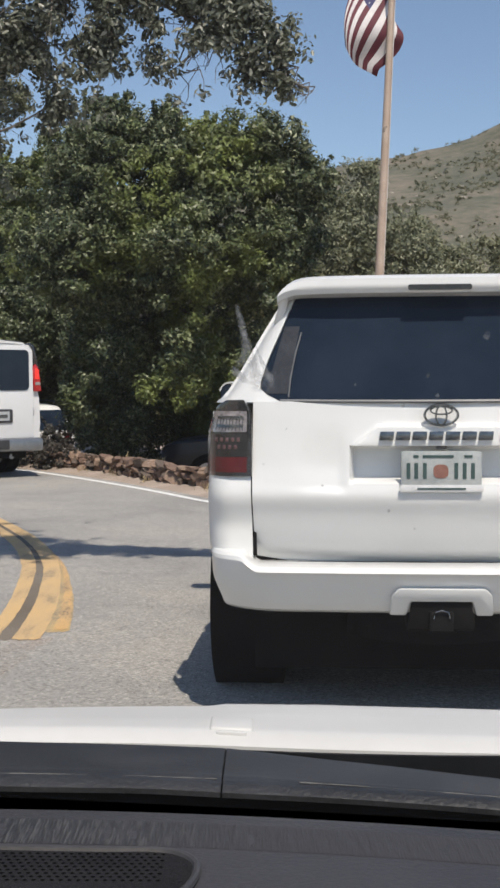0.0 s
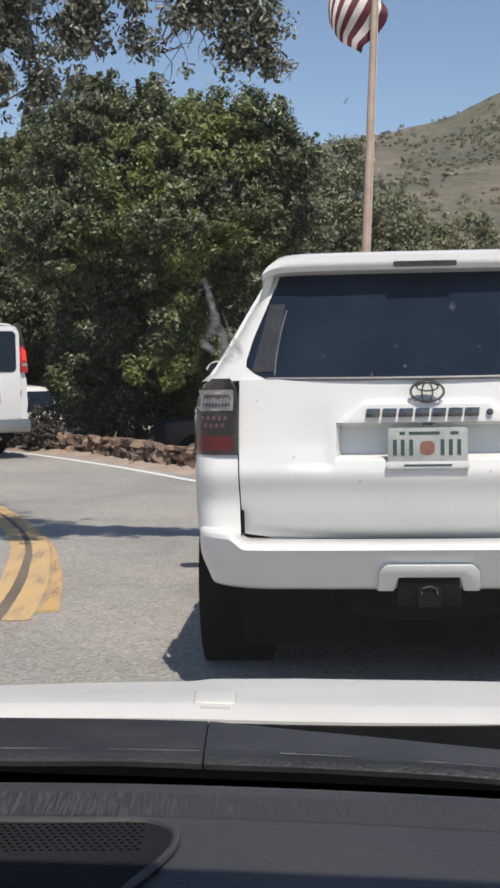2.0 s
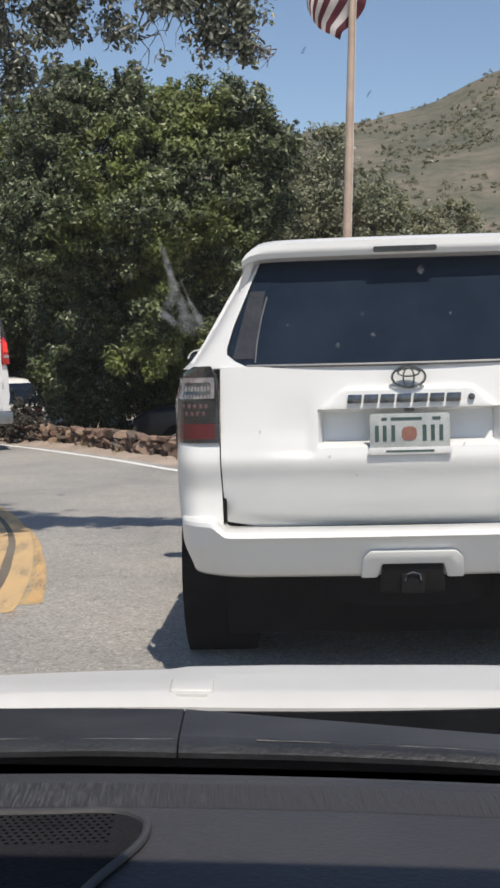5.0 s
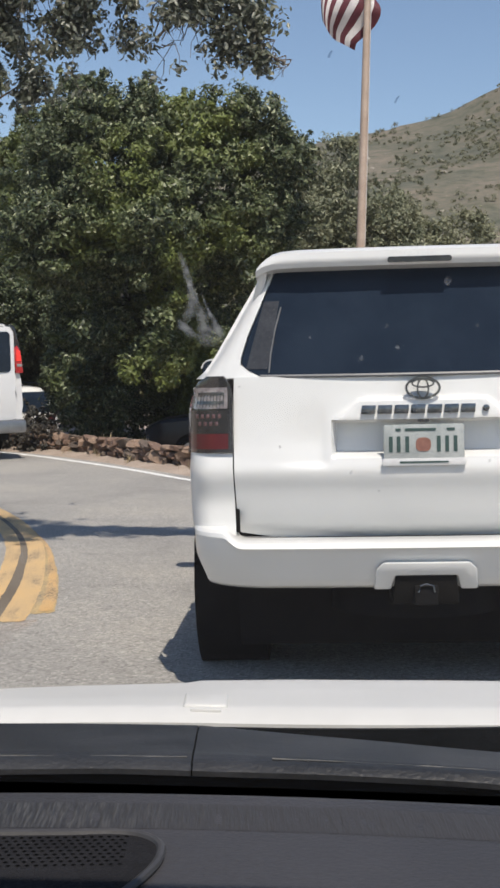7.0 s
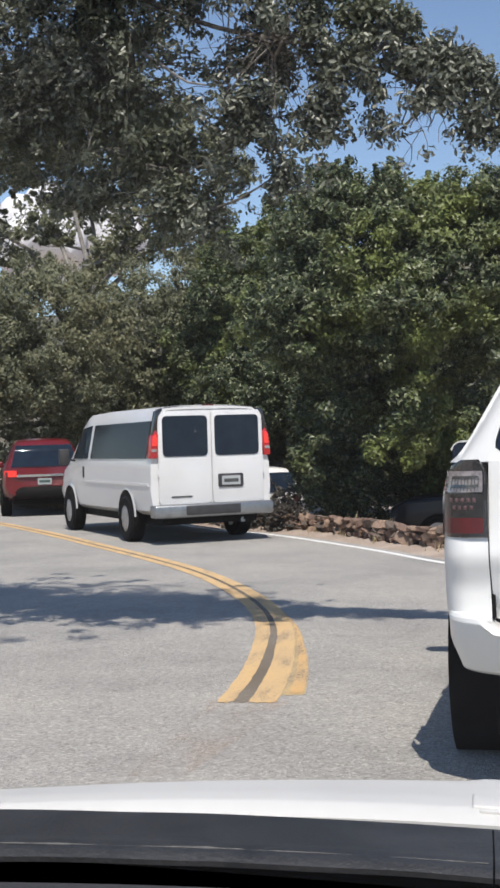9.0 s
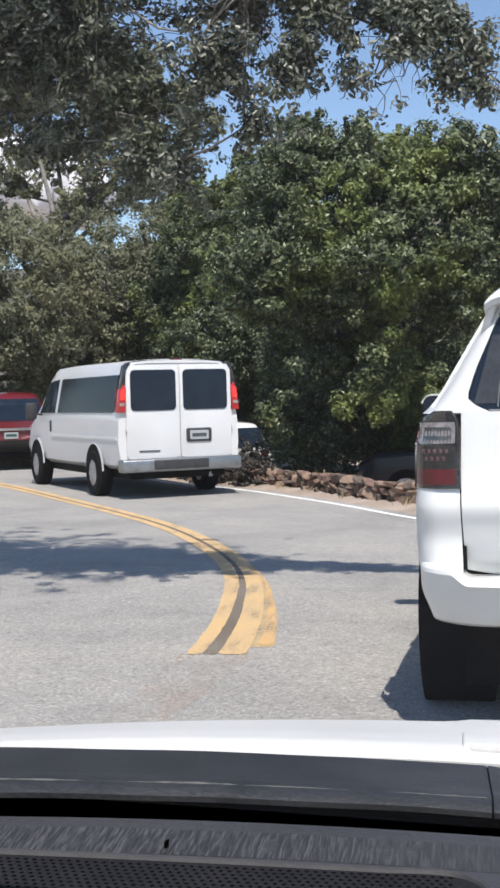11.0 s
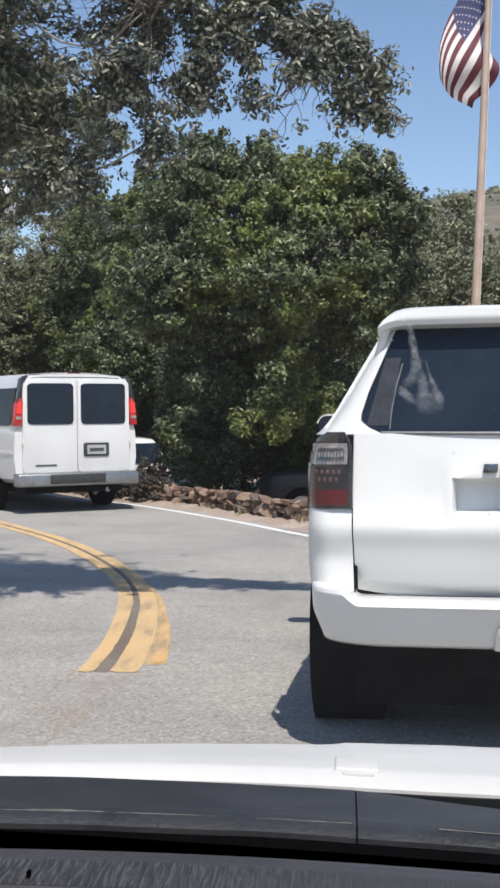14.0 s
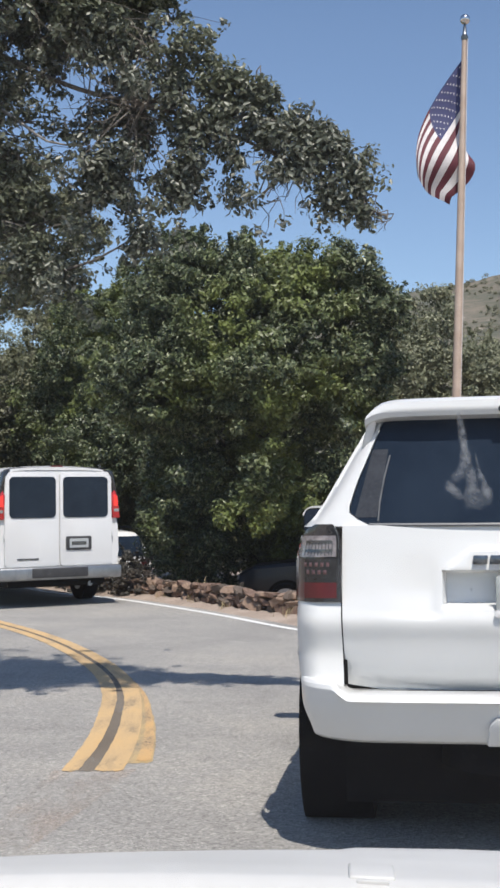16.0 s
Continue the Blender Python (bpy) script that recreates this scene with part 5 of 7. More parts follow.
# ---- white passenger van further on ----
VAN = [
    (0.02, 0.50, 0.96, 1.0, 1.24, 0.985, 2.12, 0.80), (0.25, 0.46, 0.97, 1.005, 1.24, 0.995, 2.15, 0.82), (2.5, 0.44, 0.97, 1.005, 1.24, 0.995, 2.16, 0.83), (3.9, 0.44, 0.97, 1.005, 1.23, 0.99, 2.14, 0.82),
    (4.35, 0.44, 0.96, 1.0, 1.21, 0.98, 1.98, 0.80), (4.85, 0.46, 0.95, 0.99, 1.17, 0.97, 1.42, 0.90), (5.35, 0.48, 0.93, 0.97, 1.10, 0.93, 1.20, 0.86), (5.65, 0.52, 0.88, 0.92, 0.95, 0.88, 1.02, 0.82)]


def rear_pane(outline, y0, y1, lean=0.0):
    """A flat pane or trim on an upright rear face."""
    return prism(outline, lambda u, v, d: (u, d + lean * (v - 1.18), v), y0, y1)


def passenger_van(m):
    van = base("passenger_van", "white long passenger van with dark windows, stopped on the road", "van", m)
    part("body", shell(VAN, 0.15), "van_paint", van)
    put = lambda u, v, d: (u, d, v)
    for s in (-1, 1):
        door = part("rear_door", prism(rounded(min(s * 0.012, s * 0.87), max(s * 0.012, s * 0.87), 0.62, 2.06, 0.06), put, -0.02, 0.03, 0.008), "van_paint", van)
        part("rear_window", prism(rounded(min(s * 0.06, s * 0.80), max(s * 0.06, s * 0.80), 1.36, 1.985, 0.07), put, -0.032, 0.0), "dark_glass", door)
        part("hinge", box(s * 0.875 - 0.012, s * 0.875 + 0.012, -0.035, 0.0, 1.05, 1.13, 0.004), "van_paint", door)
        lamp = part("tail_lamp", prism([(s * 0.885, 1.34), (s * 1.005, 1.34), (s * 0.97, 1.68), (s * 0.91, 1.78), (s * 0.865, 1.70)], put, -0.035, 0.16, 0.012), "van_red", van, "lit red tail lamp")
        part("lit_lens", prism([(s * 0.895, 1.53), (s * 0.97, 1.53), (s * 0.955, 1.68), (s * 0.90, 1.71)], put, -0.042, -0.03), "lit_lens", lamp)
        part("clear_lens", prism([(s * 0.90, 1.44), (s * 0.985, 1.44), (s * 0.98, 1.485), (s * 0.90, 1.485)], put, -0.042, -0.03), "clear_lens", lamp)
        part("pillar_trim", prism([(s * 0.885, 1.76), (s * 0.965, 1.70), (s * 0.885, 2.06), (s * 0.82, 2.09), (s * 0.80, 2.07), (s * 0.86, 1.98)], put, -0.03, 0.12, 0.004), "lens_black", van, "black corner trim")
        # flank windows, trim and wheels
        for y0, y1, t0, t1 in ((0.26, 3.36, 0.30, 3.36),):
            part("side_window", side_panel(VAN, s, ([(y0, 1.34), (y1, 1.34)], [(t0, 1.92), (t1, 1.92)]), 0.014), "van_glass", van)
        part("front_door_window", side_panel(VAN, s, ([(3.56, 1.34), (4.62, 1.33)], [(3.56, 1.92), (4.28, 1.87)]), 0.014), "dark_glass", van)
        part("body_moulding", side_panel(VAN, s, ([(0.1, 0.915), (3.7, 0.915)], [(0.1, 0.955), (3.7, 0.955)]), 0.016, 0.03, 20, 1), "van_paint", van)
        part("door_handle", box(s * 1.0 - 0.02, s * 1.0 + 0.03, 3.72, 3.78, 1.0, 1.2, 0.01), "black_plastic", van)
        for yc in (1.25, 4.72):
            well = bmesh.new()
            bmesh.ops.create_cone(well, cap_ends=True, segments=26, radius1=0.42, radius2=0.42, depth=0.2, matrix=Matrix.Translation((s * 0.915, yc, 0.42)) @ pose(0, 0, 0, 0, 90, 0))
            part("wheel_well", well, "underbody", van)
            arch = bmesh.new()
            rows = []
            for k in range(15):
                a = math.pi * (0.0 + k / 14)
                rows.append([arch.verts.new((s * x, yc + r * math.cos(a), 0.42 + r * math.sin(a))) for x, r in ((0.98, 0.42), (1.012, 0.425), (1.012, 0.435), (0.998, 0.48))])
            for r0, r1 in zip(rows, rows[1:]):
                for j in range(3):
                    arch.faces.new((r0[j], r0[j + 1], r1[j + 1], r1[j]))
            part("wheel_arch", arch, "van_paint", van)
            w = base("wheel", "", "")
            w.parent = van
            wheel(w, s * 0.918, yc, 0.375, 0.245, 0.21, 8)
        mir = part("door_mirror", box(s * 1.18 - 0.1, s * 1.18 + 0.1, 4.35, 4.45, 1.22, 1.52, 0.03), "black_plastic", van)
        part("mirror_arm", tube([(s * 0.97, 4.42, 1.3), (s * 1.1, 4.4, 1.32)], 0.02), "black_plastic", mir)
    part("roof_lamp", prism(rounded(-0.09, 0.09, 2.115, 2.16, 0.015), lambda u, v, d: (u, d, v), 0.06, 0.14), "red_lens", van, "red high brake lamp")
    part("roof_edge", sheet(lambda u, v: ((2 * u - 1) * 0.84, 0.01 + 0.12 * v, 2.08 + 0.06 * v - 0.05 * abs(2 * u - 1) ** 6), 24, 2, lambda u, v: ((2 * u - 1) * 0.8, 0.14, 2.04)), "black_plastic", van, "dark strip over the rear doors")
    bump = part("rear_bumper", box(-0.99, 0.99, -0.13, 0.12, 0.42, 0.62, 0.035, 3), "dull_chrome", van, "dull chrome rear bumper")
    part("bumper_step", box(-0.48, 0.42, -0.145, -0.05, 0.455, 0.60, 0.01), "black_plastic", bump)
    frame_ = part("plate_frame", prism(rounded(0.10, 0.52, 0.86, 1.07, 0.03), put, -0.04, -0.01, 0.004), "black_plastic", van)
    part("number_plate", prism(rounded(0.155, 0.465, 0.895, 1.035, 0.012), put, -0.046, -0.036), "silver_paint", frame_)
    part("plate_bar", prism(rounded(0.19, 0.43, 0.935, 0.99, 0.01), put, -0.05, -0.044), "badge", frame_)
    part("badge_bar", prism(rounded(-0.68, -0.34, 0.725, 0.75, 0.008), put, -0.03, -0.01), "badge", van)
    part("chassis", box(-0.8, 0.8, 0.1, 5.3, 0.30, 0.52, 0.03), "underbody", van)
    part("rear_axle", tube([(-0.85, 1.25, 0.37), (0, 1.25, 0.36), (0.85, 1.25, 0.37)], [0.05, 0.11, 0.05], 10), "underbody", van)
    part("muffler", tube([(0.5, 0.9, 0.34), (0.55, 0.1, 0.33)], 0.04, 10), "dull_chrome", van)
    return van


passenger_van(on_ground(-4.18, 18.95, 34))


# ---- other cars ----
WAGON = [
    (0.0, 0.50, 0.80, 0.87, 0.98, 0.85, 1.12, 0.74), (0.10, 0.42, 0.86, 0.92, 1.06, 0.90, 1.52, 0.66), (0.35, 0.38, 0.89, 0.95, 1.08, 0.92, 1.72, 0.64), (1.2, 0.36, 0.90, 0.96, 1.08, 0.93, 1.77, 0.66), (2.4, 0.36, 0.90, 0.955, 1.06, 0.92, 1.76, 0.67),
    (3.0, 0.36, 0.90, 0.95, 1.05, 0.91, 1.62, 0.66), (3.5, 0.38, 0.89, 0.95, 1.04, 0.90, 1.14, 0.80), (4.4, 0.42, 0.86, 0.91, 0.96, 0.84, 1.03, 0.76), (4.7, 0.46, 0.78, 0.82, 0.82, 0.76, 0.90, 0.66)]
SALOON = [
    (0.0, 0.42, 0.76, 0.82, 0.88, 0.80, 0.98, 0.70), (0.15, 0.34, 0.82, 0.88, 0.92, 0.86, 1.03, 0.74), (0.75, 0.28, 0.86, 0.90, 0.94, 0.87, 1.10, 0.72), (1.4, 0.26, 0.87, 0.91, 0.94, 0.87, 1.40, 0.60), (2.2, 0.26, 0.87, 0.91, 0.93, 0.87, 1.45, 0.60), (2.9, 0.26, 0.87, 0.91, 0.92, 0.86, 1.32, 0.62),
    (3.5, 0.28, 0.86, 0.90, 0.91, 0.85, 0.98, 0.74), (4.3, 0.32, 0.82, 0.87, 0.82, 0.80, 0.88, 0.70), (4.55, 0.36, 0.74, 0.78, 0.66, 0.70, 0.74, 0.62)]


def parked_car(name, label, stations, paint, m, lamps=True, two_tone=False, rack=False, group="parked cars"):
    """A wagon or saloon with glass, lamps, plate, bumper and wheels."""
    car = base(name, label, "car", m, group)
    part("body", shell(stations, 0.12), paint, car)
    wagon = stations is WAGON
    belt, top = (1.10, 1.60) if wagon else (0.97, 1.32)
    def pane_at(u, v, back=0.0):
        z = belt + 0.03 + (top - belt - 0.02) * v if wagon else 1.135 + 0.235 * v
        y = float(np.interp(z, [1.0, 1.12, 1.52, 1.72], [0.0, 0.0, 0.10, 0.35])) - 0.025 if wagon else 0.75 + (z - 1.10) / 0.4615 - 0.03
        return ((2 * u - 1) * (0.74 - 0.12 * v), y + 0.02 * abs(2 * u - 1) ** 2 + back, z)
    part("rear_window", sheet(pane_at, 16, 6, lambda u, v: pane_at(u, v, 0.05)), "dark_glass", car)
    def windscreen(u, v, back=0.0):
        (ya, za), (yb, zb) = ((3.46, 1.20), (3.02, 1.60)) if wagon else ((3.42, 1.04), (2.94, 1.31))
        return ((2 * u - 1) * (0.76 - 0.14 * v), ya + (yb - ya) * v + 0.03 - 0.04 * abs(2 * u - 1) ** 2 - back, za + (zb - za) * v + 0.012)
    part("windscreen", sheet(windscreen, 12, 6, lambda u, v: windscreen(u, v, 0.05)), "dark_glass", car)
    for s in (-1, 1):
        spans = ((0.62, 1.25, 0.75, 1.25), (1.33, 2.12, 1.33, 2.12), (2.2, 3.05, 2.2, 2.75)) if wagon else ((1.15, 1.95, 1.4, 1.95), (2.03, 3.1, 2.03, 2.7))
        for y0, y1, t0, t1 in spans:
            part("side_window", side_panel(stations, s, ([(y0, belt + 0.02), (y1, belt + 0.01)], [(t0, top), (t1, top)])), "dark_glass", car)
        zl = 0.98 if wagon else 0.84
        part("tail_lamp", sheet(lambda u, v: (s * (0.62 + 0.27 * u), 0.0 - 0.02 + 0.22 * max(0, u - 0.4) ** 1.5 - 0.02, zl - 0.07 + 0.14 * v), 8, 3, lambda u, v: (s * (0.62 + 0.24 * u), 0.2, zl - 0.07 + 0.14 * v)), "lit_lens" if lamps else "red_lens", car, "red tail lamp")
        for yc in (0.95, 3.75):
            well = bmesh.new()
            bmesh.ops.create_cone(well, cap_ends=True, segments=26, radius1=0.40, radius2=0.40, depth=0.2, matrix=Matrix.Translation((s * (0.87 if wagon else 0.82), yc, 0.37)) @ pose(0, 0, 0, 0, 90, 0))
            part("wheel_well", well, "underbody", car)
            w = base("wheel", "", "")
            w.parent = car
            wheel(w, s * (0.868 if wagon else 0.815), yc, 0.36 if wagon else 0.32, 0.25, 0.24 if wagon else 0.2)
        part("door_mirror", box(s * 1.0 - 0.1, s * 1.0 + 0.1, 2.95, 3.08, belt - 0.02, belt + 0.14, 0.04, 3), paint, car)
        if rack:
            part("roof_rail", tube([(s * 0.6, 0.7, 1.76), (s * 0.6, 0.8, 1.82), (s * 0.62, 2.4, 1.82), (s * 0.62, 2.5, 1.76)], 0.02), "black_plastic", car)
    flat = lambda u, v, d: (u, d, v)
    part("rear_bumper", sheet(lambda u, v: ((2 * u - 1) * 0.88, -0.07 + 0.05 * abs(2 * v - 1) ** 2 + 0.22 * abs(2 * u - 1) ** 4, 0.42 + 0.26 * v), 24, 5, lambda u, v: ((2 * u - 1) * 0.85, 0.3, 0.44 + 0.22 * v)), "underbody" if two_tone else paint, car)
    if two_tone:
        part("garnish", prism(rounded(-0.62, 0.62, 0.90, 0.955, 0.02), flat, -0.06, 0.02), "chrome", car, "chrome bar across the tailgate")
    plate = part("number_plate", prism(rounded(-0.155, 0.155, 0.72, 0.86, 0.012), flat, -0.045, 0.05), "plate_white", car)
    part("plate_bar", prism(rounded(-0.12, 0.12, 0.765, 0.82, 0.01), flat, -0.05, -0.04), "plate_green", plate)
    part("chassis", box(-0.72, 0.72, 0.2, 4.2, 0.26, 0.5, 0.03), "underbody", car)
    return car


parked_car("red_wagon", "red off-road wagon with a chrome bar, stopped on the road", WAGON, "red_paint", on_ground(-9.8, 26.8, 22), True, True, group="")
lot = lambda x, y, h, low=0.85: on_ground(x, y, h, low)
parked_car("white_wagon_car", "white wagon parked behind the stone wall", WAGON, "white_paint", lot(-5.2, 30.0, 26), False, rack=True)
parked_car("white_wagon_car", "white wagon parked farther back in the car park", WAGON, "white_paint", lot(-8.3, 34.6, 26), False)
parked_car("silver_saloon", "silver-grey saloon parked behind the stone wall", SALOON, "silver_paint", lot(-7.0, 27.6, 24, 0.82), True)
parked_car("black_wagon_car", "black wagon parked in the shade of the oak", WAGON, "black_paint", lot(2.9, 25.2, 86, 0.74), False)


# ---- low stone wall ----
wall_thing = base("stone_wall", "low dry-laid wall of brown and tan field stones", "wall", kind="structure")


def wall_top(k):
    x, y = WALL[k]
    return height(x, y) + float(np.interp(y, [14, 17.2, 19.5, 21, 24, 32], [0.31, 0.28, 0.26, 0.24, 0.25, 0.26]))


core = bmesh.new()
tang = np.gradient(WALL, axis=0)
tang /= np.linalg.norm(tang, axis=1)[:, None]
front = np.stack([-tang[:, 1], tang[:, 0]], 1)
rows = []
for k in range(0, len(WALL), 2):
    f, p = front[k], WALL[k]
    top, bot = wall_top(k) - 0.05, height(*p) - 0.25
    rows.append([core.verts.new((*(p - f * 0.02), bot)), core.verts.new((*(p - f * 0.03), top)), core.verts.new((*(p - f * 0.30), top)), core.verts.new((*(p - f * 0.32), bot - 0.5))])
for r0, r1 in zip(rows, rows[1:]):
    for j in range(3):
        core.faces.new((r0[j], r0[j + 1], r1[j + 1], r1[j]))
part("core", core, "mortar", wall_thing)


def stone_mesh(seed):
    """A rough squarish stone, one unit across."""
    b = bmesh.new()
    bmesh.ops.create_cube(b, size=1)
    bmesh.ops.bevel(b, geom=b.edges[:], offset=0.2, segments=1, affect="EDGES")
    for v in b.verts:
        v.co += noise.noise_vector(v.co * 1.5 + Vector((seed * 7.3, seed, 0))) * 0.22
    me = bpy.data.meshes.new("stone")
    b.to_mesh(me)
    b.free()
    return me


stones = []
for k in range(14):
    me = stone_mesh(k + 1)
    me.materials.append(M[("stone", "stone_tan", "stone_dark", "stone", "stone_dark")[k % 5]])
    stones.append(me)
rng = random.Random(4)
seg = np.r_[0, np.cumsum(np.linalg.norm(np.diff(WALL, axis=0), axis=1))]
made = 0
for course in range(3):
    s = 0.4 + 0.1 * course
    while s < seg[-1] - 5 and made < 290:
        w = rng.choice((0.10, 0.14, 0.18, 0.24, 0.34)) * rng.uniform(0.8, 1.15)
        k = int(np.searchsorted(seg, s + w / 2))
        p, f, t = WALL[k], front[k], tang[k]
        bot = height(*p)
        hgt = wall_top(k) - bot
        lo, hi = ((-0.03, 0.40), (0.36, 0.72), (0.70, 1.04))[course]
        lo, hi = lo + rng.uniform(-0.08, 0.06), hi + rng.uniform(-0.14, 0.10)
        ob = new("stone", rng.choice(stones))
        out = rng.uniform(-0.02, 0.05) - 0.05
        c = p + f * out
        ob.matrix_basis = Matrix.LocRotScale((c[0], c[1], bot + hgt * (lo + hi) / 2), Euler((rng.uniform(-0.2, 0.2), rng.uniform(-0.35, 0.35), math.atan2(t[1], t[0]) + rng.uniform(-0.15, 0.15))), Vector((w * 1.06, rng.uniform(0.22, 0.3), hgt * (hi - lo) * 1.12)))
        ob.parent = wall_thing
        made += 1
        s += w * rng.uniform(0.98, 1.06)


# dry grass along the wall
def blades(name, spots, size, material, label, category, seed, parent=None):
    rg = np.random.default_rng(seed)
    v = []
    for x, y, z, n in spots:
        for _ in range(n):
            a, l = rg.uniform(0, 6.28), size * rg.uniform(0.4, 1.2)
            o = rg.normal(size=2) * 0.06
            tip = np.array([math.cos(a), math.sin(a)]) * l * rg.uniform(0.1, 0.6)
            sd = np.array([-math.sin(a), math.cos(a)]) * 0.006
            q = np.array([x, y]) + o
            v += [(*(q - sd), z), (*(q + sd), z), (*(q + tip * 0.5 + sd * 0.7), z + l * 0.6), (*(q + tip), z + l)]
    return tagged(raw_mesh(name, v, 4, np.arange(len(v)), material, parent), label, category, kind="stuff")


rg = np.random.default_rng(8)
spots = []
for k in range(25, len(WALL) - 60, 3):
    p, f = WALL[k], front[k]
    if rg.random() < 0.16:
        c = p + f * rg.uniform(0.05, 0.4)
        spots.append((c[0], c[1], height(*c) - 0.03, int(rg.integers(5, 16))))
    if rg.random() < 0.22:
        c = p - f * rg.uniform(0.05, 0.3)
        spots.append((c[0], c[1], wall_top(k) - 0.06, int(rg.integers(6, 16))))
blades("dry_grass", spots, 0.16, "dry_grass", "tufts of dry straw-coloured grass by the stone wall", "grass", 3)
pts, rad = lobes_clumps([(-3.9, 22.0, 0.05, 0.6, 0.3, 0.24), (-4.45, 22.4, 0.0, 0.5, 0.3, 0.22), (-3.4, 21.6, 0.2, 0.35, 0.3, 0.28), (-3.65, 22.5, 0.4, 0.3, 0.3, 0.3)], 230, 61, (0.06, 0.11))
shrub = base("low_shrub", "low shrub over the stone wall, shade put into its dark leaves", "shrub", Matrix.Translation((-3.8, 22.0, height(-3.8, 22.0))))
# leaf colour is near black to carry the shade over this stretch of wall
M["leaf_shade_dark"] = leaf_material("leaf_shade_dark", [(0.0, (0.018, 0.018, 0.014)), (1.0, (0.045, 0.042, 0.032))], (0.05, 0.035, 0.025), 1.5, 0.6, 0.05)
tagged(leaves("foliage", pts - np.array(shrub.matrix_basis.translation), rad, 60, 0.03, "leaf_shade_dark", shrub, 62, "tri"), kind="stuff")
part("stem", tube([(0, 0, -0.1), (0.05, 0, 0.2), (0.0, 0.05, 0.4)], [0.03, 0.02, 0.01]), "bark", shrub)


# ---- warning sign ----
def warning_sign():
    x, y, z = -6.24, 27.0, 1.72
    g = ground_height(x, y)
    sign = base("warning_sign", "yellow diamond warning sign on a dark post", "sign", Matrix.Translation((x, y, g)) @ pose(0, 0, 0, 0, 0, 12))
    h = z - g
    part("post", box(-0.03, 0.03, 0.01, 0.06, -0.2, h + 0.45, 0.006), "sign_black", sign)
    def diamond(r):
        pts = rounded(-r, r, -r, r, 0.05, 4)
        c = math.cos(radians(45))
        return [((u - v) * c, (u + v) * c + h) for u, v in pts]
    put = lambda u, v, d: (u, d, v)
    plate = part("sign_plate", prism(diamond(0.381), put, -0.004, 0.006), "sign_yellow", sign)
    part("border", prism(diamond(0.366), put, -0.006, -0.003), "sign_black", plate)
    part("sign_face", prism(diamond(0.354), put, -0.009, -0.005), "sign_yellow", plate)
    part("red_disc", prism([(0.10 * math.cos(a), h + 0.30 + 0.10 * math.sin(a)) for a in np.linspace(0, 6.283, 25)[:-1]], put, -0.012, -0.008), "sign_red", plate)
    part("symbol", prism([(-0.13, h - 0.24), (-0.06, h - 0.06), (-0.05, h + 0.05), (-0.10, h - 0.02), (-0.12, h + 0.03), (-0.02, h + 0.14), (0.03, h + 0.14), (0.11, h + 0.02), (0.04, h + 0.05), (0.04, h - 0.06), (0.10, h - 0.24), (0.05, h - 0.24), (0.0, h - 0.09), (-0.07, h - 0.24)], put, -0.012, -0.008), "sign_black", plate, "plain dark symbol")
    for zz, w in ((-0.20, 0.27), (-0.30, 0.17)):
        part("symbol_bar", box(-w, w, -0.0115, -0.008, h + zz - 0.012, h + zz + 0.012), "sign_black", plate)


warning_sign()


# ---- flagpole and flag ----
def flagpole():
    x, y = 1.86, 20.0
    g = ground_height(x, y)
    pole = base("flagpole", "tall tan painted flagpole with a ball on top", "flagpole", Matrix.Translation((x, y, g)))
    part("shaft", tube([(0, 0, -0.1), (0, 0, 3.0), (0, 0, 6.0), (0, 0, 9.3 - g)], [0.082, 0.078, 0.062, 0.042], 16), "pole_paint", pole)
    part("truck", tube([(0, 0, 9.28 - g), (0, 0, 9.34 - g), (0, 0, 9.38 - g), (0, 0, 9.55 - g)], [0.05, 0.06, 0.035, 0.02], 12), "badge", pole)
    ball = bmesh.new()
    bmesh.ops.create_uvsphere(ball, u_segments=20, v_segments=12, radius=0.085, matrix=Matrix.Translation((0, 0, 9.63 - g)))
    part("ball", ball, "chrome", pole)
    part("halyard", tube([(0.06, -0.03, 1.2), (0.065, -0.03, 5.0), (0.05, -0.03, 9.3 - g)], 0.006, 5), "flag_white", pole)


def cloth(u, v, off=0.0):
    """The flag hanging in folds: u along the fly, v down the hoist."""
    left = -0.95 * math.sin(u * 1.45) * (1 - 0.25 * u * u)
    right = 0.30 * math.sin(math.pi * min(1, u * 1.12)) ** 0.9
    k = v**2.2
    x = left * (1 - k) + right * k * (1 - 0.1 * u) - 0.16 * u * k
    z = -1.5 * v * (1 - 0.12 * u) - u * (1.95 - 0.85 * v)
    y = 0.14 + 0.12 * math.sin(5.0 * u + 2.4 * v) * (0.3 + u) + 0.05 * math.sin(11 * u * v + 1.0)
    return (x, y + off, z)


def flag():
    f = base("flag", "red and white striped flag with blue canton, hanging limp", "flag", Matrix.Translation((1.86, 20.0, 9.05)))
    for k in range(13):
        u0 = 0.42 if k < 7 else 0.0
        part("stripe", sheet(lambda u, v: cloth(u0 + (1 - u0) * u, (k + v) / 13), 26, 2), "flag_white" if k % 2 else "flag_red", f)
    part("canton", sheet(lambda u, v: cloth(0.42 * u, 7 / 13 * v), 16, 14), "flag_blue", f)
    stars = bmesh.new()
    for i in range(9):
        for j in range(11):
            if (i + j) % 2 == 0:
                u, v = 0.42 * (j + 1) / 12, 7 / 13 * (i + 1) / 10
                for off in (-0.006, 0.006):
                    stars.faces.new([stars.verts.new(cloth(u + a, v + b, off)) for a, b in ((-0.008, 0), (0, 0.014), (0.008, 0), (0, -0.014))])
    tagged(part("stars", stars, "flag_white", f), kind="stuff")


flagpole()
flag()


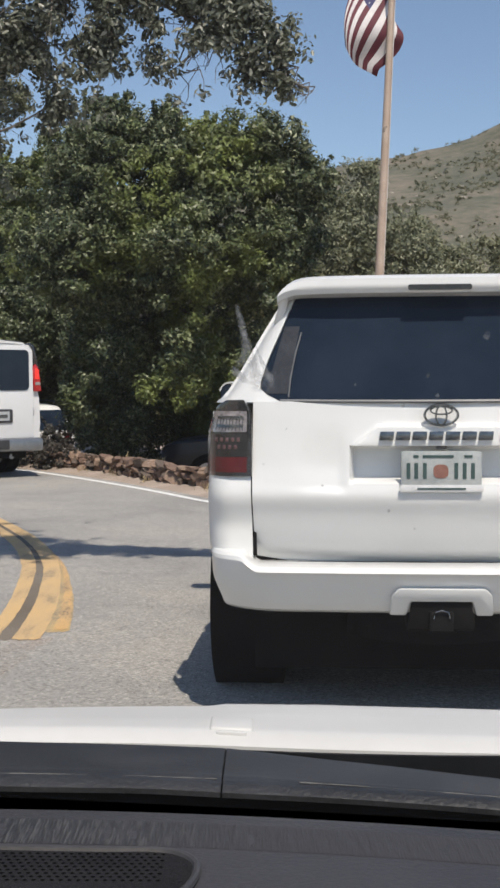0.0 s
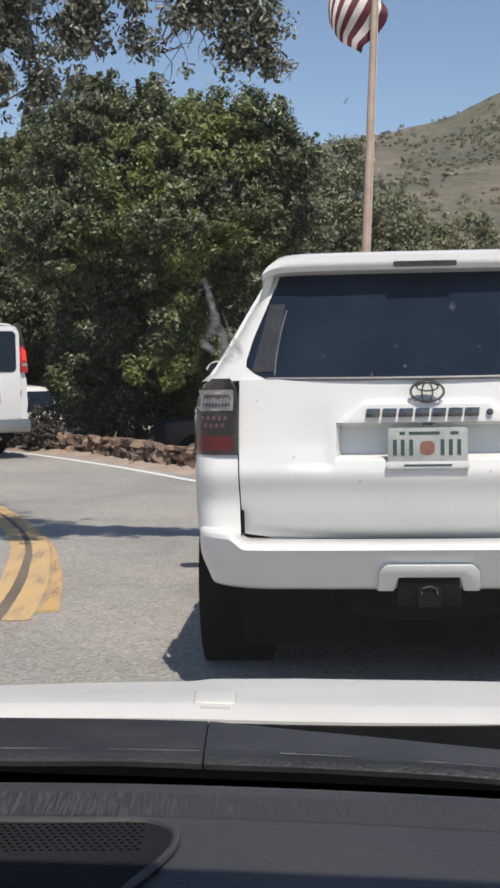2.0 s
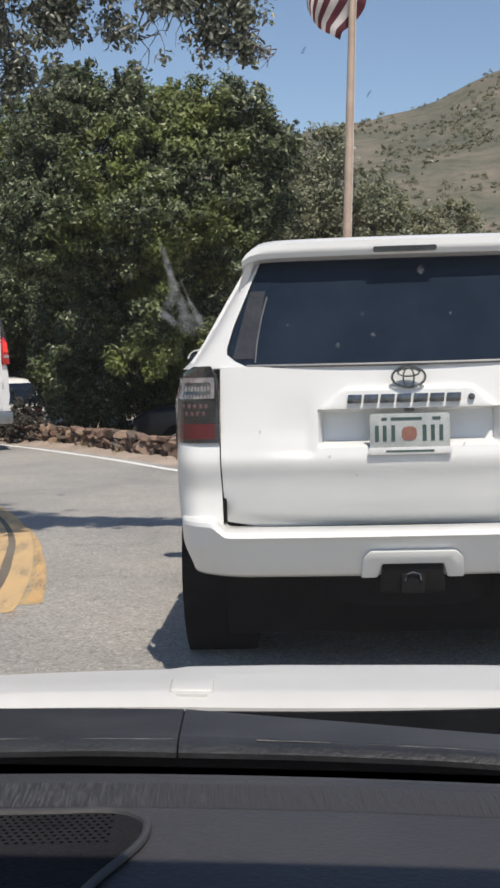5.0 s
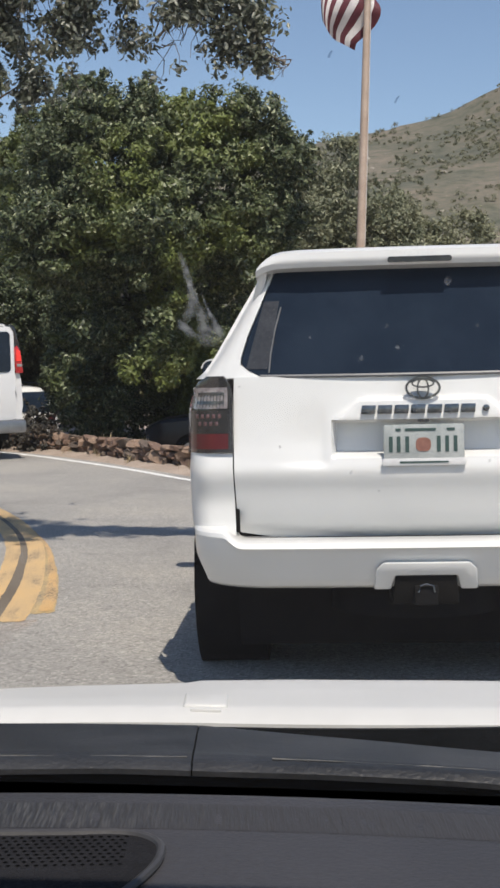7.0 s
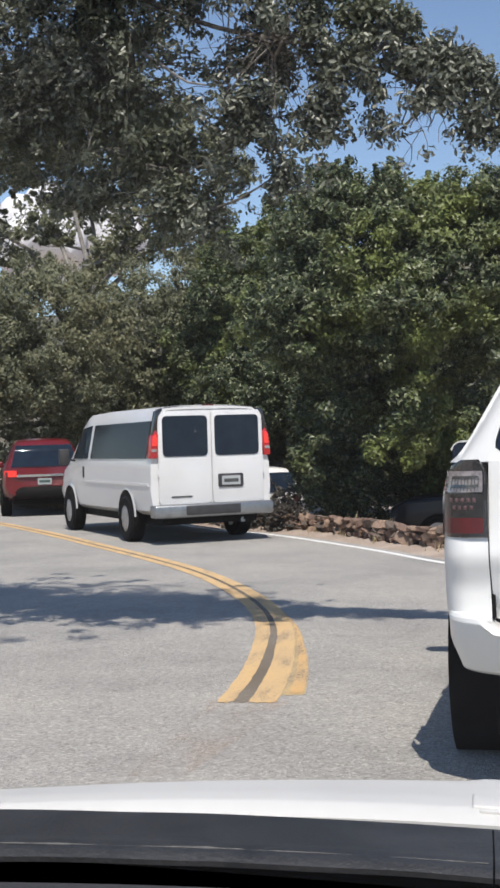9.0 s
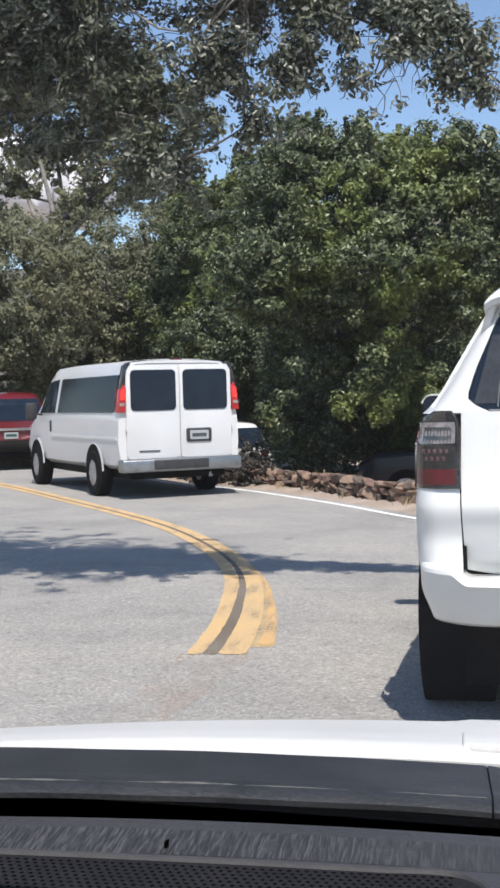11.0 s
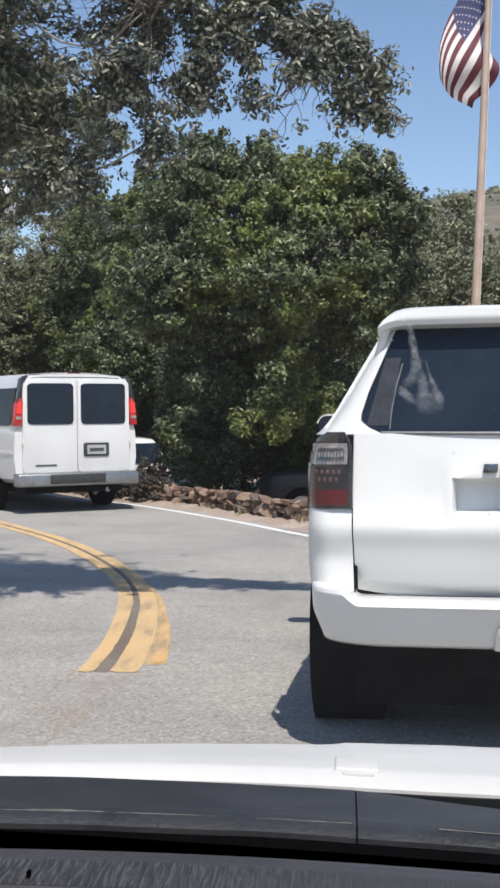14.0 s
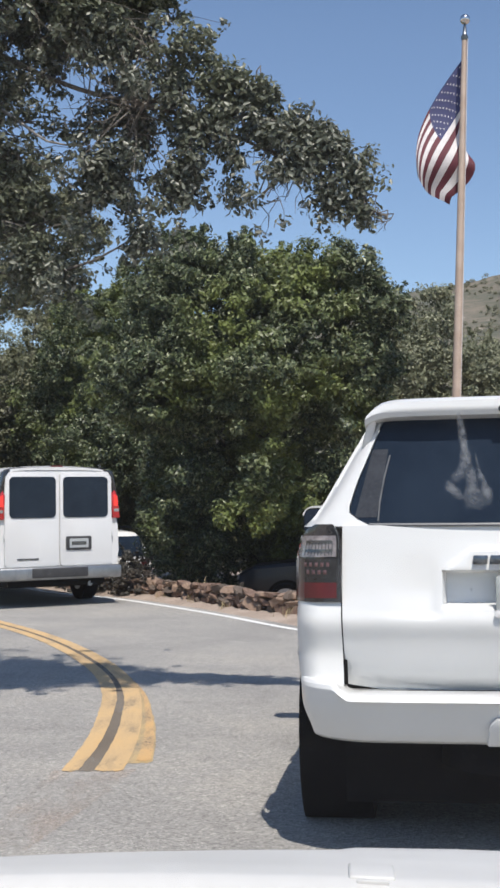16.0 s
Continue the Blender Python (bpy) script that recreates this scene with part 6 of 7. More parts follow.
# ---- hill ----
def hillside():
    m, n, l, b = nodes_of("hillside")
    big = noise_node(n, l, 0.045, 6, 0.68)
    r = ramp(n, [(0.34, (0.082, 0.086, 0.066)), (0.46, (0.110, 0.106, 0.080)), (0.58, (0.142, 0.126, 0.098)), (0.72, (0.18, 0.155, 0.122))])
    l.new(big.outputs["Fac"], r.inputs["Fac"])
    small = noise_node(n, l, 0.22, 6, 0.8)
    rr = ramp(n, [(0.38, (0.58, 0.66, 0.55)), (0.5, (1, 1, 1)), (0.64, (1.25, 1.17, 1.12))])
    l.new(small.outputs["Fac"], rr.inputs["Fac"])
    mx = n.new("ShaderNodeMix")
    mx.data_type, mx.blend_type = "RGBA", "MULTIPLY"
    mx.inputs["Factor"].default_value = 0.9
    l.new(r.outputs["Color"], mx.inputs["A"])
    l.new(rr.outputs["Color"], mx.inputs["B"])
    l.new(mx.outputs["Result"], b.inputs["Base Color"])
    b.inputs["Roughness"].default_value = 0.95
    return m


M["hillside"] = hillside()
M["pale_rock"] = surface("pale_rock", (0.24, 0.215, 0.18), (0.38, 0.345, 0.30), 0.5, 0.9, 0, 6, 0.3, 0.1)


def ridge(x):
    return float(np.interp(x, [-400, -150, -40, 10, 35, 54, 76, 110, 160, 260, 420], [30, 45, 70, 76, 80.5, 84.5, 95, 112, 122, 118, 90])) + 1.4 * noise.noise(Vector((x * 0.07, 0, 0))) + 0.5 * noise.noise(Vector((x * 0.4, 5, 0)))


def hill_at(x, t):
    """t from the foot (0) over the ridge (1) to the far side."""
    y = 130 + 270 * t
    k = t**1.15 if t <= 1 else max(0.2, 1 - (t - 1) * 0.8)
    z = (ridge(x) - 4) * k + 4 - 6 * (1 - min(1, t * 4))
    z += (5.0 * noise.noise(Vector((x * 0.02, y * 0.015, 2))) + 1.6 * noise.noise(Vector((x * 0.09, y * 0.06, 4)))) * min(1, 4 * t) * (1 - min(1, t)) * 1.6
    return x, y, z


hx, ht = np.linspace(-400, 420, 206), np.linspace(0, 1.5, 75)
hv = [hill_at(x, t) for x in hx for t in ht]
hi_ = np.array([(i * 75 + j, (i + 1) * 75 + j, (i + 1) * 75 + j + 1, i * 75 + j + 1) for i in range(205) for j in range(74)]).ravel()
tagged(raw_mesh("hill_backdrop", hv, 4, hi_, "hillside"), "dry olive-brown hill with scrub and pale rocks", "hill", kind="structure")
rg = np.random.default_rng(15)
cl, ra = [], []
while len(cl) < 2600:
    x, t = rg.uniform(-20, 130), rg.uniform(0.2, 1.0)
    if noise.noise(Vector((x * 0.05, t * 9, 1))) + rg.uniform(-0.35, 0.35) > 0.05:
        p = hill_at(x, t)
        cl.append((p[0], p[1], p[2] + 0.3))
        ra.append(rg.uniform(0.35, 1.1))
M["leaf_scrub"] = leaf_material("leaf_scrub", [(0.0, (0.105, 0.112, 0.07)), (1.0, (0.175, 0.17, 0.11))], (0.14, 0.14, 0.085), 0.02, 0.7, 0.1)
tagged(leaves("hill_scrub", cl, ra, 34, 0.30, "leaf_scrub", None, 16, "tri"), "olive scrub scattered over the hillside", "scrub", kind="stuff")
rv, ri = [], []
for k in range(60):
    x, t = rg.uniform(-10, 120), rg.uniform(0.35, 0.99)
    c, s = np.array(hill_at(x, t)), rg.uniform(0.2, 0.65)
    o = len(rv)
    rv += [tuple(c + np.array(q) * s * np.array([1.5, 1, 0.8]) + rg.normal(size=3) * 0.15 * s) for q in ((-1, -1, -0.5), (1, -1, -0.5), (1, 1, -0.5), (-1, 1, -0.5), (-0.6, -0.6, 0.8), (0.7, -0.6, 0.7), (0.6, 0.7, 0.8), (-0.7, 0.6, 0.6))]
    ri += [o + q for f in ((0, 1, 5, 4), (1, 2, 6, 5), (2, 3, 7, 6), (3, 0, 4, 7), (4, 5, 6, 7)) for q in f]
tagged(raw_mesh("hill_rocks", rv, 4, ri, "pale_rock"), "pale boulders scattered over the hillside", "rocks", kind="stuff")


# ---- the car from whose cabin the road is seen ----
CX = -0.12  # its middle
own = base("passenger_car", "white car with a dark grey dashboard and dirty windscreen", "car", Matrix.Translation((CX, 0, height(CX, 0))))
GZ = height(CX, 0)


def own_part(name, bm, material, label="", parent=None, smooth=True):
    bmesh.ops.translate(bm, verts=bm.verts, vec=(-CX, 0, -GZ))
    return part(name, bm, material, parent or own, label, smooth)


def bent(x, y0, left, right, x0=0.0):
    """A line across the car that bends back to both sides of x0."""
    return y0 - (left if x < x0 else right) * (x - x0) ** 2


# pale grey for the cowl crease: scuffs plus its highlight, set in the colour
M["scuff_glint"] = surface("scuff_glint", (0.035, 0.036, 0.037), (0.11, 0.11, 0.11), 60, 0.7, 0, 300, 0.2, 0.001)


def bonnet(u, v, drop=0.0):
    x = CX + (2 * u - 1) * 0.80
    rear = bent(x, 1.168, 0.40, -0.30, 0.02)
    k = 1 - 0.42 * min(0.55, max(0, 0.1 - x))
    y = rear + 0.95 * v * k if v < 0.4 else rear + 0.38 * k + (2.07 - 0.1 * abs(2 * u - 1) ** 3 - rear - 0.38 * k) * (v - 0.4) / 0.6
    z = float(np.interp(v, [0, 0.02, 0.08, 0.22, 0.30, 0.40, 0.6, 0.8, 1.0], [0.976, 0.985, 0.982, 0.9645, 0.9475, 0.922, 0.86, 0.79, 0.70])) - 0.06 * abs(2 * u - 1) ** 5
    z += 0.0012 * smooth01((x + 0.03) / 0.02) * smooth01(v / 0.06) + 0.0016 * smooth01((x + 0.03) / 0.02) * smooth01((v - 0.11) / 0.012)
    return (x, y, z - drop)


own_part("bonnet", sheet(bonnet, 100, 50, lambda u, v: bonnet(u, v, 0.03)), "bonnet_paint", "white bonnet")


nozzle = own_part("washer_nozzle", box(-0.019, 0.024, 1.188, 1.235, 0.972, 0.9882, 0.003, 3), "bonnet_paint", "white raised washer nozzle cover on the bonnet")
own_part("nozzle_lip", box(-0.012, 0.018, 1.181, 1.191, 0.974, 0.986, 0.002), "bonnet_paint", "", nozzle)


def cowl_panel(x0, x1):
    def at(u, v, drop=0.0):
        x = x0 + (x1 - x0) * u
        near = bent(x, 0.917, 0.25, 0.45, 0.02)
        far = max(near + 0.02, 1.096 - 0.25 * x * x if x < 0 else 1.096 - 0.27 * x)
        y = near + (far - near) * v
        z = float(np.interp(v, [0, 0.05, 0.17, 0.21, 0.9, 1.0], [1.010, 1.015, 1.0145, 1.013, 0.999, 0.985])) + 0.0015 * noise.noise(Vector((x * 9, y * 9, 0)))
        return (x, y, z - drop)
    return sheet(at, 60, 30, lambda u, v: at(u, v, 0.004 + 0.02 * v))


cowl = own_part("cowl", cowl_panel(CX - 0.75, -0.0007), "cowl", "dusty grey plastic cowl under the windscreen")
own_part("cowl", cowl_panel(0.0007, CX + 0.75), "cowl", "dusty grey plastic cowl under the windscreen")
M["gutter"] = surface("gutter", (0.004, 0.005, 0.006), (0.010, 0.011, 0.013), 9, 0.8, 0, 120, 0.3, 0.004)
M["gutter"].node_tree.nodes["Principled BSDF"].inputs["Specular IOR Level"].default_value = 0.1
# added black strip hides the sunlit rear rim, so the gap reads as shade
own_part("rim_shade_strip", sheet(lambda u, v: (CX + (2 * u - 1) * 0.78, bent(CX + (2 * u - 1) * 0.78, 1.168, 0.40, -0.30, 0.02) - 0.006, 0.93 + 0.043 * v), 40, 2, lambda u, v: (CX + (2 * u - 1) * 0.78, bent(CX + (2 * u - 1) * 0.78, 1.168, 0.40, -0.30, 0.02) - 0.001, 0.93 + 0.043 * v)), "gutter", "black strip added to shade the bonnet's rear rim")
own_part("gutter", box(CX - 0.78, CX + 0.78, 0.80, 1.24, 0.86, 0.945, 0.01), "gutter")
# thin pale tubes draw the crease highlight along with its scuffs
own_part("worn_glint_edge", tube([(x, bent(x, 0.934, 0.26, 0.45, 0.02), 1.0149) for x in np.linspace(CX - 0.7, -0.004, 220)], [max(0.0001, 0.0014 * noise.noise(Vector((16 * x, 7, 0))) + 0.0008 * noise.noise(Vector((90 * x, 1, 0))) + 0.0006) for x in np.linspace(CX - 0.7, -0.004, 220)], 5), "scuff_glint", "pale crease of the cowl, scuffs and highlight in its colour", cowl)
own_part("worn_glint_edge", tube([(x, bent(x, 0.934, 0.26, 0.45, 0.02), 1.0149) for x in np.linspace(0.06, 0.5, 160)], [max(0.0001, 0.0013 * noise.noise(Vector((11 * x, 3, 0))) + 0.0006 * noise.noise(Vector((70 * x, 2, 0))) + 0.0006) for x in np.linspace(0.06, 0.5, 160)], 5), "scuff_glint", "pale crease of the cowl, scuffs and highlight in its colour", cowl)
own_part("frit_band", sheet(lambda u, v: (CX + (2 * u - 1) * 0.74, 0.62 + 0.45 * v, 0.95 + 0.022 * v), 8, 2, lambda u, v: (CX + (2 * u - 1) * 0.74, 0.62 + 0.45 * v, 0.94)), "frit", "black band under the windscreen")


def dash_top(u, v, drop=0.0):
    x = CX + (2 * u - 1) * 0.74
    y = bent(x, 0.800, 0.33, 0.25) - 0.55 * v
    z = float(np.interp(v, [0, 0.012, 0.03, 0.12, 0.3, 0.8, 1.0], [1.020, 1.034, 1.036, 1.031, 1.030, 1.02, 0.96]))
    return (x, y, z - drop)


dash = own_part("dashboard", sheet(dash_top, 60, 60, lambda u, v: dash_top(u, v, 0.25)), "dash", "dark grey grained dashboard")


def grille_outline(n=6):
    """Rounded outline of the speaker grille on the dashboard."""
    r = 0.026
    pts = [(-0.62, 0.655), (-0.4, 0.690), (-0.28, 0.705), (-0.15, 0.7175), (-0.066, 0.7235)]
    for k in range(n + 1):
        a = radians(90 - 95 * k / n)
        pts.append((-0.0085 - r + r * math.cos(a), 0.7265 - r + r * math.sin(a)))
    pts += [(-0.032, 0.62), (-0.058, 0.54), (-0.09, 0.515), (-0.60, 0.515), (-0.64, 0.54), (-0.645, 0.65)]
    return pts


def ribbed():
    """Wrinkled vinyl with fine ribs running front to back."""
    m, n, l, b = nodes_of("dash_ribbed")
    ribs = noise_node(n, l, 650, 2, 0.5, stretch=(1, 0.09, 0.1))
    r = ramp(n, [(0.36, (0.023, 0.023, 0.025)), (0.50, (0.034, 0.034, 0.035)), (0.66, (0.070, 0.070, 0.070))])
    l.new(ribs.outputs["Fac"], r.inputs["Fac"])
    tc = n.new("ShaderNodeTexCoord")
    sep = n.new("ShaderNodeSeparateXYZ")
    l.new(tc.outputs["Object"], sep.inputs[0])
    # ribs give way to one plain grey towards higher X
    worn = n.new("ShaderNodeMapRange")
    worn.inputs["From Min"].default_value, worn.inputs["From Max"].default_value = 0.0, 0.17
    l.new(sep.outputs["X"], worn.inputs["Value"])
    mx = n.new("ShaderNodeMix")
    mx.data_type = "RGBA"
    l.new(worn.outputs["Result"], mx.inputs["Factor"])
    l.new(r.outputs["Color"], mx.inputs["A"])
    mx.inputs["B"].default_value = (0.038, 0.036, 0.036, 1)
    l.new(mx.outputs["Result"], b.inputs["Base Color"])
    b.inputs["Roughness"].default_value = 0.45
    bp = n.new("ShaderNodeBump")
    bp.inputs["Strength"].default_value, bp.inputs["Distance"].default_value = 0.5, 0.002
    l.new(ribs.outputs["Fac"], bp.inputs["Height"])
    l.new(bp.outputs["Normal"], b.inputs["Normal"])
    return m


M["dash_ribbed"] = ribbed()
M["rim_grey"] = surface("rim_grey", (0.034, 0.034, 0.037), (0.052, 0.052, 0.056), 6, 0.5, 0, 140, 0.1, 0.002)
M["grille"] = surface("grille", (0.009, 0.009, 0.011), (0.019, 0.019, 0.022), 12, 0.8, 0, 420, 0.8, 0.004)
M["grille"].node_tree.nodes["Principled BSDF"].inputs["Specular IOR Level"].default_value = 0.2
M["grille_hole"] = surface("grille_hole", (0.002, 0.002, 0.002), (0.004, 0.004, 0.004), 40, 0.9, 0, 300, 0.0)
M["grille_hole"].node_tree.nodes["Principled BSDF"].inputs["Specular IOR Level"].default_value = 0.05
own_part("speaker_grille", prism(grille_outline(), lambda u, v, d: (u, v, d), 1.0305, 1.0325), "grille", "black perforated speaker grille", dash, False)
out = spline(grille_outline() + grille_outline()[:1], 0.006)
own_part("grille_rim", tube([(p[0], p[1], 1.0325) for p in out], 0.0026, 8, caps=False), "rim_grey", "dark grey rim of the grille", dash)
holes = bmesh.new()
for row in range(9):
    for k in range(120):
        x, y = -0.615 + 0.005 * (k + 0.5 * (row % 2)), 0.7205 - 0.0052 * row
        y += 0.098 * (x + 0.03)
        if x < -0.024 - 0.0012 * row or row > 3:
            if x < -0.03:
                holes.faces.new([holes.verts.new((x + 0.0015 * a, y + 0.0015 * b, 1.0328)) for a, b in ((-1, 0), (0, 1), (1, 0), (0, -1))])
own_part("dash_strip", sheet(lambda u, v: (lambda p: (p[0], p[1], p[2] + 0.0002 + 0.0006 * noise.noise(Vector((p[0] * 260, p[1] * 30, 0))) * math.sin(math.pi * v)))(dash_top(0.1 + 0.8 * u, 0.052 + 0.062 * v)), 900, 6), "dash_ribbed", "wrinkled strip along the dashboard", dash)
tagged(own_part("grille_mesh", holes, "grille_hole", "", dash, False), kind="stuff")
own_part("dash_speck", prism([(-0.196 + 0.0009 * math.cos(a) + 0.0005 * math.sin(a), 0.734 + 0.003 * math.sin(a)) for a in np.linspace(0, 6.283, 9)[:-1]], lambda u, v, d: (u, v, d), 1.033, 1.0365), "frit", "", dash)
own_part("dash_front", sheet(lambda u, v: (CX + (2 * u - 1) * 0.74, 0.10 + 0.05 * v, 0.96 - 0.5 * v), 6, 4), "dash_dark", "", dash)


def screen(u, v, lift=0.0):
    x = CX + (2 * u - 1) * (0.74 - 0.12 * v)
    y = 0.88 - 0.66 * v - 0.05 * abs(2 * u - 1) ** 2
    return (x, y + lift, 1.011 + 0.607 * v)


pane = own_part("windscreen", sheet(screen, 24, 12), "screen_glass", "clear windscreen with dirt and a bird dropping")
pane.visible_shadow = False


def on_screen(x, y, lift=-0.0015):
    """A place on the inside of the windscreen, by its x and y."""
    u = ((x - CX) / (0.74 - 0.12 * ((0.88 - y) / 0.66)) + 1) / 2
    v = (0.88 - 0.05 * (2 * u - 1) ** 2 - y) / 0.66
    return Vector((x, y, 1.011 + 0.607 * v + 0.002))


def smear(points, widths, seed):
    """A thin dried streak on the glass along (x, y) points, thinning out to its borders."""
    line = spline(points, 0.0006)
    b = bmesh.new()
    cover = b.verts.layers.float.new("cover")
    prev = None
    w = np.interp(np.linspace(0, 1, len(line)), np.linspace(0, 1, len(widths)), widths)
    for i, (p, ww) in enumerate(zip(line, w)):
        end = math.sin(math.pi * (i + 0.5) / len(line)) ** 0.6
        ww = 1.5 * ww * (1.0 + 0.5 * noise.noise(Vector((p[0] * 260, p[1] * 260, seed))))
        row = []
        for k in range(7):
            o = (k - 3) / 3
            q = b.verts.new(on_screen(p[0] + ww * o, p[1]))
            q[cover] = end * (1 - o * o) * (0.85 + 0.4 * noise.noise(Vector((p[0] * 700, p[1] * 700, seed + k))))
            row.append(q)
        if prev:
            for k in range(6):
                b.faces.new((prev[k], prev[k + 1], row[k + 1], row[k]))
        prev = row
    return b


def film_of_dirt(name, soft):
    """Dried droppings: broken patches that let the view through."""
    m, n, l, b = nodes_of(name)
    t = n.new("ShaderNodeBsdfTransparent")
    s = n.new("ShaderNodeMixShader")
    nz = noise_node(n, l, 170, 3, 0.5)
    r = ramp(n, [(0.3, (0.24, 0.24, 0.24)), (0.7, (0.9, 0.9, 0.9))] if soft else [(0.3, (0.08, 0.08, 0.08)), (0.7, (0.4, 0.4, 0.4))])
    l.new(nz.outputs["Fac"], r.inputs["Fac"])
    amount = n.new("ShaderNodeMath")
    amount.operation = "MULTIPLY"
    if soft:
        thin = n.new("ShaderNodeAttribute")
        thin.attribute_name = "cover"
        l.new(thin.outputs["Fac"], amount.inputs[1])
    else:
        amount.inputs[1].default_value = 1.0
    l.new(r.outputs["Color"], amount.inputs[0])
    l.new(amount.outputs[0], s.inputs[0])
    b.inputs["Base Color"].default_value = (0.7, 0.7, 0.68, 1)
    b.inputs["Roughness"].default_value = 0.9
    tr = n.new("ShaderNodeBsdfTranslucent")
    tr.inputs["Color"].default_value = (0.7, 0.7, 0.68, 1)
    s2 = n.new("ShaderNodeMixShader")
    s2.inputs[0].default_value = 0.5
    l.new(b.outputs[0], s2.inputs[1])
    l.new(tr.outputs[0], s2.inputs[2])
    l.new(t.outputs[0], s.inputs[1])
    l.new(s2.outputs[0], s.inputs[2])
    l.new(s.outputs[0], n["Material Output"].inputs["Surface"])
    return m


M["dried_smear"] = film_of_dirt("dried_smear", True)
M["dried_speck"] = film_of_dirt("dried_speck", False)
M["dark_film"] = clear_pane("dark_film", (0.62, 0.66, 0.7), 0.01)
for pts_, wd in (([(0.007, 0.505), (0.0105, 0.517), (0.012, 0.524), (0.009, 0.534)], [0.0006, 0.0012, 0.0016, 0.0022]), ([(0.0105, 0.517), (0.0135, 0.525), (0.0165, 0.535), (0.019, 0.545)], [0.0009, 0.0012, 0.0026, 0.0036]), ([(0.0155, 0.521), (0.0185, 0.529), (0.0225, 0.537), (0.024, 0.543)], [0.0003, 0.0006, 0.0016, 0.0014]), ([(0.006, 0.533), (0.009, 0.5375), (0.013, 0.541)], [0.0016, 0.0026, 0.0016])):
    own_part("smear", smear([(px - 0.002, py_ + 0.007) for px, py_ in pts_], wd, 5), "dried_smear", "dried pale dropping on the glass", pane, False).visible_shadow = False
rgd = random.Random(9)
for x, y, r in ((0.114, 0.517, 0.0018), (0.083, 0.553, 0.0011), (0.098, 0.547, 0.001), (0.092, 0.538, 0.0009), (0.06, 0.545, 0.0006), (0.07, 0.528, 0.0005), (0.045, 0.548, 0.0005), (0.13, 0.535, 0.0007), (0.02, 0.59, 0.0006), (0.05, 0.60, 0.0007), (0.085, 0.612, 0.0009), (0.1, 0.622, 0.0006), (-0.05, 0.53, 0.0005), (0.03, 0.57, 0.0005), (-0.09, 0.56, 0.0006), (0.15, 0.6, 0.0008), (-0.14, 0.54, 0.0006)):
    b = bmesh.new()
    b.faces.new([b.verts.new(on_screen(x + r * rgd.uniform(0.6, 1.3) * math.cos(a), y + 1.3 * r * rgd.uniform(0.6, 1.3) * math.sin(a))) for a in np.linspace(0, 6.283, 10)[:-1]])
    own_part("dirt_speck", b, "dried_speck", "", pane, False).visible_shadow = False
for x, y in ((0.059, 0.443), (0.084, 0.455)):
    b = bmesh.new()
    b.faces.new([b.verts.new(on_screen(x + 0.0007 * rgd.uniform(0.5, 1.2) * math.cos(a) - 0.0005 * math.sin(a), y + 0.0013 * rgd.uniform(0.6, 1.2) * math.sin(a))) for a in np.linspace(0, 6.283, 10)[:-1]])
    own_part("insect_spot", b, "dark_film", "", pane, False).visible_shadow = False
# the rest of the cabin, out of view
own_part("roof", sheet(lambda u, v: (CX + (2 * u - 1) * 0.64, 0.23 - 2.5 * v, 1.615 + 0.05 * math.sin(math.pi * v) - 0.05 * abs(2 * u - 1) ** 3), 12, 12, lambda u, v: (CX + (2 * u - 1) * 0.66, 0.24 - 2.52 * v, 1.68)), "headliner", "pale headliner")
M["side_glass"] = clear_pane("side_glass", (0.75, 0.78, 0.77), 0.06)
own_part("roof_skin", sheet(lambda u, v: (CX + (2 * u - 1) * 0.67, 0.25 - 2.56 * v, 1.69 + 0.05 * math.sin(math.pi * v) - 0.06 * abs(2 * u - 1) ** 3), 16, 16, lambda u, v: (CX + (2 * u - 1) * 0.67, 0.25 - 2.56 * v, 1.60)), "white_paint", "white painted roof")
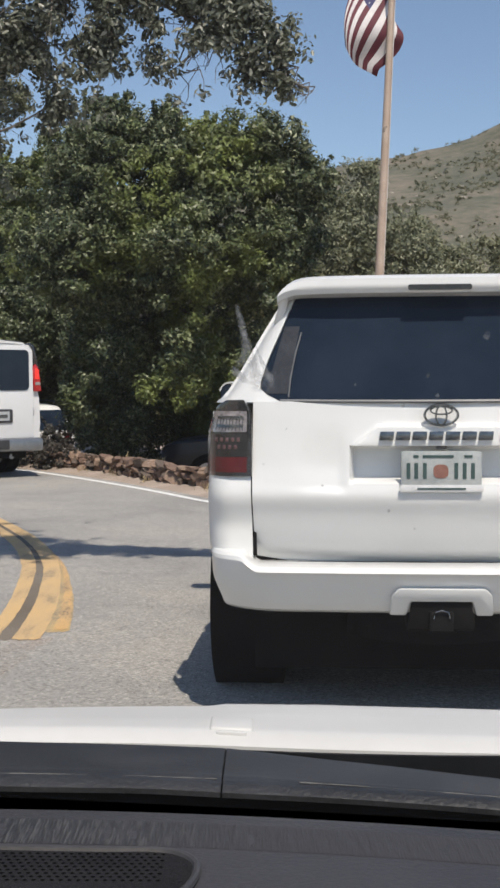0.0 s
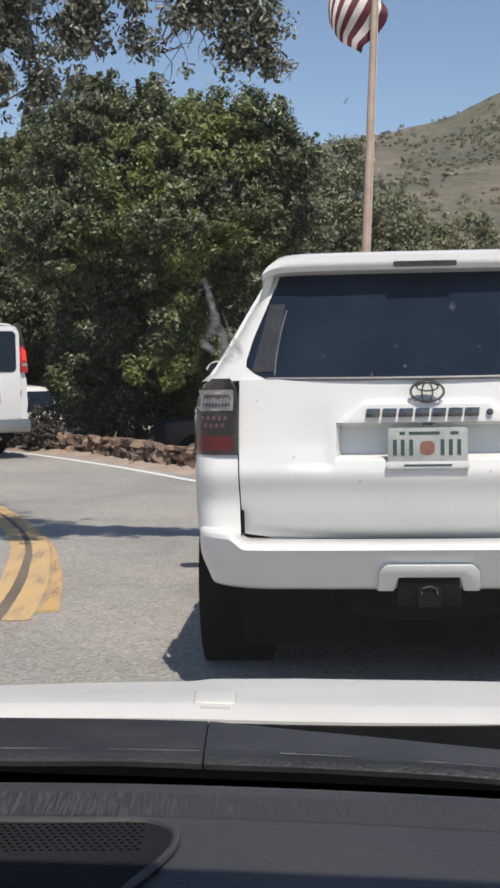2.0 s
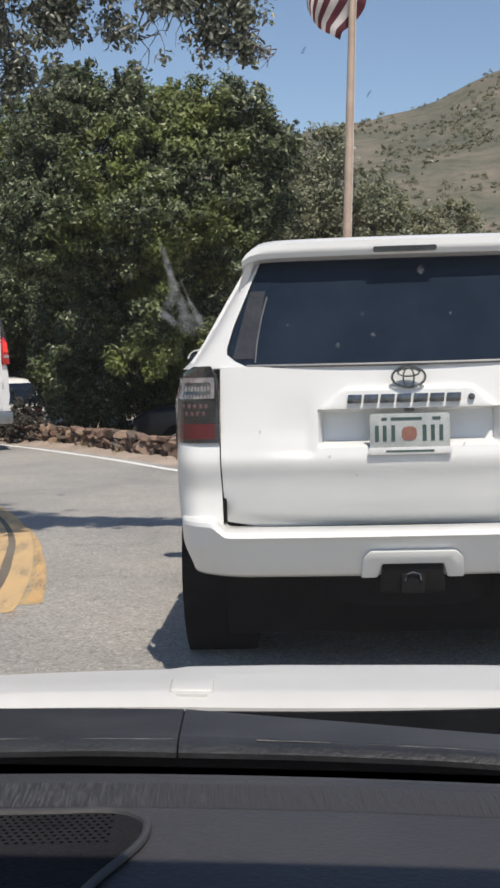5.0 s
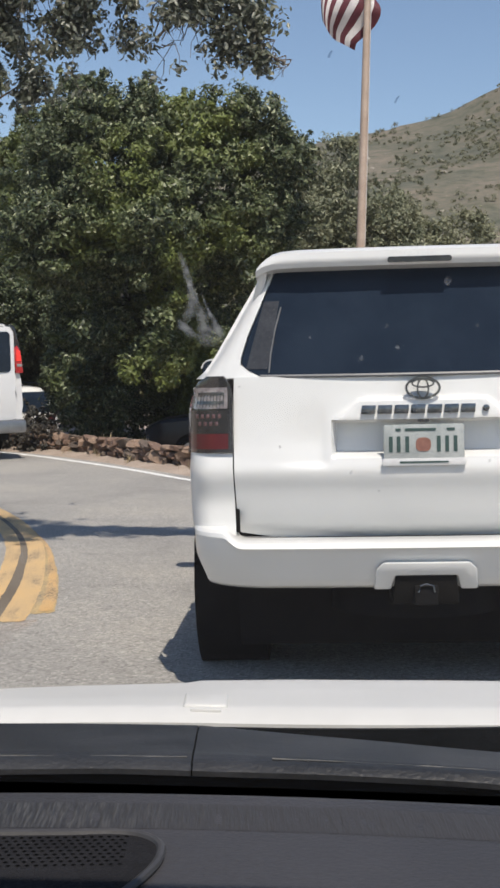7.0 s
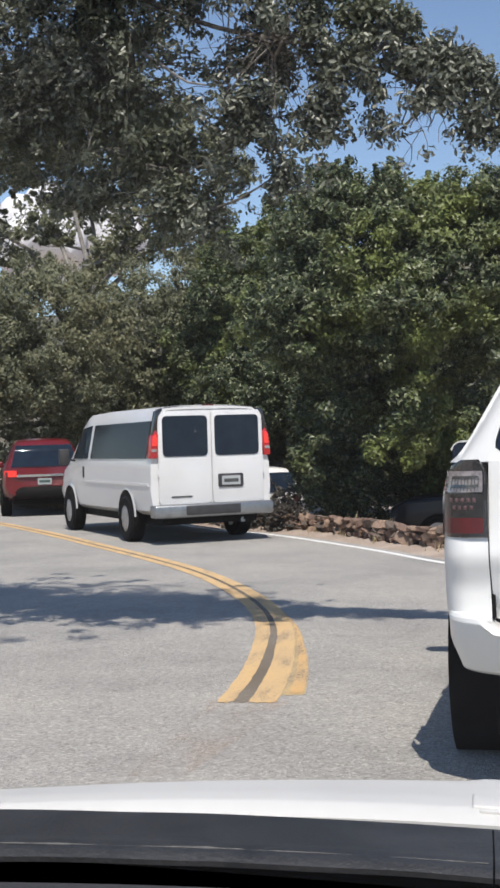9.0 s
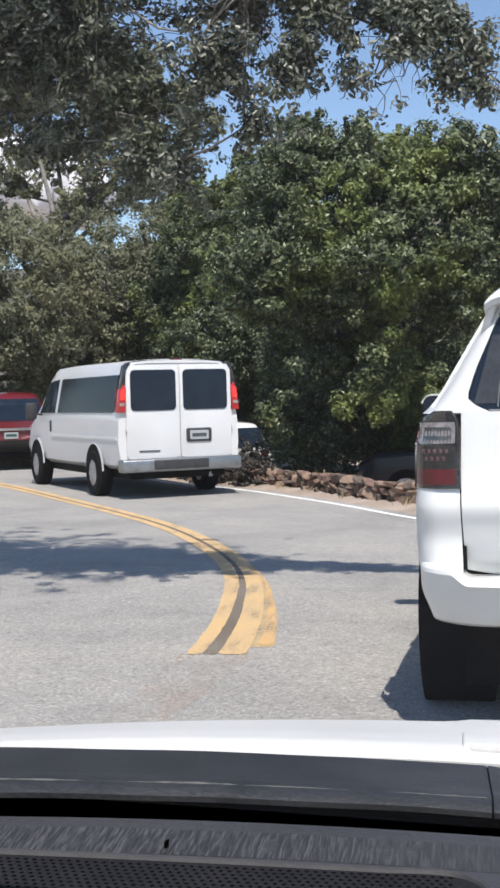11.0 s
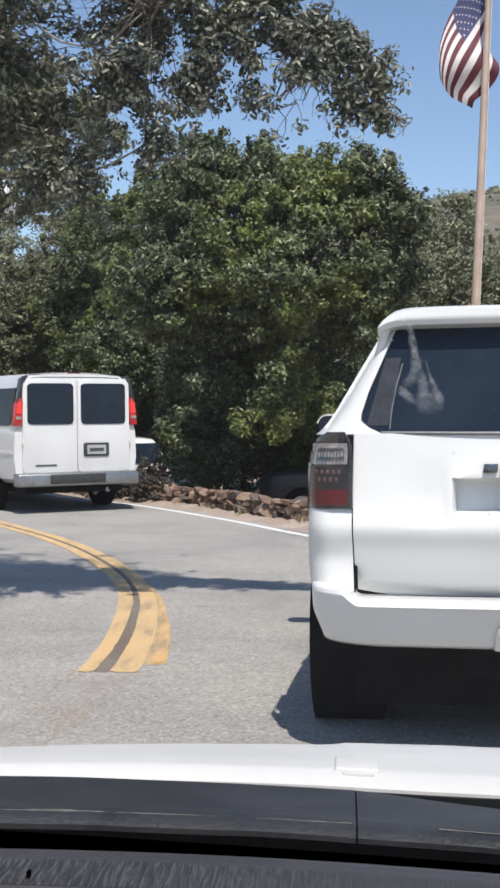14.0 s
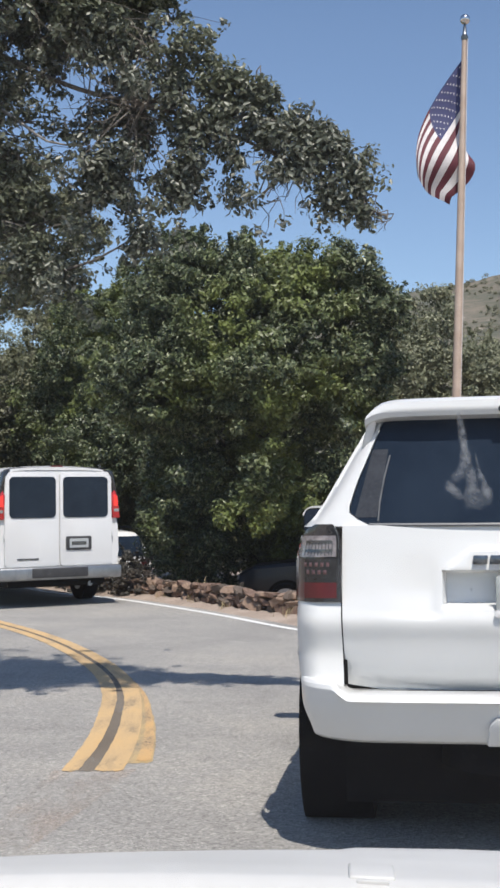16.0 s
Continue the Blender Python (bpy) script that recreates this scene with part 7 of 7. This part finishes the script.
for s in (-1, 1):
    side = lambda z: CX + s * float(np.interp(z, [0.3, 0.7, 1.0, 1.62], [0.83, 0.86, 0.83, 0.665]))
    own_part("screen_pillar", tube([(CX + s * 0.76, 0.84, 1.0), (CX + s * 0.70, 0.5, 1.32), (CX + s * 0.63, 0.2, 1.62)], 0.04, 8), "black_plastic")
    own_part("door_panel", box(CX + s * 0.76 - 0.03, CX + s * 0.76 + 0.03, -2.2, 0.80, 0.3, 1.0, 0.02), "dash_dark")
    for y0, y1 in ((-0.38, 0.78), (-1.42, -0.40), (-2.3, -1.44)):
        skin = own_part("side_door" if y0 > -1.5 else "rear_quarter", sheet(lambda u, v: (side(0.32 + 0.69 * v), y0 + (y1 - y0) * u, 0.32 + 0.69 * v), 6, 10, lambda u, v: (side(0.32 + 0.69 * v) - s * 0.05, y0 + (y1 - y0) * u, 0.32 + 0.69 * v)), "white_paint")
        t1 = min(y1, 0.22)
        glass = own_part("side_window", sheet(lambda u, v: (side(1.02 + 0.58 * v), y0 + 0.05 + (y1 - 0.06 - (y1 - t1) * v - y0 - 0.05) * u, 1.02 + 0.58 * v), 6, 6), "side_glass", "", skin)
        glass.visible_shadow = False
        if y0 > -1.5:
            own_part("door_handle", box(CX + s * 0.865 - 0.02, CX + s * 0.865 + 0.02, y0 + 0.08, y0 + 0.26, 0.86, 0.89, 0.01), "white_paint", "", skin)
            own_part("door_pillar", tube([(side(1.0), y0, 1.0), (side(1.3), y0, 1.3), (side(1.62), y0, 1.62)], 0.035, 8), "black_plastic", "", skin)
    own_part("front_wing", sheet(lambda u, v: (CX + s * (0.80 + 0.055 * math.sin(math.pi * min(1, v * 1.1) * 0.9)), 0.79 + 1.36 * u, 0.92 - 0.14 * u**2 - (0.60 - 0.14 * u**2) * v), 14, 10, lambda u, v: (CX + s * 0.76, 0.79 + 1.33 * u, 0.92 - 0.14 * u**2 - (0.60 - 0.14 * u**2) * v)), "white_paint")
    own_part("head_lamp", sheet(lambda u, v: (CX + s * (0.42 + 0.36 * u), 2.17 - 0.16 * u**2, 0.56 + 0.13 * v + 0.03 * u), 10, 4, lambda u, v: (CX + s * (0.42 + 0.36 * u), 2.06 - 0.16 * u**2, 0.56 + 0.13 * v + 0.03 * u)), "clear_lens", "clear head lamp")
    own_part("tail_lamp", box(CX + s * 0.70 - 0.09, CX + s * 0.70 + 0.09, -2.39, -2.30, 0.75, 1.0, 0.02), "red_lens", "red tail lamp")
    own_part("door_mirror", box(CX + s * 1.0 - 0.11, CX + s * 1.0 + 0.11, 0.42, 0.56, 1.0, 1.15, 0.04, 3), "white_paint")
    own_part("seat", box(CX + s * 0.36 - 0.25, CX + s * 0.36 + 0.25, -0.85, -0.65, 0.4, 1.15, 0.07, 3), "dash_dark")
own_part("front_panel", box(CX - 0.80, CX + 0.80, 2.02, 2.12, 0.52, 0.70, 0.04, 3), "white_paint")
own_part("front_bumper", sheet(lambda u, v: (CX + (2 * u - 1) * 0.84, 2.24 - 0.22 * abs(2 * u - 1) ** 3 - 0.05 * abs(2 * v - 1) ** 2, 0.26 + 0.30 * v), 24, 8, lambda u, v: (CX + (2 * u - 1) * 0.80, 1.98, 0.26 + 0.30 * v)), "white_paint")
own_part("tailgate", box(CX - 0.8, CX + 0.8, -2.36, -2.25, 0.3, 1.02, 0.04, 3), "white_paint")
rear = own_part("rear_window", sheet(lambda u, v: (CX + (2 * u - 1) * (0.76 - 0.12 * v), -2.33 + 0.06 * v, 1.02 + 0.58 * v), 10, 6), "side_glass")
rear.visible_shadow = False
own_part("floor", box(CX - 0.78, CX + 0.78, -2.2, 2.0, 0.22, 0.3, 0.02), "dash_dark")
for s in (-1, 1):
    for yc in (-1.4, 1.45):
        w = base("wheel", "", "")
        w.parent = own
        wheel(w, s * 0.76, yc, 0.33, 0.2, 0.2)
